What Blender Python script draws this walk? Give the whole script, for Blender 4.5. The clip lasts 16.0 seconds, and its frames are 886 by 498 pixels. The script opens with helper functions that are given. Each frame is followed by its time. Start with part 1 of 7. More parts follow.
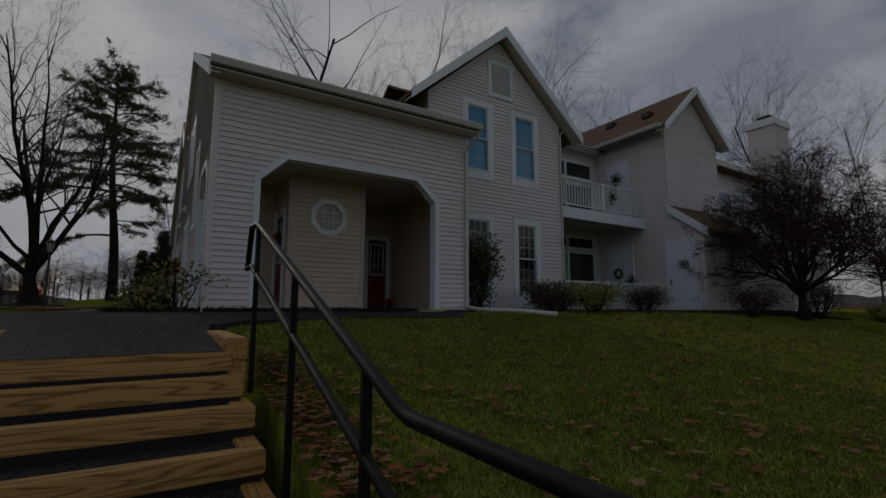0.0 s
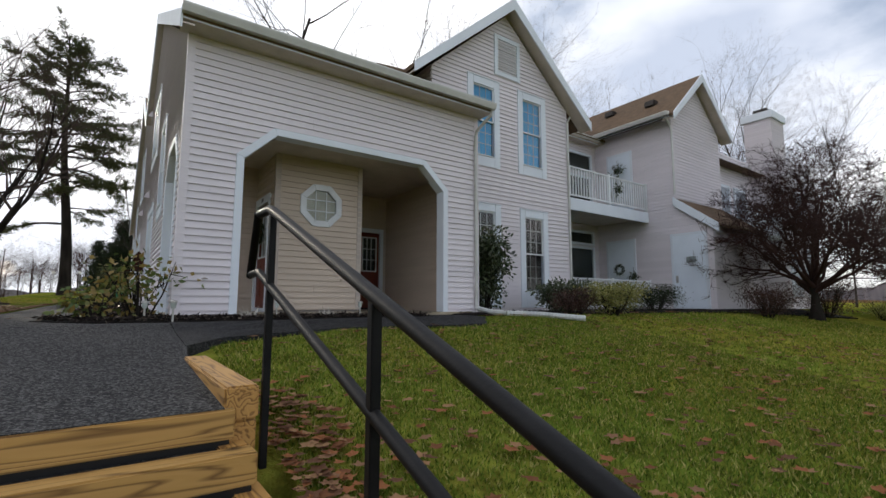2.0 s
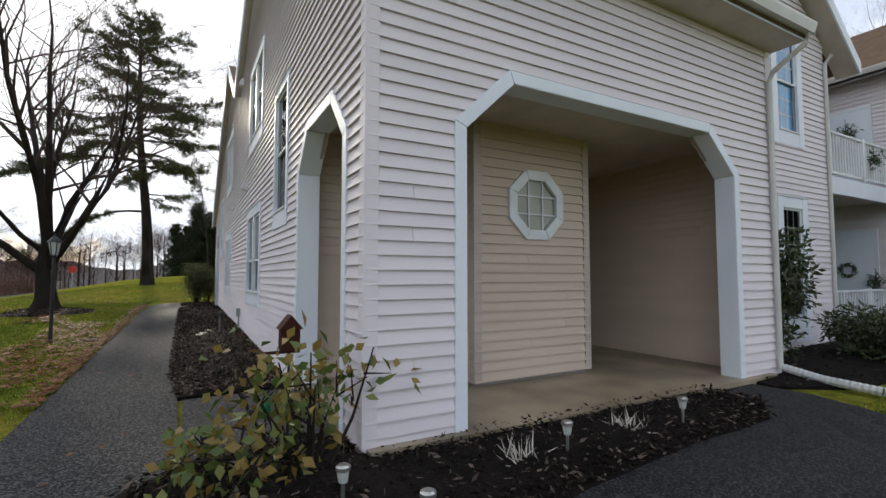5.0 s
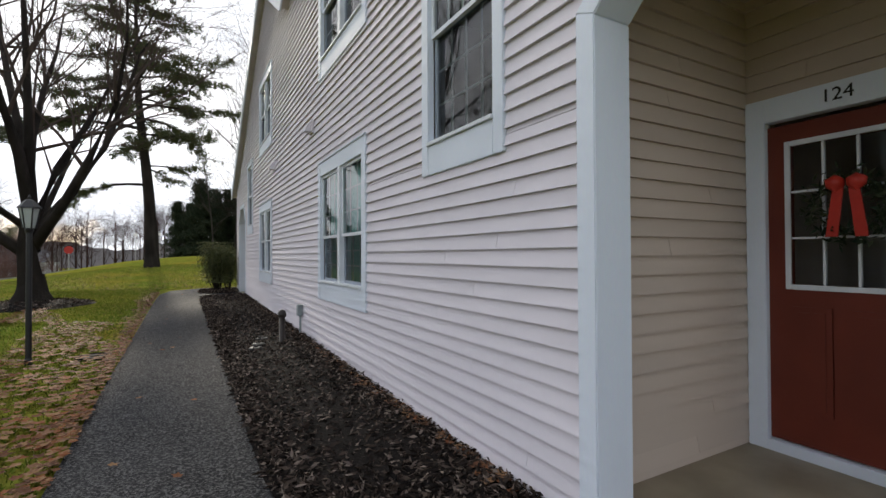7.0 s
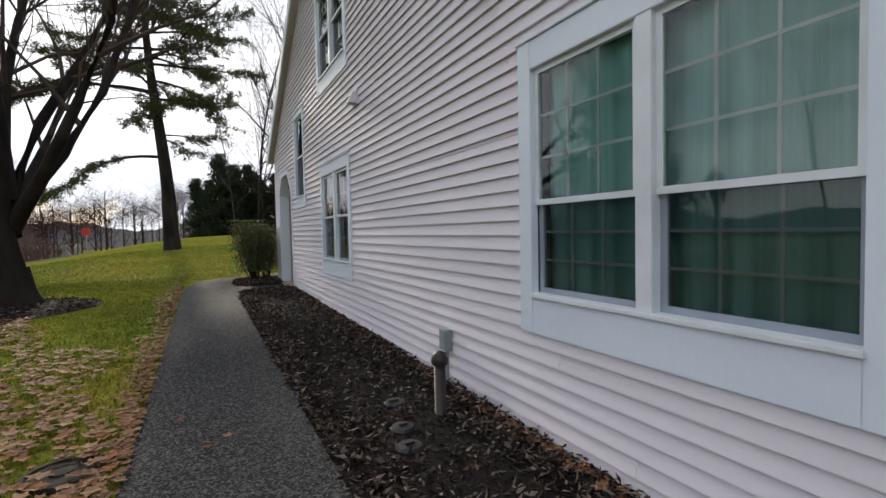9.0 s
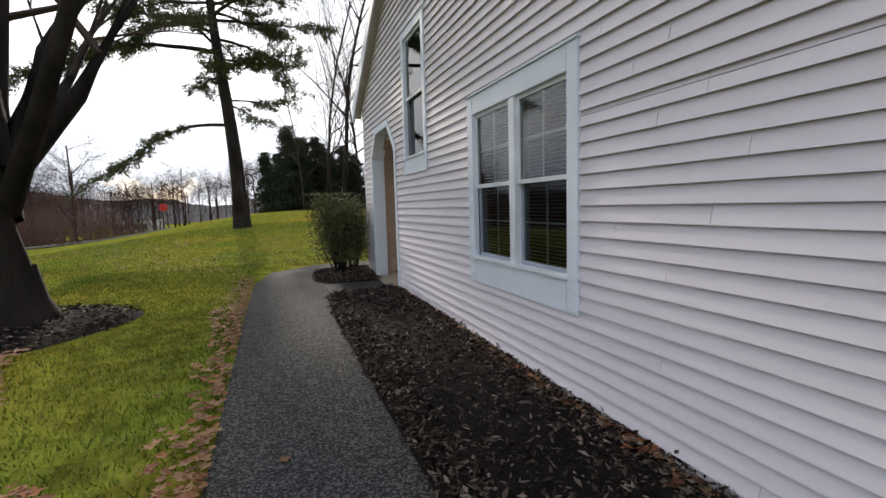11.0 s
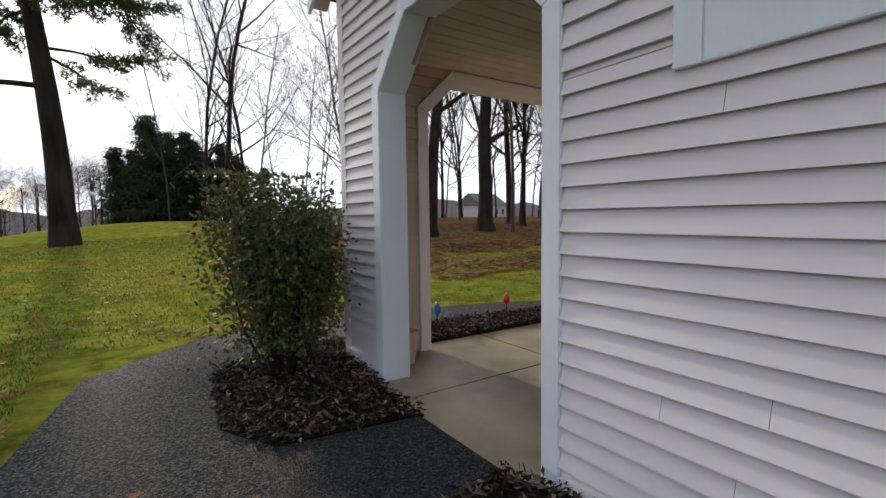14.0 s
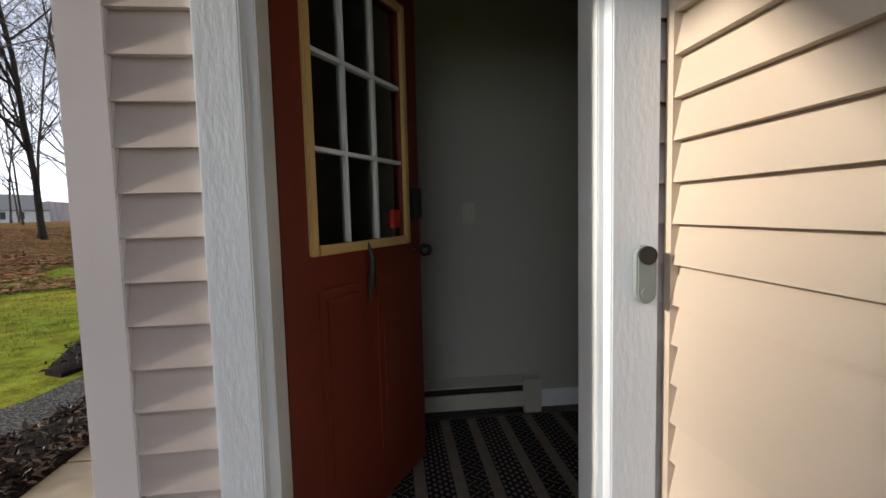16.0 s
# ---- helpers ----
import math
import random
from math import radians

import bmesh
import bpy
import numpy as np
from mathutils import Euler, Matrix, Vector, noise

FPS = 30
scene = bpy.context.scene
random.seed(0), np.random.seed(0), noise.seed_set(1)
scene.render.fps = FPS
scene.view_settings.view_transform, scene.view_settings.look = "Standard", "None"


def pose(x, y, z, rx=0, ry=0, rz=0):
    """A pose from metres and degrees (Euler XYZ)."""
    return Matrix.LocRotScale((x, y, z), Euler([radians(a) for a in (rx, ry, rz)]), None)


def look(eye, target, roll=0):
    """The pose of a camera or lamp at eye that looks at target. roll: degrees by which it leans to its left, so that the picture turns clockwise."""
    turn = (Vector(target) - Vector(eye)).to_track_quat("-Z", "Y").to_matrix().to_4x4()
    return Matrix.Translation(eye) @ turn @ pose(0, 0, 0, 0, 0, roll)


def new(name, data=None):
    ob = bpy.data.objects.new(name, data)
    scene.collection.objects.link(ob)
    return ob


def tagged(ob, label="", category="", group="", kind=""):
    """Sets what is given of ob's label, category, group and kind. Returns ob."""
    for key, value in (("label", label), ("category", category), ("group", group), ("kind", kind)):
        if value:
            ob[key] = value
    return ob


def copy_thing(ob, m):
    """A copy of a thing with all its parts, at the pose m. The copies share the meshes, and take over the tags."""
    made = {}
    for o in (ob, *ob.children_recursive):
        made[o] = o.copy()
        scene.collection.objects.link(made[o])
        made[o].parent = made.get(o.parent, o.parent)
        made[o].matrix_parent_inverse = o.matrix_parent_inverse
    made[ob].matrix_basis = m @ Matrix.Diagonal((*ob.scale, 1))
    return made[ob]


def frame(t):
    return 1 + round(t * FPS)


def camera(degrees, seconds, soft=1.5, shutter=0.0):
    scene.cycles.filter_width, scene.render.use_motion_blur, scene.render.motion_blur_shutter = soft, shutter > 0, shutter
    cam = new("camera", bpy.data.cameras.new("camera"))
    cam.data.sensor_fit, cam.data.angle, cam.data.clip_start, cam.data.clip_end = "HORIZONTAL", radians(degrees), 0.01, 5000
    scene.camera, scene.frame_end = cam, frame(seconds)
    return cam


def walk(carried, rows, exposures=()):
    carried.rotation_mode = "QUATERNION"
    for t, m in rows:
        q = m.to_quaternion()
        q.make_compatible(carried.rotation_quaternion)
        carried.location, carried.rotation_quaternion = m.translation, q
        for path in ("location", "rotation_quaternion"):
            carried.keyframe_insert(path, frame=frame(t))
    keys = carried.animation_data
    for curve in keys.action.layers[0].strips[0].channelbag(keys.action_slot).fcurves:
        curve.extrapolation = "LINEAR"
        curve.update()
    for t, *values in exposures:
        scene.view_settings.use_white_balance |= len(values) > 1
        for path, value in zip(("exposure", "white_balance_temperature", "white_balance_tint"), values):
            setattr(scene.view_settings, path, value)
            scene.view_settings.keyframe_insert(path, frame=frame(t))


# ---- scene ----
cam = camera(87.2, 16.0)
PATH = [
    (0, (-0.104, 0.046, 0.039), (0.943, 1.729, 0.3), 0.1),
    (0.5, (-0.074, 0.346, 0.122), (0.985, 2.024, 0.374), 0.0),
    (1, (-0.065, 0.692, 0.215), (1.011, 2.362, 0.452), 0.2),
    (1.5, (-0.119, 1.102, 0.24), (1.002, 2.742, 0.47), 0.2),
    (2, (-0.091, 1.544, 0.249), (1.062, 3.162, 0.477), 0.1),
    (2.5, (-0.152, 2.2, 0.394), (1.037, 3.79, 0.636), 0.1),
    (3, (-0.227, 2.881, 0.624), (0.993, 4.446, 0.876), 0.1),
    (3.5, (-0.272, 3.509, 0.868), (0.961, 5.067, 1.096), 0.0),
    (4, (-0.352, 4.235, 1.085), (0.861, 5.812, 1.29), -0.1),
    (4.5, (-0.455, 5.056, 1.257), (0.649, 6.718, 1.402), -0.1),
    (5, (-0.516, 6.03, 1.303), (0.453, 7.776, 1.419), 0.0),
    (5.2, (-0.576, 6.39, 1.295), (0.373, 8.148, 1.381), -0.4),
    (7.3, (-1.1, 10.607, 1.39), (-0.113, 12.346, 1.404), -0.5),
    (7.5, (-1.112, 11.001, 1.414), (-0.122, 12.738, 1.416), -0.8),
    (8, (-1.184, 12.061, 1.426), (-0.187, 13.794, 1.403), -0.7),
    (8.5, (-1.253, 13.086, 1.428), (-0.262, 14.823, 1.377), -1.0),
    (9, (-1.301, 14.12, 1.435), (-0.38, 15.894, 1.355), -1.2),
    (9.5, (-1.388, 15.116, 1.498), (-0.589, 16.943, 1.34), -1.7),
    (10, (-1.383, 16.083, 1.521), (-0.672, 17.943, 1.341), -1.6),
    (10.2, (-1.385, 16.495, 1.526), (-0.668, 18.353, 1.334), -1.7),
    (12.3, (-1.228, 20.502, 1.449), (-0.609, 22.397, 1.278), -1.5),
    (12.5, (-1.287, 20.913, 1.432), (-0.648, 22.801, 1.27), -1.0),
    (13, (-1.287, 21.95, 1.436), (-0.619, 23.828, 1.277), -1.0),
    (13.5, (-1.226, 23.004, 1.466), (-0.383, 24.812, 1.323), -1.3),
    (14, (-1.05, 24.03, 1.465), (0.07, 25.68, 1.328), -0.7),
    (14.3, (-0.955, 24.61, 1.467), (0.297, 26.162, 1.298), -0.6),
    (14.5, (-0.86, 24.925, 1.463), (0.522, 26.362, 1.306), -1.0),
    (14.8, (-0.67, 25.403, 1.455), (0.967, 26.542, 1.305), -1.2),
    (15, (-0.43, 25.67, 1.453), (1.346, 26.578, 1.30), -1.4),
    (15.5, (0.276, 26.137, 1.443), (2.242, 26.466, 1.287), -1.1),
    (16, (1.077, 26.303, 1.432), (3.059, 26.087, 1.273), -1.4),
]

EXPOSURES = [(0, -1.85), (0.5, -1.15), (1, -0.6), (1.5, -0.17), (2, 0.24), (2.5, 0.41), (5, 0.43), (7, 0.50), (8, 0.36), (9, 0.44), (10.2, 0.50), (12.4, 0.68), (13.2, 0.5), (14.3, 0.5), (15, 0.78), (15.5, 1.07), (16, 1.18)]
walk(cam, [(t, look(eye, target, roll)) for t, eye, target, roll in PATH], EXPOSURES)

# ---- world and sun ----
SUN_AZ, SUN_EL = 4.6, 20.0          # degrees: from +y towards -x, and above the horizon
world = bpy.data.worlds.new("sky")
scene.world = world
world.use_nodes = True
wn, wl = world.node_tree.nodes, world.node_tree.links
wn.clear()
w_out = wn.new("ShaderNodeOutputWorld")
w_bg = wn.new("ShaderNodeBackground")
w_sky = wn.new("ShaderNodeTexSky")
w_sky.sky_type, w_sky.sun_disc = "NISHITA", False
w_sky.sun_elevation, w_sky.sun_rotation = radians(SUN_EL), radians(-SUN_AZ)
w_sky.dust_density = 2.0
w_co = wn.new("ShaderNodeTexCoord")
w_map = wn.new("ShaderNodeMapping")
w_map.inputs["Scale"].default_value = (1.0, 1.0, 1.9)
w_no = wn.new("ShaderNodeTexNoise")
w_no.inputs["Scale"].default_value, w_no.inputs["Detail"].default_value, w_no.inputs["Roughness"].default_value = 2.3, 7.0, 0.55
w_sep = wn.new("ShaderNodeSeparateXYZ")
w_ns = wn.new("ShaderNodeMath")       # cloud cover thins out towards the south
w_ns.operation = "MULTIPLY_ADD"
w_ns.inputs[1].default_value, w_ns.inputs[2].default_value = 0.10, 0.15
w_add = wn.new("ShaderNodeMath")
w_add.operation = "ADD"
w_ramp = wn.new("ShaderNodeValToRGB")
w_ramp.color_ramp.elements[0].position, w_ramp.color_ramp.elements[1].position = 0.45, 0.64
w_no2 = wn.new("ShaderNodeTexNoise")
w_no2.inputs["Scale"].default_value, w_no2.inputs["Detail"].default_value = 1.7, 5.0
w_cl = wn.new("ShaderNodeValToRGB")
w_cl.color_ramp.elements[0].position, w_cl.color_ramp.elements[0].color = 0.36, (3.9, 4.35, 5.3, 1)
w_cl.color_ramp.elements[1].position, w_cl.color_ramp.elements[1].color = 0.64, (9.0, 9.0, 9.2, 1)
w_mix = wn.new("ShaderNodeMixRGB")
wl.new(w_co.outputs["Generated"], w_map.inputs["Vector"])
wl.new(w_map.outputs["Vector"], w_no.inputs["Vector"])
wl.new(w_map.outputs["Vector"], w_no2.inputs["Vector"])
wl.new(w_co.outputs["Generated"], w_sep.inputs[0])
wl.new(w_sep.outputs["Y"], w_ns.inputs[0])
wl.new(w_no.outputs["Fac"], w_add.inputs[0])
wl.new(w_ns.outputs[0], w_add.inputs[1])
wl.new(w_add.outputs[0], w_ramp.inputs["Fac"])
wl.new(w_no2.outputs["Fac"], w_cl.inputs["Fac"])
wl.new(w_ramp.outputs["Color"], w_mix.inputs["Fac"])
wl.new(w_sky.outputs["Color"], w_mix.inputs["Color1"])
wl.new(w_cl.outputs["Color"], w_mix.inputs["Color2"])
wl.new(w_mix.outputs["Color"], w_bg.inputs["Color"])
w_bg.inputs["Strength"].default_value = 0.14
wl.new(w_bg.outputs[0], w_out.inputs["Surface"])

sun = new("sun", bpy.data.lights.new("sun", "SUN"))
sun.data.energy, sun.data.angle, sun.data.color = 3.0, radians(2.2), (1.0, 0.90, 0.74)
_ca, _ce = radians(SUN_AZ), radians(SUN_EL)
sun.matrix_world = look((0, 0, 40), (math.sin(_ca) * 10, -math.cos(_ca) * 10, 40 - 10 * math.tan(_ce)))


# ---- materials ----
def mat(name, col, col2=None, scale=3.0, rough=0.6, bump=0.15, bscale=60.0, metal=0.0, rand=0.0, spec=0.4, fac=1.0, islands=(), stretch=(1, 1, 1), trans=0.0):
    m = bpy.data.materials.new(name)
    m.use_nodes = True
    n, l = m.node_tree.nodes, m.node_tree.links
    b = n["Principled BSDF"]
    b.inputs["Roughness"].default_value, b.inputs["Metallic"].default_value = rough, metal
    b.inputs["Specular IOR Level"].default_value = spec if rough < 0.7 else 0.1
    geo = n.new("ShaderNodeNewGeometry")
    mp = n.new("ShaderNodeMapping")
    mp.inputs["Scale"].default_value = stretch
    l.new(geo.outputs["Position"], mp.inputs["Vector"])
    n1 = n.new("ShaderNodeTexNoise")
    n1.inputs["Scale"].default_value, n1.inputs["Detail"].default_value = scale, 6.0
    l.new(mp.outputs["Vector"], n1.inputs["Vector"])
    r1 = n.new("ShaderNodeValToRGB")
    r1.color_ramp.elements[0].position, r1.color_ramp.elements[1].position = 0.32, 0.68
    c2 = col2 or tuple(c * 0.82 for c in col)
    r1.color_ramp.elements[0].color, r1.color_ramp.elements[1].color = (*col, 1), (*c2, 1)
    l.new(n1.outputs["Fac"], r1.inputs["Fac"])
    out = r1.outputs["Color"]
    if islands:
        r2 = n.new("ShaderNodeValToRGB")
        r2.color_ramp.interpolation = "CONSTANT" if len(islands) > 3 else "LINEAR"
        while len(r2.color_ramp.elements) < len(islands):
            r2.color_ramp.elements.new(0.5)
        for i, c in enumerate(islands):
            r2.color_ramp.elements[i].position, r2.color_ramp.elements[i].color = i / len(islands), (*c, 1)
        l.new(geo.outputs["Random Per Island"], r2.inputs["Fac"])
        mx = n.new("ShaderNodeMixRGB")
        mx.inputs["Fac"].default_value = 0.8
        l.new(out, mx.inputs["Color1"])
        l.new(r2.outputs["Color"], mx.inputs["Color2"])
        out = mx.outputs["Color"]
    n2 = n.new("ShaderNodeTexNoise")
    n2.inputs["Scale"].default_value, n2.inputs["Detail"].default_value = bscale, 4.0
    l.new(mp.outputs["Vector"], n2.inputs["Vector"])
    mul = n.new("ShaderNodeMixRGB")
    mul.blend_type = "MULTIPLY"
    mul.inputs["Fac"].default_value = 0.25 * fac
    l.new(out, mul.inputs["Color1"])
    l.new(n2.outputs["Color"], mul.inputs["Color2"])
    out = mul.outputs["Color"]
    if rand:
        oi = n.new("ShaderNodeObjectInfo")
        hs = n.new("ShaderNodeHueSaturation")
        ma = n.new("ShaderNodeMath")
        ma.operation = "MULTIPLY_ADD"
        ma.inputs[1].default_value, ma.inputs[2].default_value = rand * 2, 1 - rand
        l.new(oi.outputs["Random"], ma.inputs[0])
        l.new(ma.outputs[0], hs.inputs["Value"])
        l.new(out, hs.inputs["Color"])
        out = hs.outputs["Color"]
    l.new(out, b.inputs["Base Color"])
    if bump:
        bp = n.new("ShaderNodeBump")
        bp.inputs["Strength"].default_value, bp.inputs["Distance"].default_value = bump, 0.6 / bscale
        l.new(n2.outputs["Fac"], bp.inputs["Height"])
        l.new(bp.outputs["Normal"], b.inputs["Normal"])
    if trans:
        tr = n.new("ShaderNodeBsdfTranslucent")
        l.new(out, tr.inputs["Color"])
        ms = n.new("ShaderNodeMixShader")
        ms.inputs["Fac"].default_value = trans
        l.new(b.outputs[0], ms.inputs[1])
        l.new(tr.outputs[0], ms.inputs[2])
        l.new(ms.outputs[0], n["Material Output"].inputs["Surface"])
    return m


def wood(name, light, dark, knots=0.0, rough=0.6, axis="X"):
    """Sawn timber with growth rings drawn out along one axis."""
    m = bpy.data.materials.new(name)
    m.use_nodes = True
    n, l = m.node_tree.nodes, m.node_tree.links
    b = n["Principled BSDF"]
    b.inputs["Roughness"].default_value = rough
    geo = n.new("ShaderNodeNewGeometry")
    oi = n.new("ShaderNodeObjectInfo")
    ad = n.new("ShaderNodeVectorMath")
    sc = n.new("ShaderNodeVectorMath")
    sc.operation = "SCALE"
    sc.inputs[0].default_value = (3.1, 1.7, 2.3)
    l.new(oi.outputs["Random"], sc.inputs["Scale"])
    l.new(geo.outputs["Position"], ad.inputs[0])
    l.new(sc.outputs[0], ad.inputs[1])
    mp = n.new("ShaderNodeMapping")
    mp.inputs["Scale"].default_value = {"X": (0.3, 4.4, 4.4), "Y": (4.4, 0.3, 4.4), "Z": (4.4, 4.4, 0.3)}[axis]
    l.new(ad.outputs[0], mp.inputs["Vector"])
    no = n.new("ShaderNodeTexNoise")
    no.inputs["Scale"].default_value, no.inputs["Detail"].default_value, no.inputs["Distortion"].default_value = 1.6, 2.5, 0.5
    l.new(mp.outputs["Vector"], no.inputs["Vector"])
    mu = n.new("ShaderNodeMath")
    mu.operation = "MULTIPLY"
    mu.inputs[1].default_value = 26.0
    l.new(no.outputs["Fac"], mu.inputs[0])
    fr = n.new("ShaderNodeMath")
    fr.operation = "PINGPONG"
    fr.inputs[1].default_value = 1.0
    l.new(mu.outputs[0], fr.inputs[0])
    r = n.new("ShaderNodeValToRGB")
    r.color_ramp.elements[0].position, r.color_ramp.elements[0].color = 0.0, (*dark, 1)
    r.color_ramp.elements[1].position, r.color_ramp.elements[1].color = 0.5, (*light, 1)
    l.new(fr.outputs[0], r.inputs["Fac"])
    vo = n.new("ShaderNodeTexVoronoi")
    vo.inputs["Scale"].default_value = 1.5
    l.new(ad.outputs[0], vo.inputs["Vector"])
    kr = n.new("ShaderNodeValToRGB")
    kr.color_ramp.elements[0].position, kr.color_ramp.elements[0].color = 0.03, (0.06, 0.03, 0.012, 1)
    kr.color_ramp.elements[1].position, kr.color_ramp.elements[1].color = 0.09, (1, 1, 1, 1)
    l.new(vo.outputs["Distance"], kr.inputs["Fac"])
    mx = n.new("ShaderNodeMixRGB")
    mx.blend_type = "MULTIPLY"
    mx.inputs["Fac"].default_value = knots
    l.new(r.outputs["Color"], mx.inputs["Color1"])
    l.new(kr.outputs["Color"], mx.inputs["Color2"])
    l.new(mx.outputs["Color"], b.inputs["Base Color"])
    bp = n.new("ShaderNodeBump")
    bp.inputs["Strength"].default_value, bp.inputs["Distance"].default_value = 0.25, 0.004
    l.new(fr.outputs[0], bp.inputs["Height"])
    l.new(bp.outputs["Normal"], b.inputs["Normal"])
    return m


def glass(name, ior=1.6, tint=(0.85, 0.92, 0.9)):
    m = bpy.data.materials.new(name)
    m.use_nodes = True
    n, l = m.node_tree.nodes, m.node_tree.links
    n.remove(n["Principled BSDF"])
    tr, gl, ms, fr = (n.new("ShaderNodeBsdfTransparent"), n.new("ShaderNodeBsdfGlossy"), n.new("ShaderNodeMixShader"), n.new("ShaderNodeFresnel"))
    tr.inputs["Color"].default_value = (*tint, 1)
    gl.inputs["Roughness"].default_value = 0.015
    fr.inputs["IOR"].default_value = ior
    l.new(fr.outputs[0], ms.inputs["Fac"])
    l.new(tr.outputs[0], ms.inputs[1])
    l.new(gl.outputs[0], ms.inputs[2])
    l.new(ms.outputs[0], n["Material Output"].inputs["Surface"])
    return m


def asphalt(name, dark, light, rough):
    """Rolled asphalt: pale stone chips in a dark binder, with patches of wear."""
    m = mat(name, dark, tuple(c * 1.5 for c in dark), scale=0.9, rough=rough, bump=0.9, bscale=110)
    n, l = m.node_tree.nodes, m.node_tree.links
    b = n["Principled BSDF"]
    geo = next(x for x in n if x.type == "NEW_GEOMETRY")
    vo = n.new("ShaderNodeTexVoronoi")
    vo.inputs["Scale"].default_value = 90
    l.new(geo.outputs["Position"], vo.inputs["Vector"])
    rp = n.new("ShaderNodeValToRGB")
    rp.color_ramp.elements[0].position, rp.color_ramp.elements[0].color = 0.40, (0, 0, 0, 1)
    rp.color_ramp.elements[1].position, rp.color_ramp.elements[1].color = 0.95, (1, 1, 1, 1)
    sp = n.new("ShaderNodeSeparateColor")
    l.new(vo.outputs["Color"], sp.inputs[0])
    l.new(sp.outputs[0], rp.inputs["Fac"])
    mx = n.new("ShaderNodeMixRGB")
    old = b.inputs["Base Color"].links[0].from_socket
    l.new(rp.outputs["Color"], mx.inputs["Fac"])
    l.new(old, mx.inputs["Color1"])
    mx.inputs["Color2"].default_value = (*light, 1)
    l.new(mx.outputs["Color"], b.inputs["Base Color"])
    bp = next(x for x in n if x.type == "BUMP")
    l.new(vo.outputs["Distance"], bp.inputs["Height"])
    bp.inputs["Distance"].default_value = 0.006
    return m


SIDING = mat("vinyl_siding", (0.695, 0.65, 0.685), (0.65, 0.61, 0.645), scale=0.7, rough=0.66, bump=0.05, bscale=90, rand=0.035, fac=0.25, stretch=(1, 1, 5), spec=0.22)
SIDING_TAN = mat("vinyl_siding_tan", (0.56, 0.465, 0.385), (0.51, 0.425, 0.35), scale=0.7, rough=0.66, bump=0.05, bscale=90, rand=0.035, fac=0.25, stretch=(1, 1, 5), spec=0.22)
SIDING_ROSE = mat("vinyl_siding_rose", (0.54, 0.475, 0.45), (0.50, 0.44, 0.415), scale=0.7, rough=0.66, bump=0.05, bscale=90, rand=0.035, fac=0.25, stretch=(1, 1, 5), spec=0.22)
CORE = mat("sheathing", (0.42, 0.37, 0.35), rough=0.8, bump=0.0)
TRIM = mat("white_painted_trim", (0.73, 0.78, 0.85), (0.67, 0.72, 0.79), scale=2.0, rough=0.55, bump=0.22, bscale=85, fac=0.3, stretch=(1, 1, 0.3))
TRIM_TAN = mat("tan_corner_board", (0.50, 0.43, 0.38), rough=0.5, bump=0.05, fac=0.3)
GUTTER = mat("pale_aluminium_gutter", (0.58, 0.58, 0.56), (0.5, 0.5, 0.48), rough=0.4, bump=0.03, fac=0.3)
SOFFIT = mat("soffit", (0.60, 0.53, 0.46), rough=0.6, bump=0.05, fac=0.3)
VINYL = mat("white_vinyl_frame", (0.74, 0.77, 0.80), rough=0.4, bump=0.02, fac=0.2)
GREYV = mat("grey_screen_frame", (0.32, 0.36, 0.42), rough=0.5, bump=0.02, fac=0.2)
GLASS = glass("window_glass", 1.65)
SCREENGLASS = glass("screened_glass", 1.5, (0.42, 0.47, 0.46))
DOORGLASS = glass("door_glass", 1.5, (0.75, 0.8, 0.75))
CURTAIN = mat("green_curtain", (0.42, 0.70, 0.68), (0.34, 0.60, 0.58), scale=4, rough=0.9, bump=0.1, stretch=(12, 12, 0.3))
BLIND = mat("pale_blind", (0.60, 0.62, 0.61), rough=0.6, bump=0.02)
# near-black colour that stands for the shade of unlit interiors
UNLITROOM = mat("unlit_room_black", (0.05, 0.055, 0.055), rough=0.9, bump=0.0)
SCREEN = mat("insect_screen", (0.06, 0.065, 0.07), rough=0.8, bump=0.2, bscale=300)
BLUESHEET = mat("sky_blue_sheet", (0.18, 0.62, 1.0), (0.15, 0.56, 0.98), rough=0.8, bump=0.05)
LACE = mat("pale_lace_curtain", (0.66, 0.62, 0.56), rough=0.9, bump=0.1)
ROOF = mat("brown_asphalt_shingle", (0.17, 0.115, 0.075), (0.12, 0.085, 0.06), scale=5, rough=0.9, bump=0.6, bscale=40, rand=0.1)
CONCRETE = mat("wet_concrete", (0.40, 0.335, 0.235), (0.19, 0.155, 0.105), scale=1.6, rough=0.42, bump=0.15, bscale=120)
FOUND = mat("foundation_block", (0.35, 0.32, 0.30), rough=0.9, bump=0.4, bscale=50)
ASPHALT = asphalt("old_asphalt", (0.017, 0.017, 0.018), (0.112, 0.11, 0.108), 0.85)
ASPHALT_NEW = asphalt("fresh_asphalt", (0.011, 0.011, 0.012), (0.06, 0.06, 0.062), 0.7)
TIMBER = wood("treated_pine_timber", (0.44, 0.255, 0.075), (0.16, 0.08, 0.02), 0.9, 0.55, "X")
TIMBER_Y = wood("treated_pine_timber_along", (0.46, 0.25, 0.07), (0.17, 0.075, 0.018), 0.9, 0.55, "Y")
STEEL = mat("black_painted_steel", (0.005, 0.005, 0.006), (0.011, 0.011, 0.012), scale=9, rough=0.5, bump=0.12, bscale=90, spec=0.16)
BLACK = mat("black_metal_and_shade", (0.015, 0.015, 0.016), rough=0.4, bump=0.03)
IRON = mat("rusty_cast_iron", (0.035, 0.03, 0.026), (0.06, 0.05, 0.042), scale=9, rough=0.9, bump=0.3)
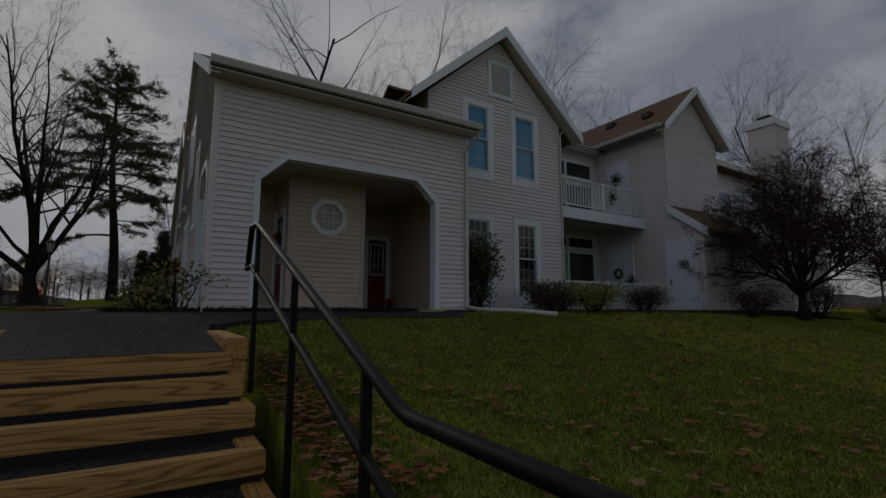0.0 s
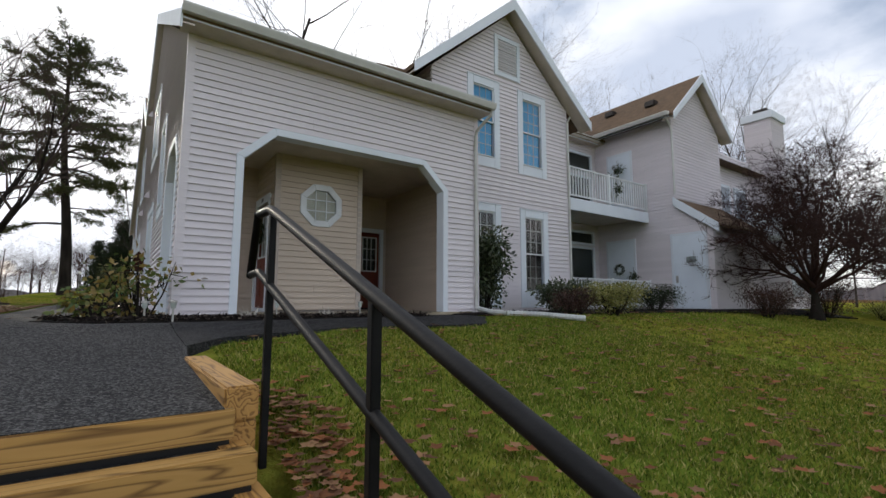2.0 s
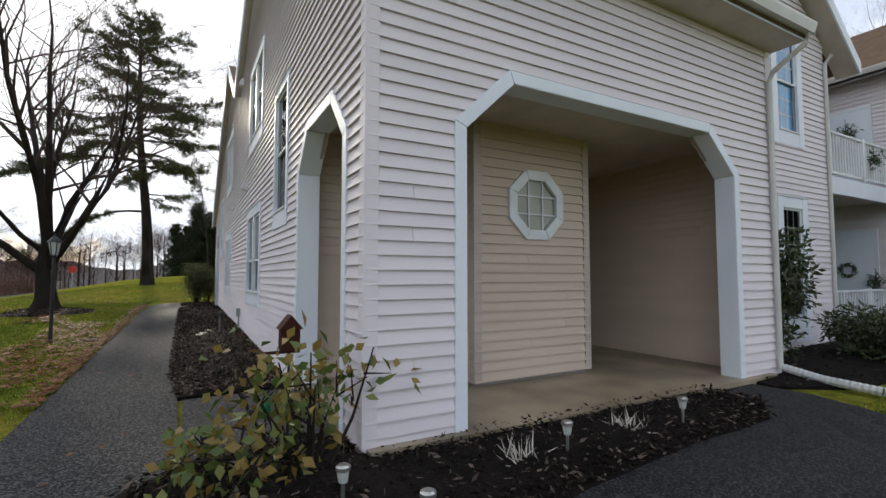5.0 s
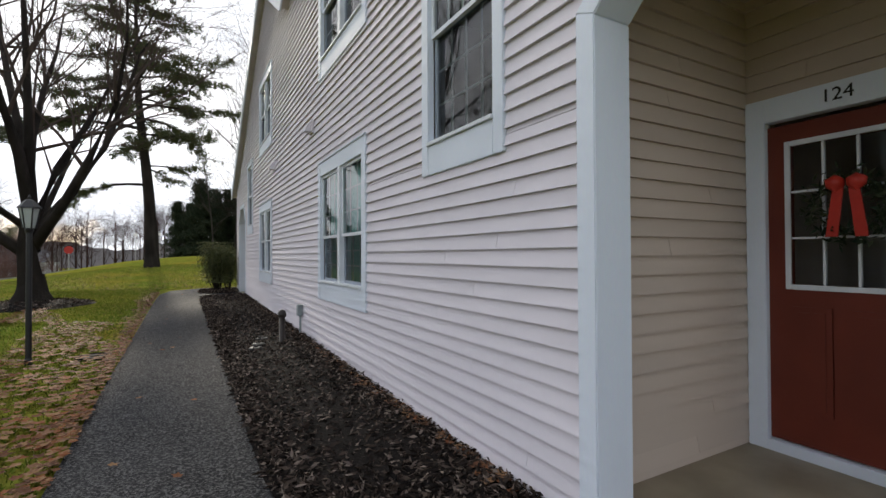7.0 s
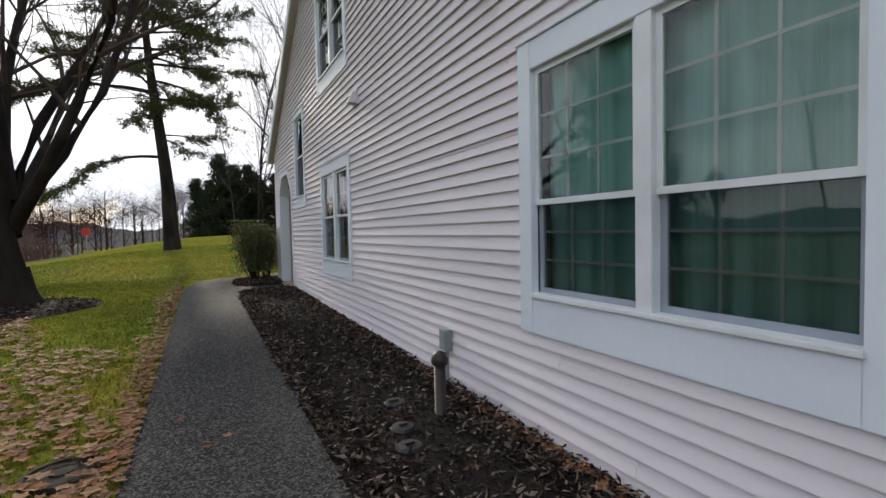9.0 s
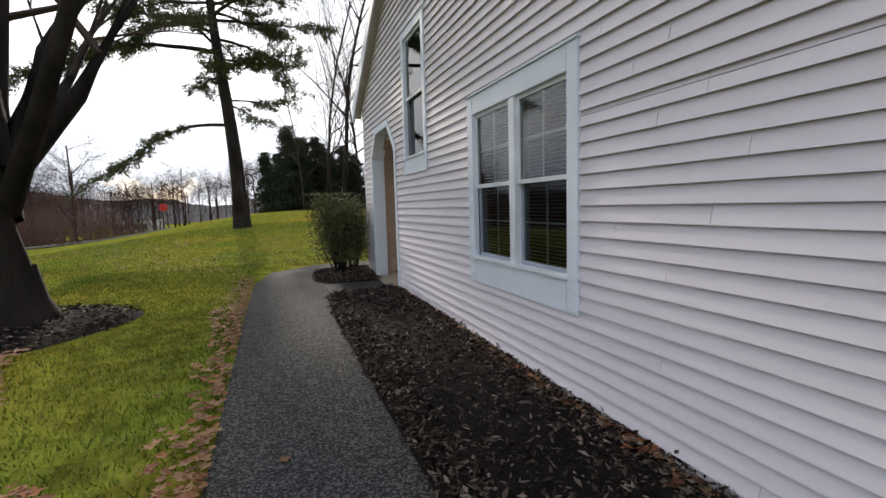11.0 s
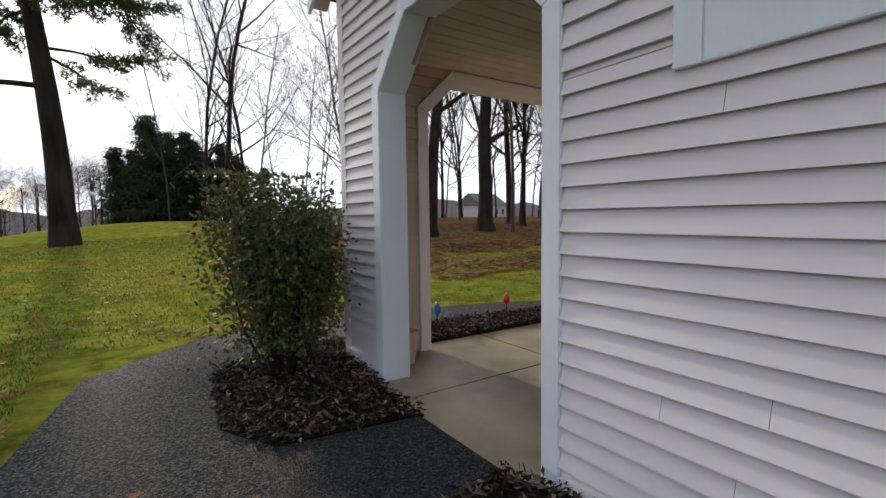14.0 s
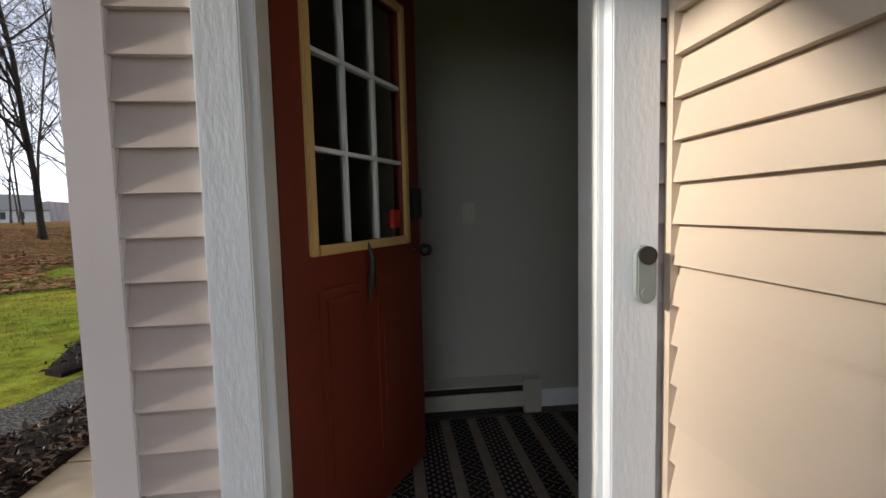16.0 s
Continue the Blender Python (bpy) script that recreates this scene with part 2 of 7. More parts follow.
BROWNMETAL = mat("dark_brown_metal", (0.03, 0.022, 0.018), rough=0.5, bump=0.05)
LAMPGLASS = mat("frosted_lamp_glass", (0.5, 0.55, 0.52), rough=0.25, bump=0.0)
REDDOOR = mat("red_painted_door", (0.155, 0.026, 0.012), (0.125, 0.021, 0.010), scale=3, rough=0.5, bump=0.1, bscale=80, fac=0.4)
GOLDTRIM = mat("yellowed_glazing_frame", (0.58, 0.40, 0.16), rough=0.5, bump=0.05, fac=0.3)
WHITEDOOR = mat("white_painted_door", (0.74, 0.81, 0.90), (0.70, 0.77, 0.86), rough=0.5, bump=0.05, fac=0.3)
BRASS = mat("worn_brass", (0.45, 0.32, 0.14), rough=0.35, metal=0.8, bump=0.05)
PLASTER = mat("grey_green_plaster", (0.36, 0.36, 0.32), (0.33, 0.33, 0.295), scale=1.0, rough=0.85, bump=0.08, bscale=120, fac=0.3)
CREAM = mat("cream_enamel", (0.50, 0.48, 0.40), rough=0.45, bump=0.02)
TILE = mat("dark_floor_tile", (0.06, 0.05, 0.045), (0.08, 0.065, 0.055), rough=0.4, bump=0.1)
BARK = mat("dark_bark", (0.016, 0.013, 0.011), (0.042, 0.035, 0.030), scale=3, rough=0.95, bump=1.0, bscale=22, stretch=(1, 1, 0.3))
BARK_GREY = mat("grey_bark", (0.05, 0.042, 0.037), (0.10, 0.088, 0.078), scale=3, rough=0.95, bump=0.9, bscale=22, stretch=(1, 1, 0.3))
TWIG = mat("bare_twigs", (0.06, 0.045, 0.037), (0.10, 0.074, 0.06), rough=0.9, bump=0.0)
TWIG_RED = mat("reddish_twigs", (0.035, 0.02, 0.018), (0.06, 0.032, 0.027), rough=0.9, bump=0.0)
TWIG_BRUSH = mat("russet_brush", (0.10, 0.058, 0.05), (0.16, 0.09, 0.07), rough=0.9, bump=0.0)
NEEDLE = mat("pine_needles", (0.05, 0.075, 0.03), rough=0.7, bump=0.0, islands=((0.028, 0.048, 0.022), (0.06, 0.085, 0.032), (0.11, 0.105, 0.045)), trans=0.2)
SPRUCE = mat("spruce_needles", (0.025, 0.04, 0.022), rough=0.7, bump=0.0, islands=((0.014, 0.024, 0.014), (0.028, 0.044, 0.024), (0.05, 0.06, 0.03)))
LEAF_DARK = mat("rhododendron_leaves", (0.05, 0.075, 0.035), rough=0.4, bump=0.0, islands=((0.028, 0.05, 0.024), (0.055, 0.085, 0.038), (0.10, 0.115, 0.055)), trans=0.2)
LEAF_OLIVE = mat("olive_leaves", (0.08, 0.095, 0.03), rough=0.6, bump=0.0, islands=((0.03, 0.045, 0.014), (0.075, 0.092, 0.025), (0.15, 0.155, 0.06)), trans=0.15)
LEAF_GOLD = mat("variegated_leaves", (0.2, 0.22, 0.05), rough=0.45, bump=0.0, islands=((0.06, 0.09, 0.03), (0.24, 0.24, 0.06), (0.42, 0.38, 0.14)), trans=0.2)
LEAF_WINE = mat("wine_red_leaves", (0.06, 0.025, 0.02), rough=0.5, bump=0.0, islands=((0.035, 0.015, 0.014), (0.075, 0.03, 0.022), (0.10, 0.05, 0.035)), trans=0.2)
LEAF_LIME = mat("yellow_green_leaves", (0.14, 0.18, 0.04), rough=0.45, bump=0.0, islands=((0.06, 0.11, 0.028), (0.15, 0.19, 0.045), (0.30, 0.19, 0.05)), trans=0.25)
FALLEN = mat("fallen_leaves", (0.2, 0.1, 0.05), rough=0.75, bump=0.0, islands=((0.15, 0.055, 0.022), (0.26, 0.095, 0.035), (0.22, 0.12, 0.065), (0.10, 0.045, 0.025), (0.30, 0.17, 0.085)))
BLADE = mat("grass_blades", (0.16, 0.22, 0.02), (0.27, 0.23, 0.035), scale=0.5, rough=0.9, bump=0.0, islands=((0.04, 0.085, 0.015), (0.13, 0.21, 0.032), (0.20, 0.265, 0.04), (0.27, 0.28, 0.05), (0.44, 0.39, 0.14), (0.09, 0.16, 0.026)), trans=0.03)
BLADE.node_tree.nodes["Principled BSDF"].inputs["Specular IOR Level"].default_value = 0.0
MULCH = mat("dark_bark_mulch", (0.006, 0.005, 0.0045), (0.013, 0.010, 0.009), scale=5, rough=0.95, bump=1.0, bscale=45, spec=0.0)
CHIP = mat("mulch_chips", (0.03, 0.022, 0.018), rough=0.85, bump=0.0, islands=((0.006, 0.005, 0.005), (0.012, 0.009, 0.008), (0.03, 0.022, 0.018), (0.009, 0.007, 0.006), (0.018, 0.013, 0.011), (0.006, 0.005, 0.005), (0.06, 0.05, 0.042), (0.20, 0.16, 0.13)))
LEAFMULCH = mat("leafy_mulch", (0.05, 0.035, 0.026), rough=0.85, bump=0.0, islands=((0.010, 0.008, 0.007), (0.04, 0.029, 0.023), (0.10, 0.074, 0.058), (0.016, 0.012, 0.010), (0.065, 0.046, 0.036), (0.012, 0.009, 0.008), (0.15, 0.115, 0.095), (0.28, 0.22, 0.18)))
MATBLUE = mat("blue_coir", (0.012, 0.09, 0.12), (0.02, 0.12, 0.15), rough=0.95, bump=0.6, bscale=250)
MATORANGE = mat("orange_coir", (0.55, 0.24, 0.03), rough=0.95, bump=0.6, bscale=250)
MATGREEN = mat("pale_green_coir", (0.14, 0.30, 0.22), rough=0.95, bump=0.6, bscale=250)
RUG_PALE = mat("pale_woven_wool", (0.24, 0.20, 0.165), (0.19, 0.16, 0.13), scale=30, rough=0.95, bump=0.5, bscale=300)
RUG_DARK = mat("charcoal_woven_wool", (0.022, 0.022, 0.026), rough=0.95, bump=0.5, bscale=300)
RED = mat("red_plastic", (0.55, 0.035, 0.02), rough=0.4, bump=0.02)
BLUE = mat("blue_plastic", (0.02, 0.16, 0.42), rough=0.3, bump=0.02)
GREENP = mat("green_plastic", (0.03, 0.28, 0.12), rough=0.3, bump=0.02)
CHROME = mat("brushed_steel", (0.55, 0.55, 0.54), rough=0.3, metal=0.9, bump=0.02)
GREYP = mat("grey_plastic", (0.30, 0.34, 0.34), rough=0.5, bump=0.03)
PIPE = mat("white_corrugated_pipe", (0.62, 0.64, 0.63), rough=0.5, bump=0.05)
TERRACOTTA = mat("rust_red_wood", (0.055, 0.02, 0.013), rough=0.7, bump=0.1)
INK = mat("black_lettering", (0.012, 0.012, 0.012), rough=0.6, bump=0.0)
FARWALL = mat("far_house_wall", (0.42, 0.42, 0.42), rough=0.8, bump=0.0)
FARROOF = mat("far_house_roof", (0.14, 0.135, 0.14), rough=0.9, bump=0.0)
ROAD = mat("pale_road", (0.30, 0.30, 0.29), rough=0.8, bump=0.1)


def lawn_material():
    m = mat("lawn", (0.15, 0.21, 0.03), (0.29, 0.25, 0.04), scale=0.35, rough=0.85, bump=1.0, bscale=35)
    n, l = m.node_tree.nodes, m.node_tree.links
    b = n["Principled BSDF"]
    b.inputs["Specular IOR Level"].default_value = 0.0
    geo = next(x for x in n if x.type == "NEW_GEOMETRY")
    sep = n.new("ShaderNodeSeparateXYZ")
    l.new(geo.outputs["Position"], sep.inputs[0])
    mr = n.new("ShaderNodeMapRange")        # leaf litter thickens towards the wood
    mr.inputs["From Min"].default_value, mr.inputs["From Max"].default_value = 29.5, 40.0
    mr.inputs["To Min"].default_value, mr.inputs["To Max"].default_value = -0.16, 0.24
    l.new(sep.outputs["Y"], mr.inputs["Value"])
    mrx = n.new("ShaderNodeMapRange")
    mrx.inputs["From Min"].default_value, mrx.inputs["From Max"].default_value = -1.0, 8.0
    mrx.inputs["To Min"].default_value, mrx.inputs["To Max"].default_value = -0.35, 0.0
    l.new(sep.outputs["X"], mrx.inputs["Value"])
    ns = n.new("ShaderNodeTexNoise")
    ns.inputs["Scale"].default_value, ns.inputs["Detail"].default_value = 0.55, 9.0
    ns.inputs["Roughness"].default_value = 0.7
    l.new(geo.outputs["Position"], ns.inputs["Vector"])
    ad, ad2 = n.new("ShaderNodeMath"), n.new("ShaderNodeMath")
    l.new(ns.outputs["Fac"], ad.inputs[0])
    l.new(mr.outputs[0], ad.inputs[1])
    l.new(ad.outputs[0], ad2.inputs[0])
    l.new(mrx.outputs[0], ad2.inputs[1])
    rp = n.new("ShaderNodeValToRGB")
    rp.color_ramp.elements[0].position, rp.color_ramp.elements[1].position = 0.48, 0.62
    l.new(ad2.outputs[0], rp.inputs["Fac"])
    mx = n.new("ShaderNodeMixRGB")
    l.new(rp.outputs["Color"], mx.inputs["Fac"])
    l.new(b.inputs["Base Color"].links[0].from_socket, mx.inputs["Color1"])
    mx.inputs["Color2"].default_value = (0.15, 0.095, 0.045, 1)
    pn = n.new("ShaderNodeTexNoise")        # mossy tufts and thin worn spots
    pn.inputs["Scale"].default_value, pn.inputs["Detail"].default_value = 3.2, 10.0
    pn.inputs["Roughness"].default_value = 0.72
    l.new(geo.outputs["Position"], pn.inputs["Vector"])
    pr = n.new("ShaderNodeValToRGB")
    pr.color_ramp.elements[0].position, pr.color_ramp.elements[0].color = 0.36, (0.30, 0.26, 0.30, 1)
    pr.color_ramp.elements[1].position, pr.color_ramp.elements[1].color = 0.60, (1, 1, 1, 1)
    l.new(pn.outputs["Fac"], pr.inputs["Fac"])
    pm = n.new("ShaderNodeMixRGB")
    pm.blend_type = "MULTIPLY"
    pm.inputs["Fac"].default_value = 0.85
    l.new(mx.outputs["Color"], pm.inputs["Color1"])
    l.new(pr.outputs["Color"], pm.inputs["Color2"])
    l.new(pm.outputs["Color"], b.inputs["Base Color"])
    return m


LAWN = lawn_material()
rng = random.Random(7)


# ---- mesh builder ----
class Mesh:
    """Collects faces, then makes one mesh object of them."""

    def __init__(self):
        self.v, self.f = [], []

    def add(self, vs, fs):
        k = len(self.v)
        self.v += [tuple(p) for p in vs]
        self.f += [tuple(i + k for i in q) for q in fs]
        return self

    def box(self, x0, x1, y0, y1, z0, z1):
        return self.hexa([(x0, y0, z0), (x1, y0, z0), (x1, y1, z0), (x0, y1, z0)], [(x0, y0, z1), (x1, y0, z1), (x1, y1, z1), (x0, y1, z1)])

    def hexa(self, lo, hi):
        return self.add([*lo, *hi], [(3, 2, 1, 0), (4, 5, 6, 7), (0, 1, 5, 4), (1, 2, 6, 5), (2, 3, 7, 6), (3, 0, 4, 7)])

    def prism(self, lo, hi):
        n = len(lo)
        return self.add([*lo, *hi], [tuple(range(n))[::-1], tuple(range(n, 2 * n))] + [(i, (i + 1) % n, n + (i + 1) % n, n + i) for i in range(n)])

    def tube(self, pts, radii, sides=6, caps=True):
        pts = [Vector(p) for p in pts]
        rings = []
        for i, p in enumerate(pts):
            d = (pts[min(i + 1, len(pts) - 1)] - pts[max(i - 1, 0)])
            d = d.normalized() if d.length > 1e-9 else Vector((0, 0, 1))
            a = d.cross(Vector((0, 0, 1)) if abs(d.z) < 0.9 else Vector((1, 0, 0))).normalized()
            b = d.cross(a)
            r = radii[i] if isinstance(radii, (list, tuple)) else radii
            rings.append([p + (a * math.cos(2 * math.pi * k / sides) + b * math.sin(2 * math.pi * k / sides)) * r for k in range(sides)])
        vs = [q for ring in rings for q in ring]
        fs = [(i * sides + k, i * sides + (k + 1) % sides, (i + 1) * sides + (k + 1) % sides, (i + 1) * sides + k) for i in range(len(pts) - 1) for k in range(sides)]
        if caps:
            fs += [tuple(range(sides)), tuple(range(len(vs) - sides, len(vs)))]
        return self.add(vs, fs)

    def lathe(self, c, prof, sides=12):
        vs = [(c[0] + r * math.cos(2 * math.pi * k / sides), c[1] + r * math.sin(2 * math.pi * k / sides), c[2] + z) for r, z in prof for k in range(sides)]
        fs = [(i * sides + k, i * sides + (k + 1) % sides, (i + 1) * sides + (k + 1) % sides, (i + 1) * sides + k) for i in range(len(prof) - 1) for k in range(sides)]
        fs += [tuple(range(sides)), tuple(range(len(vs) - sides, len(vs)))]
        return self.add(vs, fs)

    def make(self, name, material, parent=None, label="", bevel=0.0, smooth=False, kind=""):
        me = bpy.data.meshes.new(name)
        me.from_pydata(self.v, [], self.f)
        if bevel:
            bm = bmesh.new()
            bm.from_mesh(me)
            bmesh.ops.recalc_face_normals(bm, faces=bm.faces)
            bmesh.ops.bevel(bm, geom=bm.edges, offset=bevel, segments=2, affect="EDGES", clamp_overlap=True)
            bm.to_mesh(me)
            bm.free()
        me.materials.append(material)
        if smooth:
            me.shade_smooth()
        ob = new(name, me)
        if parent is not None:
            ob.parent = parent
            if parent.type == "EMPTY":
                ob.matrix_parent_inverse = Matrix.Translation(-parent.location)
        return tagged(ob, label, kind=kind)


def thing(name, loc, label, category, group="", kind=""):
    ob = new(name)
    ob.location = loc
    ob.empty_display_size = 0.1
    return tagged(ob, label, category, group, kind)


# ---- the ground's height ----
def smooth(a, b, t):
    t = min(1.0, max(0.0, (t - a) / (b - a)))
    return t * t * (3 - 2 * t)


def ground_z(x, y):
    z = -0.03
    if y < 7.6:
        z -= 0.178 * (7.6 - max(y, -2.0))
    z += 0.14 * smooth(10, 27, y)
    z += 1.28 * smooth(29, 55, y) * smooth(-16, 2, x)
    z -= 0.075 * max(0.0, -5.0 - max(x, -40.0)) * smooth(8, 24, y)
    z -= 0.02 * max(0.0, y - 60) * smooth(-2, -12, x) * (y < 110) + (1.0 * smooth(-2, -12, x) if y >= 110 else 0)
    return z


# ---- walls with clapboards ----
COURSE = 0.112            # clapboards of the front
COURSE_SIDE = 0.1037      # clapboards of the side and rear walls


def scan(poly, z):
    us = []
    for i, (u0, z0) in enumerate(poly):
        u1, z1 = poly[(i + 1) % len(poly)]
        if (z0 <= z) != (z1 <= z):
            us.append(u0 + (u1 - u0) * (z - z0) / (z1 - z0))
    us.sort()
    return list(zip(us[::2], us[1::2]))


def free(outline, holes, z):
    spans = scan(outline, z)
    for h in holes:
        for a, b in scan(h, z):
            cut = []
            for s, e in spans:
                if b <= s or a >= e:
                    cut.append((s, e))
                    continue
                if a > s:
                    cut.append((s, a))
                if b < e:
                    cut.append((b, e))
            spans = cut
    return spans


def wall(name, o, d, n, outline, holes, thick=0.14, boards=True, limit=300, siding=None, core=None, z_first=0.0, label="", seam=3.66, near=None, course=COURSE):
    """A clad wall. o: its corner, d: the way u runs, n: the way it faces; outline and holes in (u, z)."""
    d, n, o = Vector((*d, 0)), Vector((*n, 0)), Vector((*o, 0))
    at = lambda u, z, off: o + d * u + n * off + Vector((0, 0, z))
    levels = {z for _, z in outline} | {z for h in holes for _, z in h}
    zlo, zhi = min(z for _, z in outline), max(z for _, z in outline)
    body = Mesh()
    ls = sorted(levels)
    for z0, z1 in zip(ls, ls[1:]):
        if z1 - z0 < 1e-4:
            continue
        for (a0, b0), (a1, b1) in zip(free(outline, holes, z0 + 1e-5), free(outline, holes, z1 - 1e-5)):
            body.hexa([at(a0, z0, 0), at(b0, z0, 0), at(b0, z0, -thick), at(a0, z0, -thick)], [at(a1, z1, 0), at(b1, z1, 0), at(b1, z1, -thick), at(a1, z1, -thick)])
    ob = body.make(name, core or CORE, None, label, kind="structure")
    if not boards:
        return ob
    pieces = []
    k0 = math.floor((zlo - z_first) / course)
    z = z_first + k0 * course
    r = random.Random(len(name) * 13 + 5)
    while z < zhi:
        top = z + course
        shift = r.uniform(0, seam)
        cuts = sorted({max(z, zlo), min(top, zhi)} | {q for q in levels if z < q < top})
        for z0, z1 in zip(cuts, cuts[1:]):
            if z1 - z0 < 0.006:
                continue
            for (a0, b0), (a1, b1) in zip(free(outline, holes, z0 + 1e-5), free(outline, holes, z1 - 1e-5)):
                ends = [a0] + [q for q in (shift + seam * i for i in range(-2, 12)) if a0 + 0.35 < q < b0 - 0.35 and a1 + 0.3 < q < b1 - 0.3] + [b0]
                for i, (s, e) in enumerate(zip(ends, ends[1:])):
                    s1 = a1 if i == 0 else s + 0.0
                    e1 = b1 if i == len(ends) - 2 else e
                    g0, g1 = (0.0 if i == 0 else 0.0015), (0.0 if i == len(ends) - 2 else 0.0015)
                    off = lambda q: 0.027 - 0.023 * (q - z) / course
                    pieces.append(([at(s + g0, z0, off(z0)), at(e - g1, z0, off(z0)), at(e - g1, z0, 0.0), at(s + g0, z0, 0.0)],
                                   [at(s1 + g0, z1, off(z1)), at(e1 - g1, z1, off(z1)), at(e1 - g1, z1, 0.0), at(s1 + g0, z1, 0.0)]))
        z = top
    if near is not None:
        pieces.sort(key=lambda q: (q[0][0] - Vector(near)).length)
    rest = Mesh()
    for i, (lo, hi) in enumerate(pieces):
        if i < limit:
            Mesh().hexa(lo, hi).make("siding_board", siding or SIDING, ob)
        else:
            rest.hexa(lo, hi)
    if rest.v:
        rest.make("siding_boards", siding or SIDING, ob, "rows of pale overlapping clapboards", kind="stuff")
    return ob


def octarch(a, b, z0, shoulder, top, run):
    return [(a, z0), (b, z0), (b, shoulder), (b - run, top), (a + run, top), (a, shoulder)]


def arch_trim(name, o, d, n, a, b, z0, shoulder, top, run, w=0.12, depth=0.2, proud=0.03, inside=0.0):
    """White boards round a chamfered opening, a piece for each side, that line its full depth."""
    d, n, o = Vector((*d, 0)), Vector((*n, 0)), Vector((*o, 0))
    at = lambda u, z, off: o + d * u + n * off + Vector((0, 0, z))
    out = [(a, z0), (a, shoulder), (a + run, top), (b - run, top), (b, shoulder), (b, z0)]
    k = w * 0.42
    inn = [(a + w, z0), (a + w, shoulder - k), (a + run + k, top - w), (b - run - k, top - w), (b - w, shoulder - k), (b - w, z0)]
    ob = thing(name, at((a + b) / 2, z0, 0), "white painted boards round a chamfered porch opening", "arch trim", kind="structure")
    for i in range(5):
        q = [out[i], out[i + 1], inn[i + 1], inn[i]]
        Mesh().prism([at(u, z, proud) for u, z in q], [at(u, z, -depth) for u, z in q]).make("trim_board", TRIM, ob, bevel=0.006)
    return ob


def strip(name, o, d, n, u0, u1, z0, z1, off0, off1, material, parent=None, label="", bevel=0.0):
    d, n, o = Vector((*d, 0)), Vector((*n, 0)), Vector((*o, 0))
    at = lambda u, z, off: o + d * u + n * off + Vector((0, 0, z))
    m = Mesh().hexa([at(u0, z0, off0), at(u1, z0, off0), at(u1, z0, off1), at(u0, z0, off1)], [at(u0, z1, off0), at(u1, z1, off0), at(u1, z1, off1), at(u0, z1, off1)])
    return m.make(name, material, parent, label, bevel)


def sheet(corners, facing_to, material, parent, name="pane"):
    """One sheet of glass that faces the given way and casts no shadow."""
    c = [Vector(p) for p in corners]
    if (c[1] - c[0]).cross(c[2] - c[1]).dot(facing_to) < 0:
        c.reverse()
    ob = Mesh().add(c, [(0, 1, 2, 3)]).make(name, material, parent)
    ob.visible_shadow = False
    return ob


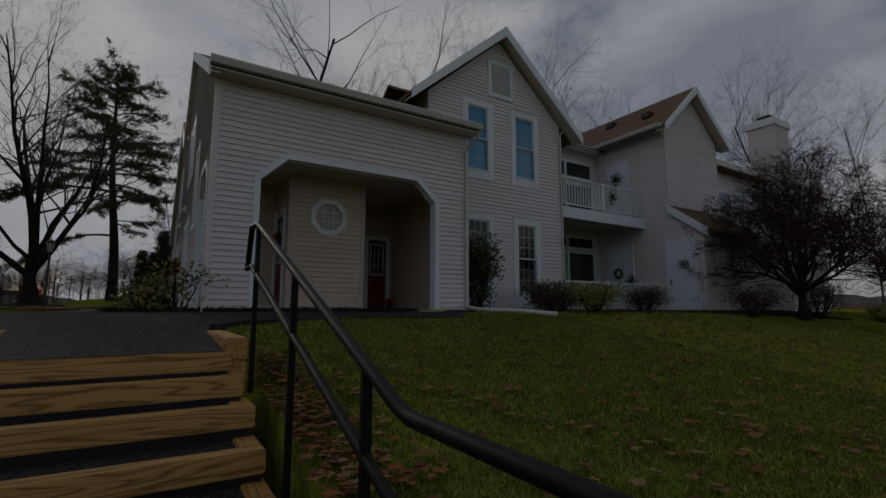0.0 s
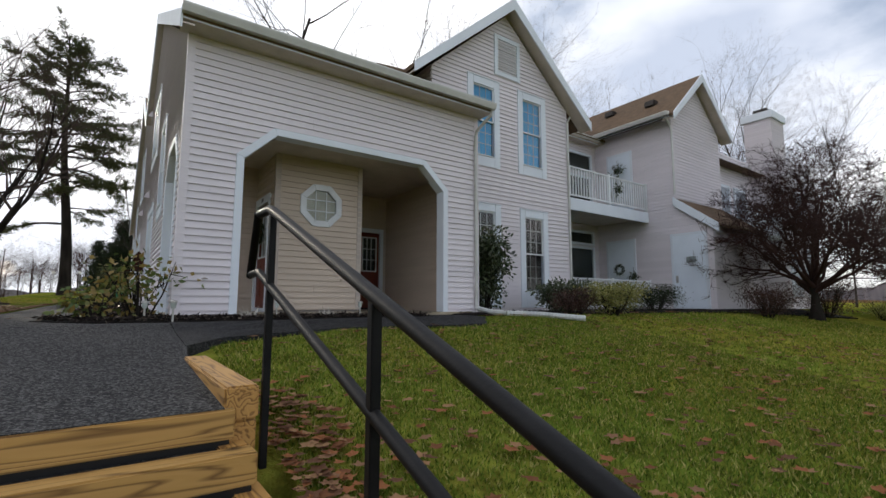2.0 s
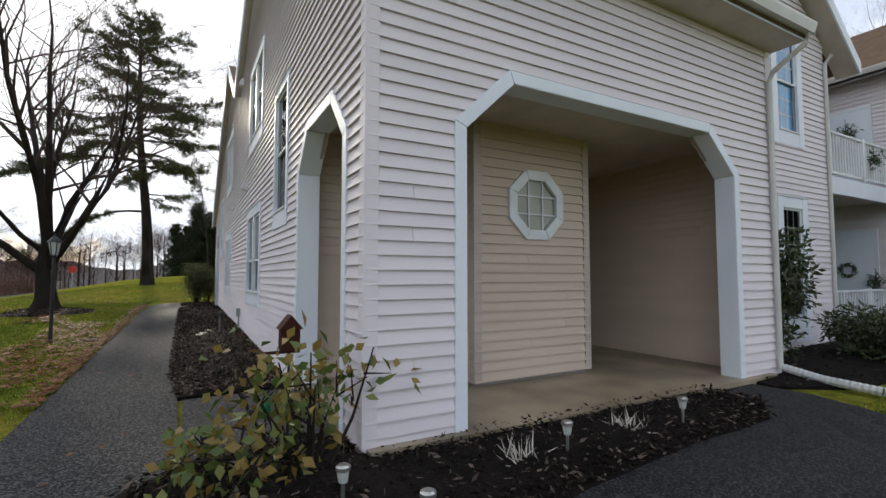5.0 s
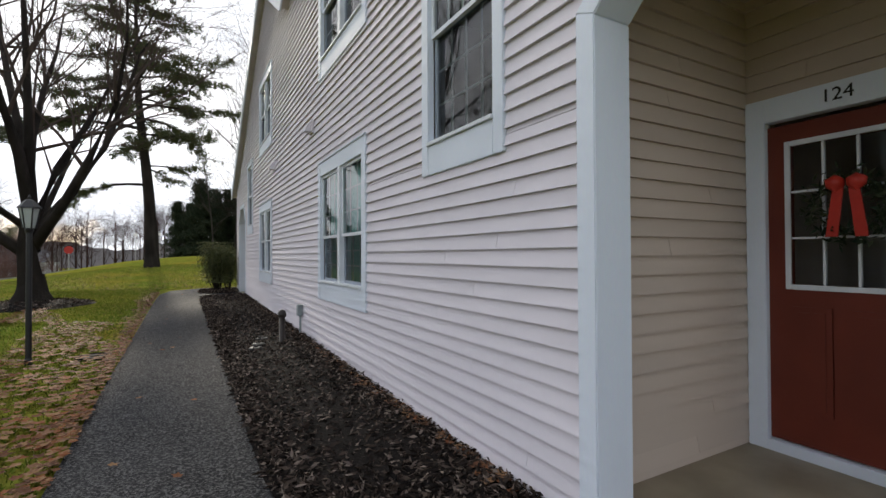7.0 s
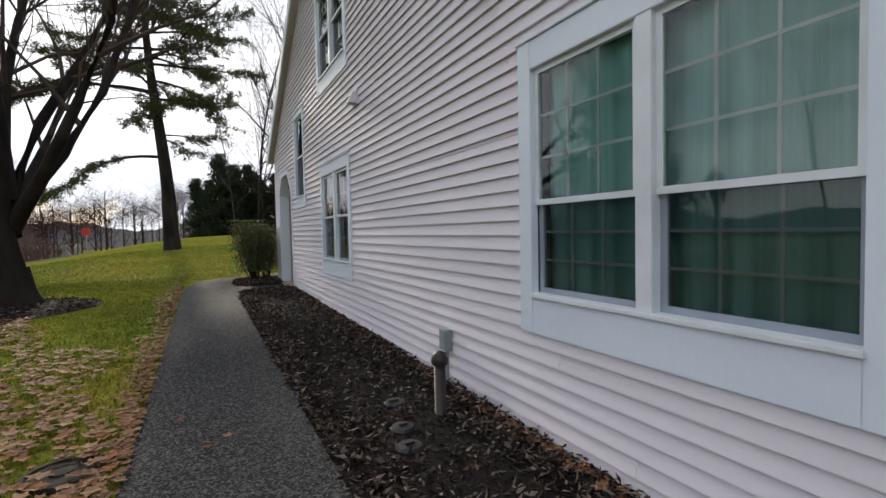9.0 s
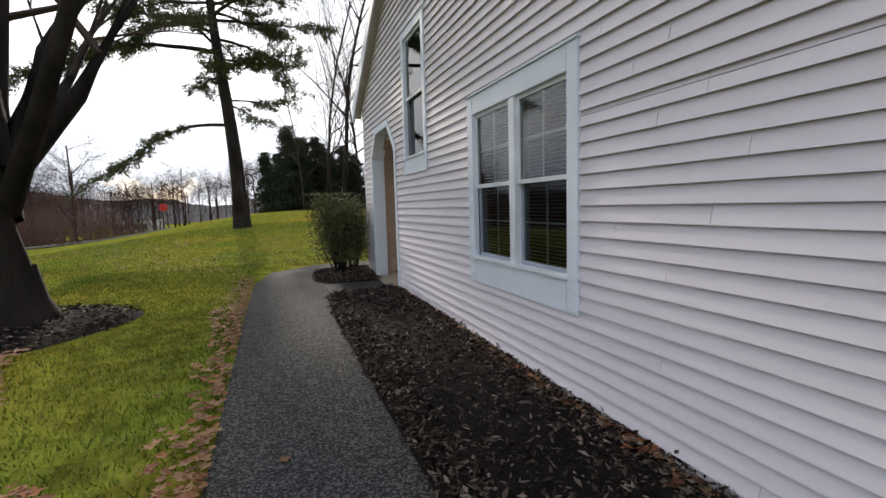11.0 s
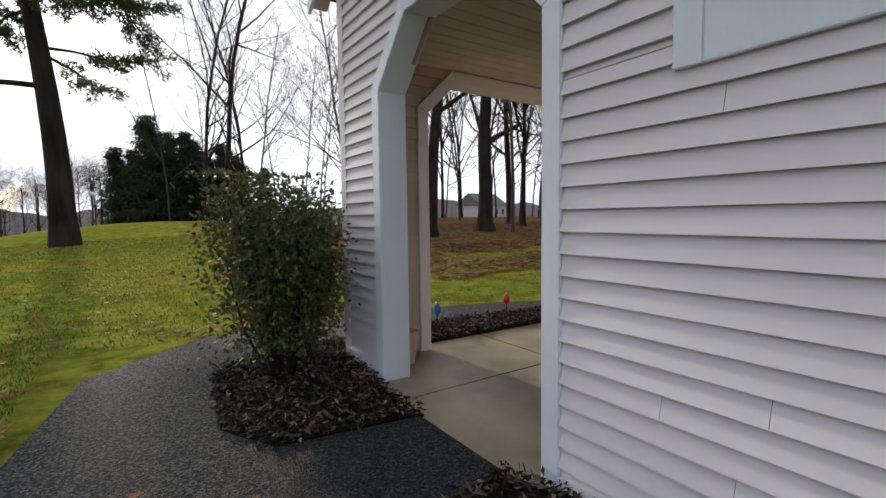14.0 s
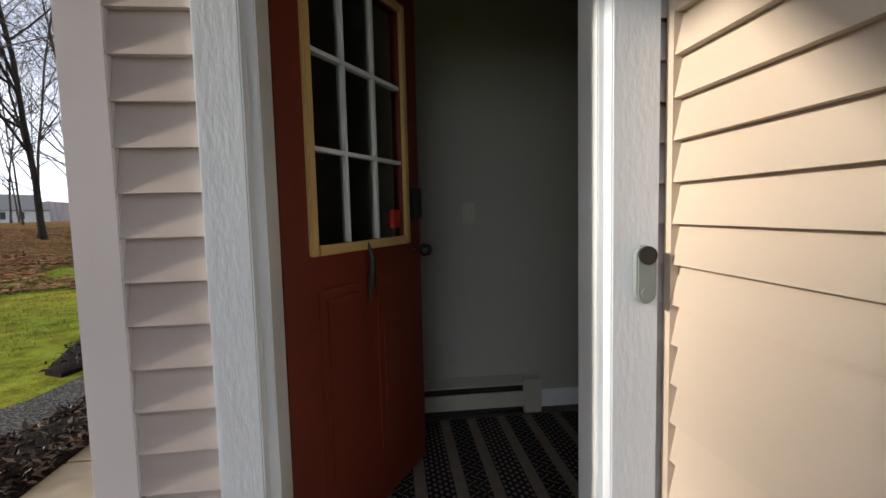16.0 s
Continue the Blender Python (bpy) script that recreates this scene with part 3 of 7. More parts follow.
def window(name, o, d, n, u0, u1, z0, z1, label, lights=1, cols=3, rows=4, trim=(0.12, 0.12, 0.28), behind=None, screen=True, slats=False, mull=0.06, meet=0.5):
    """Sash window in flat casing: u0..z1 is the casing's outside. lights: how many sashes side by side."""
    do, no, oo = Vector((*d, 0)), Vector((*n, 0)), Vector((*o, 0))
    at = lambda u, z, off: oo + do * u + no * off + Vector((0, 0, z))
    w = thing(name, at((u0 + u1) / 2, z0, 0), label, "window", kind="structure")
    side, head, sill = trim
    a, b, c, e = u0 + side, u1 - side, z0 + sill, z1 - head
    st = lambda nm, p, q, r, s, f0, f1, m, par=w, lb="", bv=0.004: strip(nm, o, d, n, p, q, r, s, f0, f1, m, par, lb, bv)
    st("casing", u0, a, z0, z1, 0.036, -0.02, TRIM)
    st("casing", b, u1, z0, z1, 0.036, -0.02, TRIM)
    st("casing", a, b, e, z1, 0.034, -0.02, TRIM)
    st("sill_board", a, b, z0, c, 0.034, -0.02, TRIM)
    st("sill", a - 0.01, b + 0.01, c, c + 0.028, 0.055, -0.06, VINYL)
    st("drip_cap", u0 - 0.012, u1 + 0.012, z1, z1 + 0.02, 0.05, 0.0, TRIM)
    c += 0.028
    width = (b - a - mull * (lights - 1)) / lights
    mid = c + (e - c) * meet
    for i in range(lights):
        p = a + i * (width + mull)
        q = p + width
        if i:
            st("mullion", p - mull, p, c, e, 0.03, -0.07, VINYL)
        fr = 0.035
        for s0, s1, zz0, zz1, off, nm in ((p, q, mid - 0.02, e, 0.0, "upper_sash"), (p, q, c, mid + 0.02, -0.03, "lower_sash")):
            m = Mesh()
            for bx in ((s0, s0 + fr, zz0, zz1), (s1 - fr, s1, zz0, zz1), (s0 + fr, s1 - fr, zz0, zz0 + fr), (s0 + fr, s1 - fr, zz1 - fr, zz1)):
                m.hexa([at(bx[0], bx[2], off), at(bx[1], bx[2], off), at(bx[1], bx[2], off - 0.03), at(bx[0], bx[2], off - 0.03)],
                       [at(bx[0], bx[3], off), at(bx[1], bx[3], off), at(bx[1], bx[3], off - 0.03), at(bx[0], bx[3], off - 0.03)])
            sash = m.make(nm, VINYL if nm == "upper_sash" else GREYV, w)
            sheet([at(s0 + fr, zz0 + fr, off - 0.014), at(s1 - fr, zz0 + fr, off - 0.014), at(s1 - fr, zz1 - fr, off - 0.014), at(s0 + fr, zz1 - fr, off - 0.014)], no, GLASS if nm == "upper_sash" or not screen else SCREENGLASS, sash)
            for k in range(1, cols):
                u = s0 + fr + (s1 - s0 - 2 * fr) * k / cols
                strip("glazing_bar", o, d, n, u - 0.008, u + 0.008, zz0 + fr, zz1 - fr, off - 0.018, off - 0.026, VINYL, sash)
            for k in range(1, max(1, rows // 2)):
                zz = zz0 + fr + (zz1 - zz0 - 2 * fr) * k / (rows // 2)
                strip("glazing_bar", o, d, n, s0 + fr, s1 - fr, zz - 0.008, zz + 0.008, off - 0.0185, off - 0.0265, VINYL, sash)
        if slats:
            zz = c + 0.03
            while zz < e - 0.03:
                st("blind_slat", p + 0.03, q - 0.03, zz, zz + 0.003, -0.075, -0.10, BLIND, bv=0)
                zz += 0.03
    # room behind: shallow closed box, near-black for shade, with drawn curtain or blue sheet
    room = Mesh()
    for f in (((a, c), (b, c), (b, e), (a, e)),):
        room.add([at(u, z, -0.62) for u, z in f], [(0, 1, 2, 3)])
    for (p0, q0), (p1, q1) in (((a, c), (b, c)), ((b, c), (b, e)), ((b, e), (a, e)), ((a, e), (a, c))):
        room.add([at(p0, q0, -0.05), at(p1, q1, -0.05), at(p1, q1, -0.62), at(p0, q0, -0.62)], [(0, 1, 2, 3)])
    room.make("dark_room_box", UNLITROOM, w)
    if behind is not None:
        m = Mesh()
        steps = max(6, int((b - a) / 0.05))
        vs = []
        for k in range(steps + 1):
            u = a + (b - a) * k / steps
            # the sky-blue sheet is flatter and sits closer behind the glass
            off = -0.105 - 0.016 * math.sin(k * 1.7) - 0.008 * math.sin(k * 0.6) if behind is not BLUESHEET else -0.068 - 0.002 * math.sin(k * 1.7)
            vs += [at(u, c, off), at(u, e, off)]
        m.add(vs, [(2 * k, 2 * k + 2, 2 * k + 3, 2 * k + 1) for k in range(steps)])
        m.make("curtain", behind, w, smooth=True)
    return w


def leaves(name, base, way, length, width, material, parent=None, label="", kind="", lift=0.0, seed=1):
    """Many small pointed quads in one mesh. base, way: N x 3; length, width: N or a number."""
    g = np.random.default_rng(seed)
    base, way = np.asarray(base, float), np.asarray(way, float)
    k = len(base)
    way = way / np.maximum(1e-9, np.linalg.norm(way, axis=1))[:, None]
    side = np.cross(way, g.normal(size=(k, 3)))
    side /= np.maximum(1e-9, np.linalg.norm(side, axis=1))[:, None]
    length, width = np.broadcast_to(length, k)[:, None], np.broadcast_to(width, k)[:, None]
    up = np.cross(side, way) * length * lift
    v = np.stack([base, base + way * length * 0.45 + side * width / 2 + up, base + way * length, base + way * length * 0.45 - side * width / 2 + up], 1).reshape(-1, 3)
    me = bpy.data.meshes.new(name)
    me.vertices.add(4 * k)
    me.vertices.foreach_set("co", v.ravel())
    me.loops.add(4 * k)
    me.loops.foreach_set("vertex_index", np.arange(4 * k))
    me.polygons.add(k)
    me.polygons.foreach_set("loop_start", np.arange(0, 4 * k, 4))
    me.update(calc_edges=True)
    me.materials.append(material)
    ob = new(name, me)
    if parent is not None:
        ob.parent = parent
        if parent.type == "EMPTY":
            ob.matrix_parent_inverse = Matrix.Translation(-parent.location)
    return tagged(ob, label, kind=kind)


def unit(k, g, flat=1.0):
    v = g.normal(size=(k, 3))
    v[:, 2] *= flat
    return v / np.linalg.norm(v, axis=1)[:, None]


def in_poly(x, y, poly):
    c = False
    for i, (x0, y0) in enumerate(poly):
        x1, y1 = poly[(i + 1) % len(poly)]
        if (y0 > y) != (y1 > y) and x < x0 + (x1 - x0) * (y - y0) / (y1 - y0):
            c = not c
    return c


def spots(poly, k, r):
    xs, ys = [p[0] for p in poly], [p[1] for p in poly]
    got = []
    while len(got) < k:
        x, y = r.uniform(min(xs), max(xs)), r.uniform(min(ys), max(ys))
        if in_poly(x, y, poly):
            got.append((x, y))
    return got


# ---- ground, paths and beds ----
def axis(stops):
    got = []
    for (a, b, s) in stops:
        k = max(1, round((b - a) / s))
        got += [a + (b - a) * i / k for i in range(k)]
    return got + [stops[-1][1]]


XS = axis([(-600, -100, 100), (-100, -40, 10), (-40, -12, 2), (-12, -1.56, 0.58), (-1.56, -1.50, 0.06), (-1.50, 0.70, 0.44), (0.70, 0.76, 0.06), (0.76, 16, 0.5), (16, 40, 2), (40, 100, 10), (100, 600, 100)])
YS = axis([(-600, -100, 100), (-100, -20, 10), (-20, -4, 1), (-4, 4.08, 0.5), (4.08, 4.14, 0.06), (4.14, 34, 0.6), (34, 70, 1.5), (70, 110, 5), (110, 600, 70)])


def sheet_z(x, y):
    if -1.53 < x < 0.73 and y < 4.11:
        return -2.1
    return ground_z(x, y)


gm = Mesh()
gm.v = [(x, y, sheet_z(x, y)) for y in YS for x in XS]
gm.f = [(j * len(XS) + i, j * len(XS) + i + 1, (j + 1) * len(XS) + i + 1, (j + 1) * len(XS) + i) for j in range(len(YS) - 1) for i in range(len(XS) - 1)]
gm.make("ground", LAWN, None, "sloping green lawn with brown leaf litter", smooth=True, kind="structure")


def pave_z(x, y):
    if y < 8.2:
        z = -0.288 + (y - 4.15) * 0.053 if y < 5.8 else -0.20 + (y - 5.8) * 0.085
        return max(z + 0.004, ground_z(x, y) + 0.03) if y > 7.6 else z + 0.004
    return ground_z(x, y) + 0.03


def ribbon(name, sections, zf, material, label, thick=0.12, across=6, lift=0.0, kind="structure", crown=0.0):
    """A paved or bedded strip through pairs of edge points."""
    vs, fine = [], []
    for (a, b), (c, d2) in zip(sections, sections[1:]):
        k = max(1, round((Vector(a) - Vector(c)).length / 0.5))
        fine += [((a[0] + (c[0] - a[0]) * i / k, a[1] + (c[1] - a[1]) * i / k), (b[0] + (d2[0] - b[0]) * i / k, b[1] + (d2[1] - b[1]) * i / k)) for i in range(k)]
    fine.append(sections[-1])
    w = across + 1
    for s, (a, b) in enumerate(fine):
        for i in range(w):
            x, y = a[0] + (b[0] - a[0]) * i / across, a[1] + (b[1] - a[1]) * i / across
            edge = crown * (1 - abs(2 * i / across - 1) ** 3) * min(1.0, 0.3 + 0.35 * min(s, len(fine) - 1 - s))
            vs.append((x, y, zf(x, y) + lift + edge))
    n = len(vs)
    fs = [(s * w + i, s * w + i + 1, (s + 1) * w + i + 1, (s + 1) * w + i) for s in range(len(fine) - 1) for i in range(across)]
    rim = [i for i in range(w)] + [s * w + across for s in range(1, len(fine))] + [(len(fine) - 1) * w + i for i in range(across - 1, -1, -1)] + [s * w for s in range(len(fine) - 2, 0, -1)]
    low = {q: n + k for k, q in enumerate(rim)}
    vs += [(vs[q][0], vs[q][1], vs[q][2] - thick) for q in rim]
    fs += [(rim[k], rim[(k + 1) % len(rim)], low[rim[(k + 1) % len(rim)]], low[rim[k]]) for k in range(len(rim))]
    m = Mesh()
    m.v, m.f = vs, fs
    return m.make(name, material, None, label, smooth=False, kind=kind)


ribbon("pavement_landing", [((-1.30, 4.15), (0.42, 4.15)), ((-1.30, 5.8), (0.45, 5.8)), ((-1.5, 6.3), (0.50, 6.3)), ((-1.7, 6.9), (0.62, 6.9)), ((-1.75, 8.25), (0.75, 8.25))], pave_z, ASPHALT, "worn grey asphalt landing above the steps")
ribbon("pavement_apron", [((0.50, 6.35), (0.50, 8.25)), ((0.9, 6.78), (0.9, 8.25)), ((2.4, 7.2), (2.4, 8.35)), ((4.1, 7.1), (4.1, 8.5)), ((4.75, 7.15), (4.75, 9.5)), ((5.2, 7.7), (5.3, 9.5)), ((5.55, 8.6), (5.5, 9.5))], pave_z, ASPHALT_NEW, "fresh dark asphalt apron in front of the porch", lift=0.006)
ribbon("pavement_side_walk", [((-1.75, 8.25), (-0.2, 8.25)), ((-1.75, 9.0), (-0.5, 9.0)), ((-1.76, 16), (-0.62, 16)), ((-1.73, 25.5), (-0.46, 25.5)), ((-1.70, 27.3), (-0.42, 27.3)), ((-1.42, 28.9), (-0.3, 28.2)), ((-0.4, 29.85), (0.2, 28.75)), ((1.0, 30.0), (1.2, 28.85)), ((2.75, 29.72), (2.2, 28.83)), ((3.75, 29.45), (3.3, 28.72)), ((4.7, 28.98), (4.3, 28.5)), ((6.2, 28.8), (6.0, 28.3)), ((12, 28.75), (12, 28.2))], pave_z, ASPHALT, "grey asphalt footpath beside the house", lift=-0.004)
ribbon("pavement_branch", [((-0.5, 9.85), (-0.5, 11.7)), ((0.9, 9.85), (0.9, 11.7))], pave_z, ASPHALT, "asphalt branch to the side arch", lift=0.002)
ribbon("pavement_branch_rear", [((-0.5, 25.3), (-0.5, 27.0)), ((0.0, 25.6), (0.0, 26.98)), ((0.51, 25.72), (0.51, 26.95))], pave_z, ASPHALT_NEW, "dark asphalt branch to the rear porch", lift=0.004)
ribbon("pavement_lower", [((-1.5, -9), (0.7, -9)), ((-1.5, 2.9), (0.7, 2.9))], lambda x, y: -1.235 - 0.085 * (2.5 - y), ASPHALT, "sloping asphalt path below the steps")
ribbon("road", [((-9, 62), (-16, 75)), ((-60, 58), (-60, 68)), ((-200, 60), (-200, 72))], lambda x, y: ground_z(x, y), ROAD, "pale far road", lift=0.15)

BED_Z = lambda x, y: ground_z(x, y) + 0.035
BEDS = [
    ("mulch_bed_front", [((-0.9, 9.35), (-0.35, 9.85)), ((-0.3, 8.45), (0.64, 9.85)), ((0.3, 8.2), (0.75, 9.33)), ((0.95, 7.98), (1.0, 9.33)), ((1.7, 8.15), (1.7, 9.33)), ((3.0, 8.28), (3.0, 9.33)), ((4.2, 8.35), (4.3, 9.33)), ((4.75, 8.7), (4.75, 9.33))], "dark bark mulch bed at the house corner", CHIP, 9000),
    ("mulch_bed_side", [((-0.55, 11.8), (0.64, 11.8)), ((-0.64, 13), (0.64, 13)), ((-0.65, 24.3), (0.64, 24.3)), ((-0.60, 25.2), (0.64, 25.45)), ((-0.45, 25.58), (0.52, 25.7)), ((0.1, 25.72), (0.52, 25.8))], "dark bark mulch bed along the side wall", LEAFMULCH, 46000),
    ("mulch_bed_bush", [((-0.40, 26.75), (0.54, 26.62)), ((-0.62, 27.2), (0.54, 27.2)), ((-0.58, 27.8), (0.64, 27.75)), ((-0.45, 28.5), (0.9, 28.3)), ((0.2, 28.7), (1.2, 28.75))], "dark mulch round the corner bush", LEAFMULCH, 7000),
    ("mulch_bed_rear", [((1.25, 28.15), (1.25, 28.85)), ((2.2, 28.12), (2.2, 28.83)), ((3.3, 28.1), (3.3, 28.72)), ((4.3, 28.1), (4.3, 28.5)), ((9.0, 28.1), (9.0, 28.3))], "leafy mulch strip behind the rear porch", LEAFMULCH, 11000),
    ("mulch_bed_right", [((5.6, 9.4), (5.6, 9.0)), ((6.4, 9.4), (6.4, 8.5)), ((9.0, 10.4), (9.0, 8.4)), ((12.0, 10.9), (12.0, 7.9)), ((15.2, 10.9), (15.2, 7.4)), ((19.5, 8.2), (20, 6.2))], "dark mulch bed under the front shrubs", CHIP, 3000),
    ("mulch_bed_far", [((5.25, 29.12), (5.35, 29.32)), ((5.8, 28.95), (6.1, 29.6)), ((6.9, 28.88), (7.2, 29.95)), ((9, 28.85), (9, 30.2)), ((11, 28.85), (11, 30.2))], "dark mulch bed beyond the rear path", CHIP, 2600),
]
g_all = np.random.default_rng(3)
for nm, secs, lb, chipmat, count in BEDS:
    bed = ribbon(nm, secs, BED_Z, MULCH, lb, thick=0.1, across=8, crown=0.05)
    poly = [a for a, _ in secs] + [b for _, b in reversed(secs)]
    pts = np.array([(x, y, BED_Z(x, y) + 0.02 + rng.random() * 0.035) for x, y in spots(poly, count, rng)])
    leaves("bark_chips", pts, unit(len(pts), g_all, 0.3), g_all.uniform(0.02, 0.085, len(pts)), g_all.uniform(0.008, 0.03, len(pts)), chipmat, bed, "loose bark chips and dead leaves", "stuff", 0.1, 5)

ring = Mesh()
for i in range(24):
    a0, a1 = 2 * math.pi * i / 24, 2 * math.pi * (i + 1) / 24
    P = lambda a, r, h: (-4.35 + r * math.cos(a), 25.2 + r * math.sin(a), ground_z(-4.35 + r * math.cos(a), 25.2 + r * math.sin(a)) + h)
    ra, rb = 1.3 + 0.14 * math.sin(3 * a0), 1.3 + 0.14 * math.sin(3 * a1)
    ring.add([P(a0, 0.2, 0.16), P(a1, 0.2, 0.16), P(a1, rb * 0.75, 0.09), P(a0, ra * 0.75, 0.09)], [(0, 1, 2, 3)])
    ring.add([P(a0, ra * 0.75, 0.09), P(a1, rb * 0.75, 0.09), P(a1, rb, -0.03), P(a0, ra, -0.03)], [(0, 1, 2, 3)])
ring_ob = ring.make("mulch_ring", MULCH, None, "dark mulch ring round the maple", smooth=True, kind="structure")
pts = []
while len(pts) < 2500:
    a, r = rng.uniform(0, 6.28), 1.3 * math.sqrt(rng.random())
    x, y = -4.35 + r * math.cos(a), 25.2 + r * math.sin(a)
    pts.append((x, y, ground_z(x, y) + 0.13 * (1 - (r / 1.3) ** 2) + 0.05))
leaves("bark_chips", pts, unit(len(pts), g_all, 0.3), g_all.uniform(0.03, 0.09, len(pts)), g_all.uniform(0.01, 0.03, len(pts)), LEAFMULCH, ring_ob, "loose bark chips", "stuff", 0.1, 6)

# ---- the house ----
W_O, W_D, W_N = (0.65, 0.0), (0, 1), (-1, 0)            # side wall: u is y
F_O, F_D, F_N = (0.0, 9.31), (1, 0), (0, -1)            # porch front: u is x
A1 = (9.72, 11.68, -0.02, 2.54, 3.02, 0.46)
A2 = (25.52, 27.49, 0.12, 2.50, 3.02, 0.50)
AF = (1.40, 5.55, -0.02, 2.595, 3.14, 0.57)
rect = lambda a, b, c, e: [(a, c), (b, c), (b, e), (a, e)]
SIDE_WINDOWS = [
    ("window_1", 12.27, 13.36, 1.98, 4.05, 1, 4, 6, None, False), ("window_2", 14.70, 16.68, 0.745, 2.64, 2, 3, 6, CURTAIN, False),
    ("window_3", 14.68, 16.64, 3.82, 5.65, 2, 3, 4, None, False), ("window_4", 20.69, 22.57, 3.82, 5.65, 2, 3, 4, None, False),
    ("window_5", 20.69, 22.54, 0.725, 2.59, 2, 2, 4, None, True), ("window_6", 23.89, 24.99, 1.985, 4.05, 1, 1, 2, None, False)]
west_out = [(9.31, -0.04), (28.15, -0.04), (28.15, 3.70), (21.6, 7.68), (18.9, 5.95), (15.9, 7.95), (9.31, 4.36)]
west_holes = [octarch(*A1), octarch(*A2)] + [rect(q[1] + 0.06, q[2] - 0.06, q[3] + 0.1, q[4] - 0.06) for q in SIDE_WINDOWS]
wall("wall_west", W_O, W_D, W_N, west_out, west_holes, thick=0.2, limit=300, near=(0.65, 17.0, 1.0), z_first=0.042, course=COURSE_SIDE, label="long side wall of pale pinkish-grey clapboards")
for nm, u0, u1, z0, z1, lights, cols, rows, behind, slats in SIDE_WINDOWS:
    window(nm, W_O, W_D, W_N, u0, u1, z0, z1, "white-cased double window with dark lower screens" if lights == 2 else "white-cased tall sash window with grey glass", lights, cols, rows, trim=(0.13, 0.18, 0.24) if lights == 2 else (0.11, 0.12, 0.225), behind=behind, slats=slats, mull=0.10, meet=0.41 if behind else 0.5)
arch_trim("arch_trim_side", W_O, W_D, W_N, *A1, depth=0.22)
arch_trim("arch_trim_rear_side", W_O, W_D, W_N, *A2, depth=0.22)
wall("wall_south", F_O, F_D, F_N, [(0.65, -0.03), (6.36, -0.03), (6.36, 4.46), (0.65, 4.46)], [octarch(*AF)], thick=0.2, limit=300, near=(1.0, 9.31, 1.5), z_first=0.006, label="porch front wall of pale clapboards")
arch_trim("arch_trim_front", F_O, F_D, F_N, *AF, depth=0.22)

# corner boards
def corner(name, x, y, z0, z1, w=0.09, material=None, sx=1, sy=1):
    ob = thing(name, (x, y, z0), "pale vertical corner board", "corner board", kind="structure")
    Mesh().box(*sorted((x - 0.024 * sx, x + w * sx)), *sorted((y - 0.024 * sy, y)), z0, z1).make("board", material or SIDING, ob)
    Mesh().box(*sorted((x - 0.024 * sx, x)), *sorted((y, y + w * sy)), z0, z1).make("board", material or SIDING, ob)
    return ob


corner("trim_corner_front", 0.65, 9.31, -0.05, 4.4)
corner("trim_corner_rear", 0.65, 28.15, 0.05, 3.75, sy=-1)
corner("trim_corner_porch_right", 6.36, 9.31, -0.05, 4.4, sx=-1)

# front porch inside
ribbon("floor_porch_front", [((0.66, 9.2), (0.66, 12.9)), ((6.1, 9.2), (6.1, 12.9))], lambda x, y: 0.06, CONCRETE, "damp grey concrete porch slab", thick=0.25)
Mesh().box(0.75, 6.3, 9.45, 13.0, 3.10, 3.14).make("ceiling_porch_front", SOFFIT, None, "pale panelled porch ceiling", kind="structure")
DOOR1 = rect(10.85, 11.68, 0.0, 2.32)
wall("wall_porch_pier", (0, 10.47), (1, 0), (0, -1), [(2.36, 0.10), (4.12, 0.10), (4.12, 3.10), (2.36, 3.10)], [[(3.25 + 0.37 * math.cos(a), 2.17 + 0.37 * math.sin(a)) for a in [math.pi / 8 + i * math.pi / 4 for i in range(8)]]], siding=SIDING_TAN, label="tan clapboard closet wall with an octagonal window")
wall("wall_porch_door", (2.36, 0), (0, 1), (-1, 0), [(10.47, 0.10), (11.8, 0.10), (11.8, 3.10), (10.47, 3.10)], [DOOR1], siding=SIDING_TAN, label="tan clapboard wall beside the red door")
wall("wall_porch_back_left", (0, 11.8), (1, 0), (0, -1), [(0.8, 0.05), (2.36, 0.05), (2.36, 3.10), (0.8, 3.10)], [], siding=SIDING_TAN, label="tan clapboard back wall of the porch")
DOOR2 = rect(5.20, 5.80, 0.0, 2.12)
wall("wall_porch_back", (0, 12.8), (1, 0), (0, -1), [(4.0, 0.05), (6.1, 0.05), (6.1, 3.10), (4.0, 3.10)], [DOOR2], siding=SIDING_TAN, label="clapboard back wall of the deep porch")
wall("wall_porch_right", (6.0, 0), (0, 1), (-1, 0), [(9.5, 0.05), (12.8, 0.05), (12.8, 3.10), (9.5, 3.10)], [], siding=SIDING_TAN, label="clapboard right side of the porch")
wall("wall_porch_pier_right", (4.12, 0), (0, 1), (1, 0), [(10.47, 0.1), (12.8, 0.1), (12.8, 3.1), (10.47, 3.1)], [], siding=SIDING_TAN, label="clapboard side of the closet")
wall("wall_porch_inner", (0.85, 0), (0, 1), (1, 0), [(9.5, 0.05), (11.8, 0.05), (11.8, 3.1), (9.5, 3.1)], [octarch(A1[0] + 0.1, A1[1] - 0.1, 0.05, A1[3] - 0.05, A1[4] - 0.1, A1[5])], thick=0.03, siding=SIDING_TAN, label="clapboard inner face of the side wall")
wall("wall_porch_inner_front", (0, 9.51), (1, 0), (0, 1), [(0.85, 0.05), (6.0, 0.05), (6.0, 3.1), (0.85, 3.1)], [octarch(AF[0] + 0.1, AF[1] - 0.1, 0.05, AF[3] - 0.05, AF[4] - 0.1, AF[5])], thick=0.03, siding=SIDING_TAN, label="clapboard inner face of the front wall")
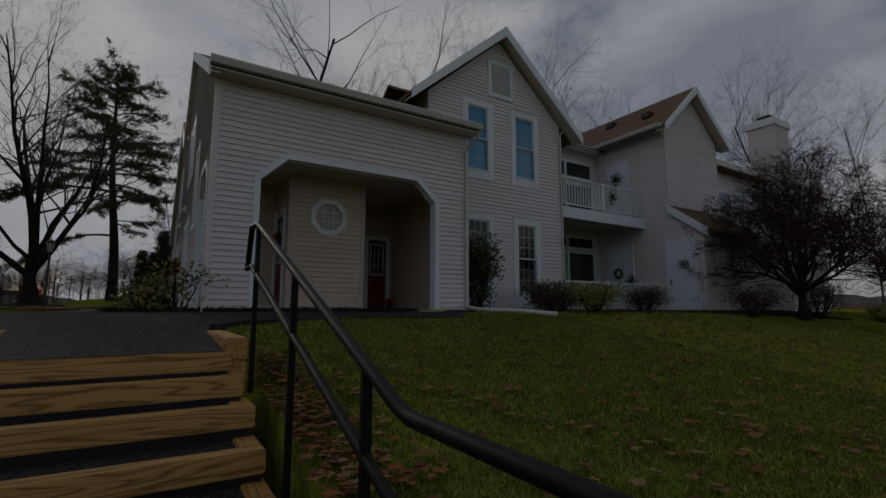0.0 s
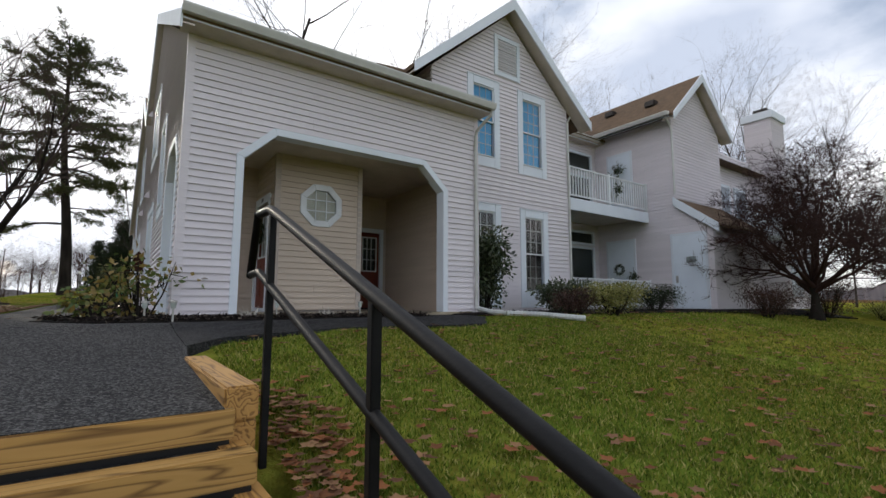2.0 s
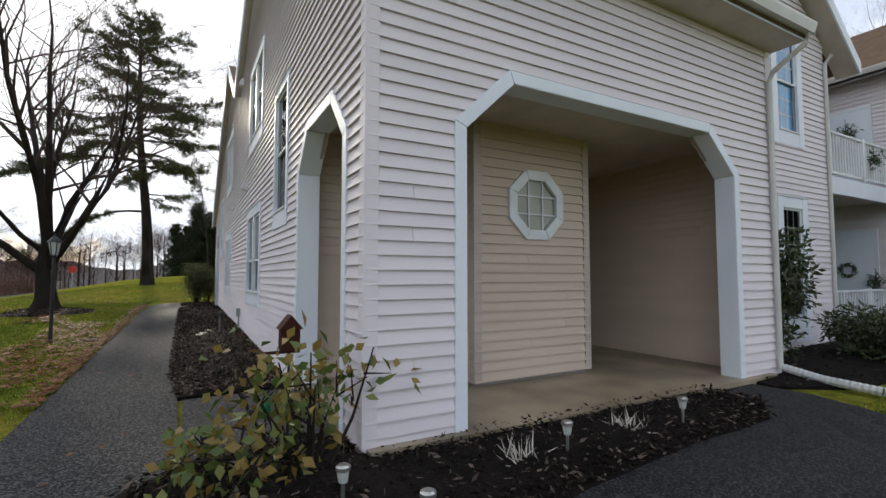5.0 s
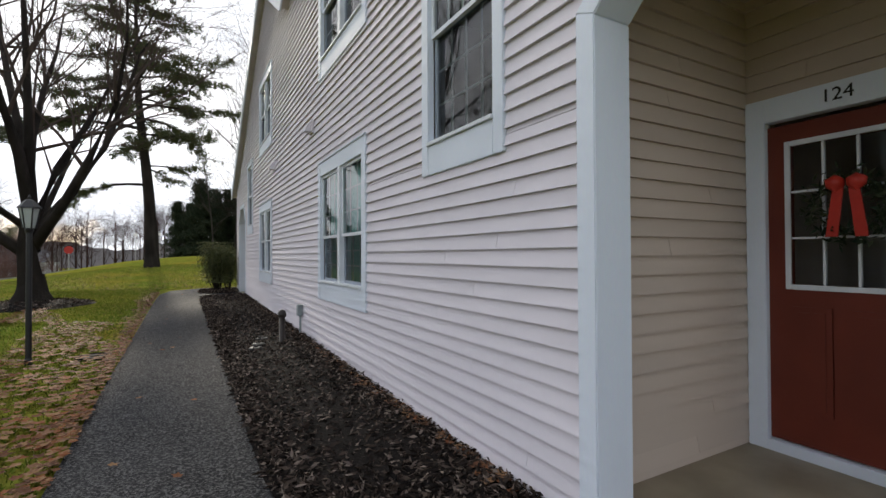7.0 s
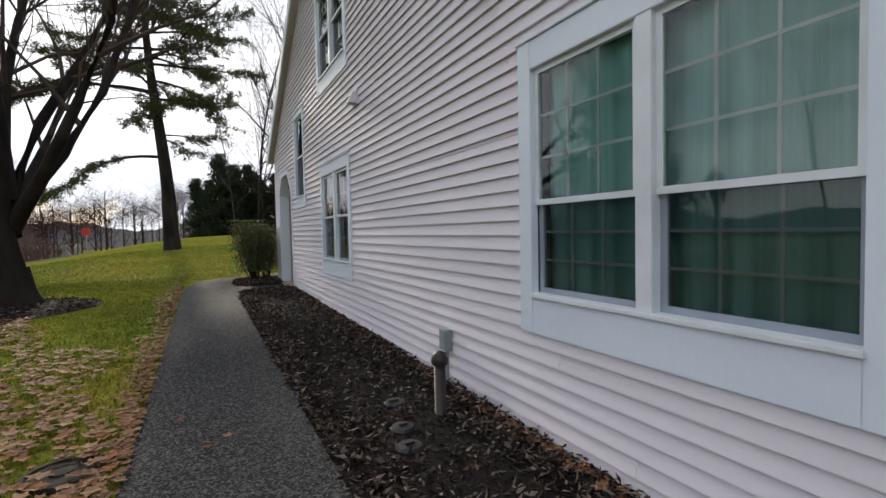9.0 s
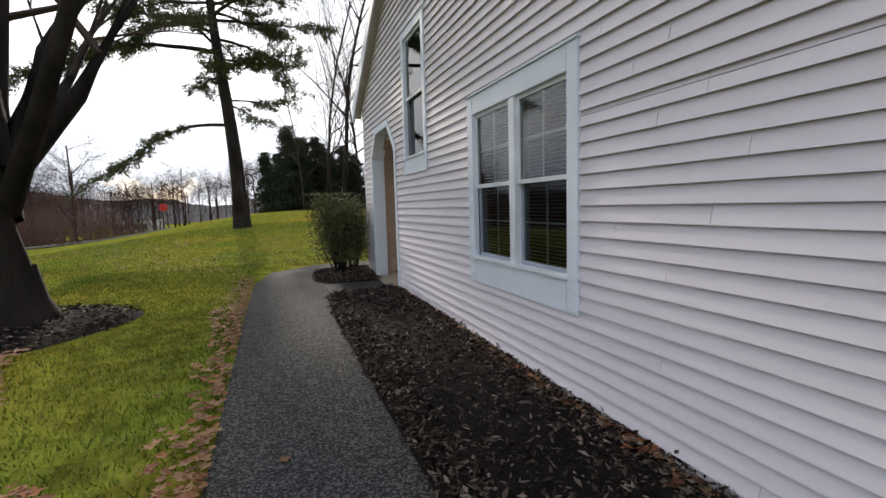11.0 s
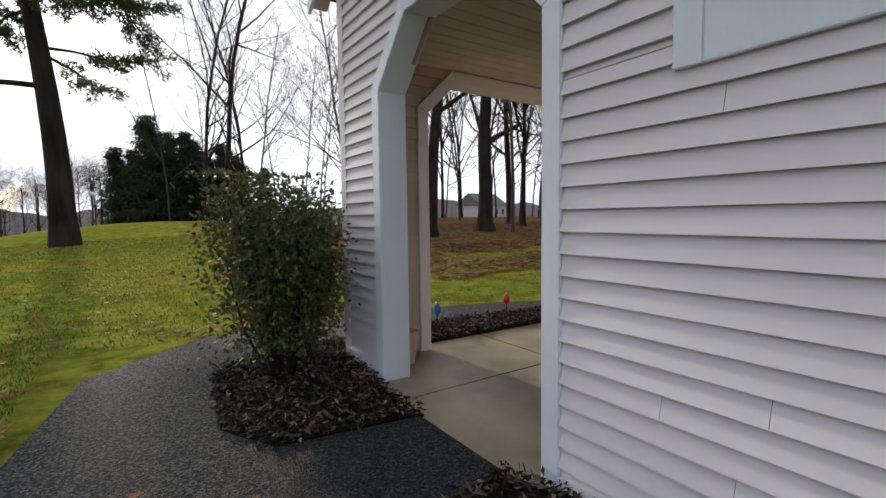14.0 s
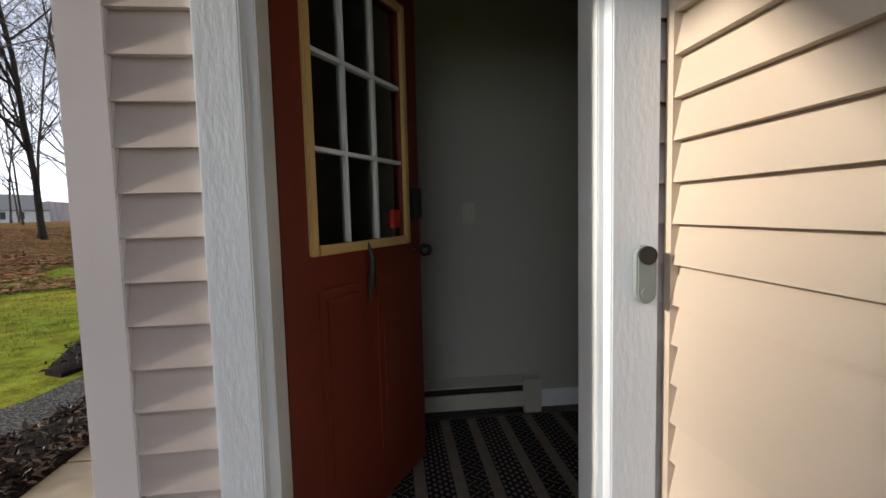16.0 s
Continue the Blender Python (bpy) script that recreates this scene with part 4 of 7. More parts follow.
corner("trim_pier", 2.36, 10.47, 0.10, 3.10, 0.08, TRIM_TAN)
corner("trim_pier_right", 4.12, 10.47, 0.10, 3.10, 0.08, TRIM_TAN, sx=-1)
Mesh().box(2.38, 4.10, 10.5, 10.6, 0.0, 0.13).make("plinth", FOUND, None, "bare wood plinth under the closet wall", kind="structure")

octa = thing("window_octagon", (3.25, 10.44, 1.75), "small white octagonal window with a lace curtain", "window", kind="structure")
OC = lambda r, i, y: (3.25 + r * math.cos(math.pi / 8 + i * math.pi / 4), y, 2.17 + r * math.sin(math.pi / 8 + i * math.pi / 4))
for i in range(8):
    Mesh().prism([OC(0.46, i, 10.42), OC(0.46, i + 1, 10.42), OC(0.33, i + 1, 10.42), OC(0.33, i, 10.42)], [OC(0.46, i, 10.50), OC(0.46, i + 1, 10.50), OC(0.33, i + 1, 10.50), OC(0.33, i, 10.50)]).make("frame_piece", VINYL, octa, bevel=0.006)
op = Mesh().add([OC(0.34, i, 10.462) for i in range(8)], [tuple(range(8))]).make("pane", DOORGLASS, octa)
op.visible_shadow = False
for k in (-0.11, 0.11):
    Mesh().box(3.25 + k - 0.009, 3.25 + k + 0.009, 10.455, 10.475, 1.84, 2.5).make("glazing_bar", VINYL, octa)
    Mesh().box(2.92, 3.58, 10.454, 10.474, 2.17 + k - 0.009, 2.17 + k + 0.009).make("glazing_bar", VINYL, octa)
Mesh().add([OC(0.40, i, 10.49) for i in range(8)], [tuple(range(8))]).make("curtain", LACE, octa)


def panel_door(name, o, d, n, u0, z0, w, h, label, material, cols=3, rows=3, glazed=True, turn=0.0, hinge_at_end=False, storm=False):
    """Panelled door with a glazed upper half, in the wall's (u, z)."""
    do, no, oo = Vector((*d, 0)), Vector((*n, 0)), Vector((*o, 0))
    hinge = oo + do * (u0 + (w if hinge_at_end else 0))
    rot = Matrix.Rotation(radians(turn), 3, "Z")
    def at(u, z, off):
        p = oo + do * (u0 + u) + no * off
        p = hinge + rot @ (p - hinge)
        return Vector((p.x, p.y, z0 + z))
    dr = thing(name, at(w / 2, 0, 0), label, "door", kind="structure")
    def bx(nm, a, b, c, e, f0, f1, m, par=dr, lb="", bv=0.0):
        return Mesh().hexa([at(a, c, f0), at(b, c, f0), at(b, c, f1), at(a, c, f1)], [at(a, e, f0), at(b, e, f0), at(b, e, f1), at(a, e, f1)]).make(nm, m, par, lb, bv)
    ga, gb, gc, ge = w * 0.17, w * 0.83, h * 0.495, h * 0.93
    if glazed:
        leaf = Mesh()
        for a, b, c, e in ((0, ga, 0, h), (gb, w, 0, h), (ga, gb, 0, gc), (ga, gb, ge, h)):
            leaf.hexa([at(a, c, 0), at(b, c, 0), at(b, c, -0.042), at(a, c, -0.042)], [at(a, e, 0), at(b, e, 0), at(b, e, -0.042), at(a, e, -0.042)])
        leaf.make("leaf", material, dr)
        fw = 0.032
        for a, b, c, e in ((ga - fw, ga, gc - fw, ge + fw), (gb, gb + fw, gc - fw, ge + fw), (ga, gb, gc - fw, gc), (ga, gb, ge, ge + fw)):
            bx("glazing_frame", a, b, c, e, 0.014, -0.01, GOLDTRIM if not storm else VINYL, bv=0.004)
        sheet([at(ga, gc, -0.02), at(gb, gc, -0.02), at(gb, ge, -0.02), at(ga, ge, -0.02)], rot @ no, DOORGLASS, dr)
        for k in range(1, cols):
            u = ga + (gb - ga) * k / cols
            bx("glazing_bar", u - 0.007, u + 0.007, gc, ge, -0.006, -0.030, VINYL)
        for k in range(1, rows):
            z = gc + (ge - gc) * k / rows
            bx("glazing_bar", ga, gb, z - 0.007, z + 0.007, -0.005, -0.031, VINYL)
        for a, b in ((w * 0.16, w * 0.45), (w * 0.55, w * 0.84)):
            bx("panel", a, b, h * 0.10, h * 0.43, 0.007, -0.005, material, bv=0.006)
            bx("panel", a + 0.035, b - 0.035, h * 0.10 + 0.035, h * 0.43 - 0.035, 0.012, 0.0, material, bv=0.005)
    else:
        bx("leaf", 0, w, 0, h, 0, -0.042, material)
    return dr, at, bx


# door 124 in the front porch, with its wreath
panel_door("door_1", (2.36, 0), (0, 1), (-1, 0), 10.88, 0.14, 0.78, 2.05, "closed red panelled door with a glazed top", REDDOOR, hinge_at_end=True, storm=True)
dc = thing("door_casing_1", (2.33, 11.26, 0.06), "white painted door casing", "door casing", kind="structure")
for a, b, c, e in ((10.74, 10.86, 0.06, 2.38), (11.66, 11.78, 0.06, 2.38), (10.86, 11.66, 2.22, 2.38), (10.86, 11.66, 0.06, 0.13)):
    Mesh().box(2.315, 2.40, a, b, c, e).make("board", TRIM, dc, bevel=0.004)


def words(name, text, size, m, material, parent=None, label="", depth=0.002):
    cu = bpy.data.curves.new(name, "FONT")
    cu.body, cu.size, cu.extrude, cu.align_x, cu.align_y = text, size, depth, "CENTER", "CENTER"
    tmp = bpy.data.objects.new(name, cu)
    me = bpy.data.meshes.new_from_object(tmp)
    bpy.data.objects.remove(tmp)
    me.transform(m)
    me.materials.clear()
    me.materials.append(material)
    ob = new(name, me)
    if parent is not None:
        ob.parent = parent
        if parent.type == "EMPTY":
            ob.matrix_parent_inverse = Matrix.Translation(-parent.location)
    return tagged(ob, label)


def facing(p, right, up):
    r, u = Vector(right), Vector(up)
    f = r.cross(u)
    return Matrix(((r.x, u.x, f.x, p[0]), (r.y, u.y, f.y, p[1]), (r.z, u.z, f.z, p[2]), (0, 0, 0, 1)))


words("house_number", "124", 0.11, facing((2.312, 11.26, 2.30), (0, -1, 0), (0, 0, 1)), INK, dc)


def wreath(loc, r, label, bow=True):
    w = thing("wreath", loc, label, "wreath", "door wreaths")
    g = np.random.default_rng(int(loc[1] * 10))
    k = 420
    a = g.uniform(0, 2 * math.pi, k)
    rr = r + g.normal(0, r * 0.16, k)
    base = np.stack([loc[0] - g.uniform(0.0, 0.05, k), loc[1] + rr * np.cos(a), loc[2] + rr * np.sin(a)], 1)
    leaves("greenery", base, unit(k, g), 0.06, 0.018, SPRUCE, w)
    if bow:
        for s in (-1, 1):
            Mesh().lathe((loc[0] - 0.06, loc[1] + s * 0.05, loc[2] + r - 0.03), [(0.005, -0.05), (0.045, -0.02), (0.05, 0.02), (0.005, 0.05)], 8).make("bow_loop", RED, w, smooth=True)
            Mesh().hexa([(loc[0] - 0.06, loc[1] + s * 0.01, loc[2] + r - 0.04), (loc[0] - 0.06, loc[1] + s * 0.06, loc[2] + r - 0.04), (loc[0] - 0.05, loc[1] + s * 0.06, loc[2] + r - 0.04), (loc[0] - 0.05, loc[1] + s * 0.01, loc[2] + r - 0.04)],
                        [(loc[0] - 0.06, loc[1] + s * 0.04, loc[2] - r), (loc[0] - 0.06, loc[1] + s * 0.10, loc[2] - r), (loc[0] - 0.05, loc[1] + s * 0.10, loc[2] - r), (loc[0] - 0.05, loc[1] + s * 0.04, loc[2] - r)]).make("bow_tail", RED, w)
    return w


wreath((2.30, 11.2, 1.62), 0.17, "dark green wreath with a red bow on the door")
panel_door("door_2", (0, 12.8), (1, 0), (0, -1), 5.22, 0.10, 0.56, 2.0, "dim red door behind a storm door", REDDOOR, storm=True)
dc2 = thing("door_casing_2", (5.5, 12.78, 0.06), "white painted casing of the far door", "door casing", kind="structure")
for a, b, c, e in ((5.10, 5.21, 0.06, 2.22), (5.79, 5.89, 0.06, 2.22), (5.21, 5.79, 2.11, 2.22)):
    Mesh().box(a, b, 12.74, 12.82, c, e).make("board", TRIM, dc2, bevel=0.004)

# added sheet behind the pane, coloured near-black for the unlit hall
Mesh().box(5.21, 5.79, 12.90, 12.94, 0.06, 2.2).make("dark_sheet_behind_door", UNLITROOM, None, "near-black sheet standing in for the unlit far hall", kind="structure")
mum = thing("potted_flowers", (5.72, 12.35, 0.06), "small pot of dark red flowers by the far door", "potted plant")
Mesh().lathe((5.72, 12.35, 0.06), [(0.07, 0.0), (0.10, 0.16), (0.11, 0.18), (0.095, 0.18), (0.08, 0.14)], 14).make("pot", TERRACOTTA, mum)
g = np.random.default_rng(90)
leaves("flowers", np.array([(5.72, 12.35, 0.27)] * 420) + unit(420, g) * 0.12 * g.uniform(0.5, 1, (420, 1)), unit(420, g), 0.04, 0.03, RED, mum, "dark red blooms")

# ---- roofs, gutters and eaves ----
def slope(name, x0, x1, y0, z0, y1, z1, material=ROOF, t=0.09, label="brown shingle roof slope"):
    return Mesh().hexa([(x0, y0, z0 - t), (x1, y0, z0 - t), (x1, y1, z1 - t), (x0, y1, z1 - t)], [(x0, y0, z0), (x1, y0, z0), (x1, y1, z1), (x0, y1, z1)]).make(name, material, None, label, kind="structure")


slope("roof_front", 0.50, 6.45, 8.88, 4.47, 15.9, 8.12)
slope("roof_valley_front", 0.50, 11.0, 15.9, 8.12, 18.9, 6.12)
slope("roof_valley_rear", 0.50, 11.0, 18.9, 6.12, 21.6, 7.85)
slope("roof_rear", 0.50, 11.0, 21.6, 7.85, 28.5, 3.66)
slope("roof_upper", 7.2, 11.0, 10.6, 5.9, 15.9, 8.85)
slope("roof_upper_rear", 7.2, 11.0, 15.9, 8.85, 19.0, 6.8)
rake = thing("rake_boards", (0.55, 18.7, 3.6), "pale rake boards along the side gables", "rake trim", kind="structure")
for (y0, z0), (y1, z1) in (((8.88, 4.47), (15.9, 8.12)), ((15.9, 8.12), (18.9, 6.12)), ((18.9, 6.12), (21.6, 7.85)), ((21.6, 7.85), (28.5, 3.66))):
    Mesh().hexa([(0.47, y0, z0 - 0.26), (0.50, y0, z0 - 0.26), (0.50, y1, z1 - 0.26), (0.47, y1, z1 - 0.26)], [(0.47, y0, z0 + 0.02), (0.50, y0, z0 + 0.02), (0.50, y1, z1 + 0.02), (0.47, y1, z1 + 0.02)]).make("rake_board", TRIM, rake)
    Mesh().hexa([(0.50, y0, z0 - 0.20), (0.66, y0, z0 - 0.20), (0.66, y1, z1 - 0.20), (0.50, y1, z1 - 0.20)], [(0.50, y0, z0 - 0.17), (0.66, y0, z0 - 0.17), (0.66, y1, z1 - 0.17), (0.50, y1, z1 - 0.17)]).make("rake_soffit", SOFFIT, rake)


def gutter(name, a, b, label="pale aluminium eaves gutter", inward=(0, 1)):
    """K-style gutter from a to b, open at the top; inward: the way to the wall."""
    a, b, i = Vector(a), Vector(b), Vector((*inward, 0))
    prof = [(0.13, 0.0), (0.13, 0.13), (0.122, 0.13), (0.122, 0.012), (0.038, 0.012), (0.008, 0.11), (0.008, 0.13), (-0.005, 0.13), (-0.005, 0.10), (0.03, 0.0)]
    th = thing(name, (a + b) / 2, label, "gutter", kind="structure")
    q = lambda p, o, h: p + i * o + Vector((0, 0, h))
    Mesh().prism([q(a, *s) for s in prof], [q(b, *s) for s in prof]).make("trough", GUTTER, th)
    Mesh().hexa([q(a, 0.13, -0.06), q(b, 0.13, -0.06), q(b, 0.155, -0.06), q(a, 0.155, -0.06)], [q(a, 0.13, 0.14), q(b, 0.13, 0.14), q(b, 0.155, 0.14), q(a, 0.155, 0.14)]).make("fascia", TRIM, th)
    return th


gutter("gutter_front", (0.48, 8.76, 4.42), (6.48, 8.76, 4.42))
sf = Mesh().box(0.50, 6.45, 8.90, 9.32, 4.355, 4.375).make("soffit_front", SOFFIT, None, "tan vented soffit under the porch eave", kind="structure")


def downspout(name, pts, r=0.038, label="pale downspout pipe", material=None):
    th = thing(name, pts[-1], label, "downspout", kind="structure")
    Mesh().tube(pts, r, 8).make("pipe", material or GUTTER, th)
    return th


downspout("downspout_front", [(6.40, 8.83, 4.43), (6.40, 8.86, 4.30), (6.28, 9.20, 4.02), (6.28, 9.25, 3.9), (6.28, 9.25, 0.10)], 0.036)
ext = [(6.30, 9.22, 0.12), (6.22, 8.75, 0.06), (6.18, 8.2, 0.04), (6.5, 7.7, 0.03), (7.05, 7.05, -0.04)]
pp = Mesh()
for (p, q) in zip(ext, ext[1:]):
    p, q = Vector(p), Vector(q)
    k = int((q - p).length / 0.03)
    pp.tube([p + (q - p) * (i / k) for i in range(k + 1)], [0.055 if i % 2 else 0.047 for i in range(k + 1)], 8, caps=False)
dp = thing("drain_pipe", (6.4, 9.1, 0.0), "white corrugated drain pipe lying on the mulch", "drain pipe")
pp.make("hose", PIPE, dp)

dp2 = thing("drain_pipe", (5.1, 28.8, 0.16), "white downspout elbow lying on the far mulch bed", "drain pipe")
Mesh().tube([(5.55, 28.32, 0.20), (5.30, 28.50, 0.20), (5.14, 28.62, 0.19)], 0.036, 8).make("hose", PIPE, dp2)

# main gable
MG = 8.30
gable = [(6.16, -0.03), (10.75, -0.03), (10.75, 5.95), (MG, 8.10), (5.85, 5.95), (5.85, 4.5), (6.16, 4.5)]
MW = [("window_7", 6.94, 8.03, 3.72, 6.08), ("window_8", 8.70, 9.81, 3.72, 6.08), ("window_9", 6.94, 8.03, 0.11, 2.75), ("window_10", 8.73, 9.81, 0.11, 2.75)]
wall("wall_main_gable", (0, 10.38), (1, 0), (0, -1), gable, [rect(q[1] + 0.1, q[2] - 0.1, q[3] + 0.15, q[4] - 0.1) for q in MW], limit=300, near=(8.3, 10.38, 1.0), label="tall gabled front wall of pale clapboards")
for nm, u0, u1, z0, z1 in MW:
    window(nm, (0, 10.38), (1, 0), (0, -1), u0, u1, z0, z1, "tall narrow white sash window with glazing bars", 1, 3, 6, trim=(0.19, 0.20, 0.26 if z0 > 1 else 0.42), behind=BLUESHEET if z0 > 1 else None, screen=z0 < 1)
vent = thing("attic_vent", (8.33, 10.36, 6.32), "white louvred attic vent in the gable", "vent", kind="structure")
for a, b, c, e in ((7.86, 7.98, 6.30, 7.46), (8.68, 8.80, 6.30, 7.46), (7.98, 8.68, 7.34, 7.46), (7.98, 8.68, 6.30, 6.42)):
    Mesh().box(a, b, 10.33, 10.40, c, e).make("frame_board", TRIM, vent, bevel=0.004)
for k in range(13):
    z = 6.44 + k * 0.069
    Mesh().hexa([(7.98, 10.335, z), (8.68, 10.335, z), (8.68, 10.345, z - 0.008), (7.98, 10.345, z - 0.008)], [(7.98, 10.39, z + 0.06), (8.68, 10.39, z + 0.06), (8.68, 10.40, z + 0.05), (7.98, 10.40, z + 0.05)]).make("slat", VINYL, vent)
wall("wall_gable_cheek", (5.85, 0), (0, 1), (-1, 0), [(10.38, 4.6), (13.5, 4.6), (13.5, 5.95), (10.38, 5.95)], [], label="clapboard cheek wall above the porch roof")


def gable_roof(name, xc, half, drop, peak, y0, y1, label, rake_y=None):
    """Two roof slopes over a front gable, with white rake boards at the front."""
    th = thing(name, (xc, y0, peak - drop), label, "roof", kind="structure")
    for s in (-1, 1):
        xe = xc + s * half
        Mesh().hexa([(xc, y0, peak - 0.1), (xc, y1, peak - 0.1), (xe, y1, peak - drop - 0.1), (xe, y0, peak - drop - 0.1)], [(xc, y0, peak), (xc, y1, peak), (xe, y1, peak - drop), (xe, y0, peak - drop)]).make("roof_slope", ROOF, th)
        Mesh().hexa([(xc, y0 - 0.03, peak - 0.30), (xc, y0, peak - 0.30), (xe, y0, peak - drop - 0.24), (xe, y0 - 0.03, peak - drop - 0.24)], [(xc, y0 - 0.03, peak + 0.02), (xc, y0, peak + 0.02), (xe, y0, peak - drop + 0.02), (xe, y0 - 0.03, peak - drop + 0.02)]).make("rake_board", TRIM, th)
        Mesh().hexa([(xc, y0, peak - 0.22), (xc, y0 + 0.4, peak - 0.22), (xe, y0 + 0.4, peak - drop - 0.2), (xe, y0, peak - drop - 0.2)], [(xc, y0, peak - 0.19), (xc, y0 + 0.4, peak - 0.19), (xe, y0 + 0.4, peak - drop - 0.17), (xe, y0, peak - drop - 0.17)]).make("rake_soffit", SOFFIT, th)
    return th


gable_roof("roof_main_gable", MG, 3.15, 2.77, 8.42, 10.02, 15.9, "steep shingle roof with white rake boards")
downspout("downspout_main", [(10.72, 10.2, 5.75), (10.72, 10.32, 5.6), (10.72, 10.33, 0.1)], 0.036)

# recess with the balcony
wall("wall_recess", (0, 12.7), (1, 0), (0, -1), [(10.75, 0), (15.35, 0), (15.35, 6.5), (10.75, 6.5)], [], boards=True, label="recessed clapboard wall behind the balcony")
wall("wall_main_side", (10.75, 0), (0, 1), (1, 0), [(10.38, 0), (12.7, 0), (12.7, 6.2), (10.38, 6.2)], [], label="side of the main gable")
X2 = 15.30
side2 = [(8.45, 0.0), (12.7, 0.0), (12.7, 6.62), (9.6, 6.62), (9.6, 3.62), (8.45, 2.78)]
wall("wall_wing_side", (X2, 0), (0, 1), (-1, 0), side2, [], limit=300, near=(X2, 9.0, 1.0), label="wing side wall of pale clapboards")
wall("wall_wing_front", (0, 9.6), (1, 0), (0, -1), [(X2, 2.6), (18.75, 2.6), (18.75, 6.62), (17.0, 8.25), (X2, 6.62)], [], limit=150, label="upper gabled front of the wing")
wall("wall_leanto_front", (0, 8.45), (1, 0), (0, -1), [(X2, 0.0), (18.5, 0.0), (18.5, 2.78), (X2, 2.78)], [], limit=150, label="front of the lean-to closet")
gable_roof("roof_wing", 17.0, 2.15, 1.95, 8.55, 9.25, 16.5, "brown shingle wing roof with white rake boards")
for x, y in ((15.9, 10.6), (16.3, 12.6)):
    v = thing("roof_vent", (x, y, 8.55 - (17 - x) * 0.907), "small dark roof vent on the shingles", "roof vent", "roof vents")
    Mesh().box(x - 0.15, x + 0.15, y - 0.2, y + 0.2, 8.50 - (17 - x) * 0.907, 8.72 - (17 - x) * 0.907).make("hood", BROWNMETAL, v, bevel=0.03)
slope("roof_leanto", X2 - 0.12, 18.7, 8.2, 2.72, 9.6, 3.78, label="dark shingle lean-to roof")
lr = thing("leanto_rake", (X2 - 0.1, 8.8, 2.6), "white rake board of the lean-to", "rake trim", kind="structure")
Mesh().hexa([(X2 - 0.15, 8.2, 2.46), (X2 - 0.10, 8.2, 2.46), (X2 - 0.10, 9.6, 3.50), (X2 - 0.15, 9.6, 3.50)], [(X2 - 0.15, 8.2, 2.74), (X2 - 0.10, 8.2, 2.74), (X2 - 0.10, 9.6, 3.80), (X2 - 0.15, 9.6, 3.80)]).make("board", TRIM, lr)
gutter("gutter_wing", (14.72, 9.4, 6.55), (14.72, 12.6, 6.55), inward=(1, 0))
gutter("gutter_recess", (10.75, 12.2, 6.42), (15.0, 12.2, 6.42))
slope("roof_recess", 10.7, 15.4, 12.2, 6.55, 16.0, 8.3)
Mesh().box(10.75, 15.3, 12.25, 12.75, 6.40, 6.43).make("soffit_recess", SOFFIT, None, "pale soffit over the balcony", kind="structure")
downspout("downspout_wing", [(14.8, 9.5, 6.5), (15.2, 9.56, 6.25), (15.24, 9.56, 6.1), (15.24, 9.56, 3.9)], 0.036)
corner("trim_wing", X2, 9.6, 3.75, 6.5)
corner("trim_leanto", X2, 8.45, 0.0, 2.75)

bal = thing("balcony", (13.0, 10.6, 3.08), "white balcony with a baluster railing", "balcony", kind="structure")
Mesh().box(10.8, X2 - 0.02, 10.62, 12.68, 3.2, 3.32).make("deck", SOFFIT, bal)
Mesh().box(10.8, X2 - 0.02, 10.55, 10.62, 3.05, 3.42).make("fascia_board", TRIM, bal, bevel=0.004)


def railing(parent, x0, x1, y, z0, z1, pitch=0.13):
    Mesh().box(x0, x1, y - 0.04, y + 0.04, z1 - 0.05, z1).make("top_rail", VINYL, parent, bevel=0.006)
    Mesh().box(x0, x1, y - 0.02, y + 0.02, z0, z0 + 0.05).make("bottom_rail", VINYL, parent, bevel=0.004)
    k = int((x1 - x0) / pitch)
    for i in range(k + 1):
        x = x0 + (x1 - x0) * i / k
        Mesh().box(x - 0.019, x + 0.019, y - 0.018, y + 0.018, z0 + 0.05, z1 - 0.05).make("baluster", VINYL, parent)
    for x in (x0 + 0.04, (x0 + x1) / 2, x1 - 0.04):
        Mesh().box(x - 0.05, x + 0.05, y - 0.05, y + 0.05, z0 - 0.05, z1 + 0.04).make("post", VINYL, parent, bevel=0.006)


railing(bal, 10.85, 15.25, 10.6, 3.50, 4.42)
pat = thing("patio_railing", (13.0, 10.6, 0.05), "low white baluster railing round the patio", "railing", kind="structure")
railing(pat, 10.85, 15.25, 10.6, 0.12, 1.0)
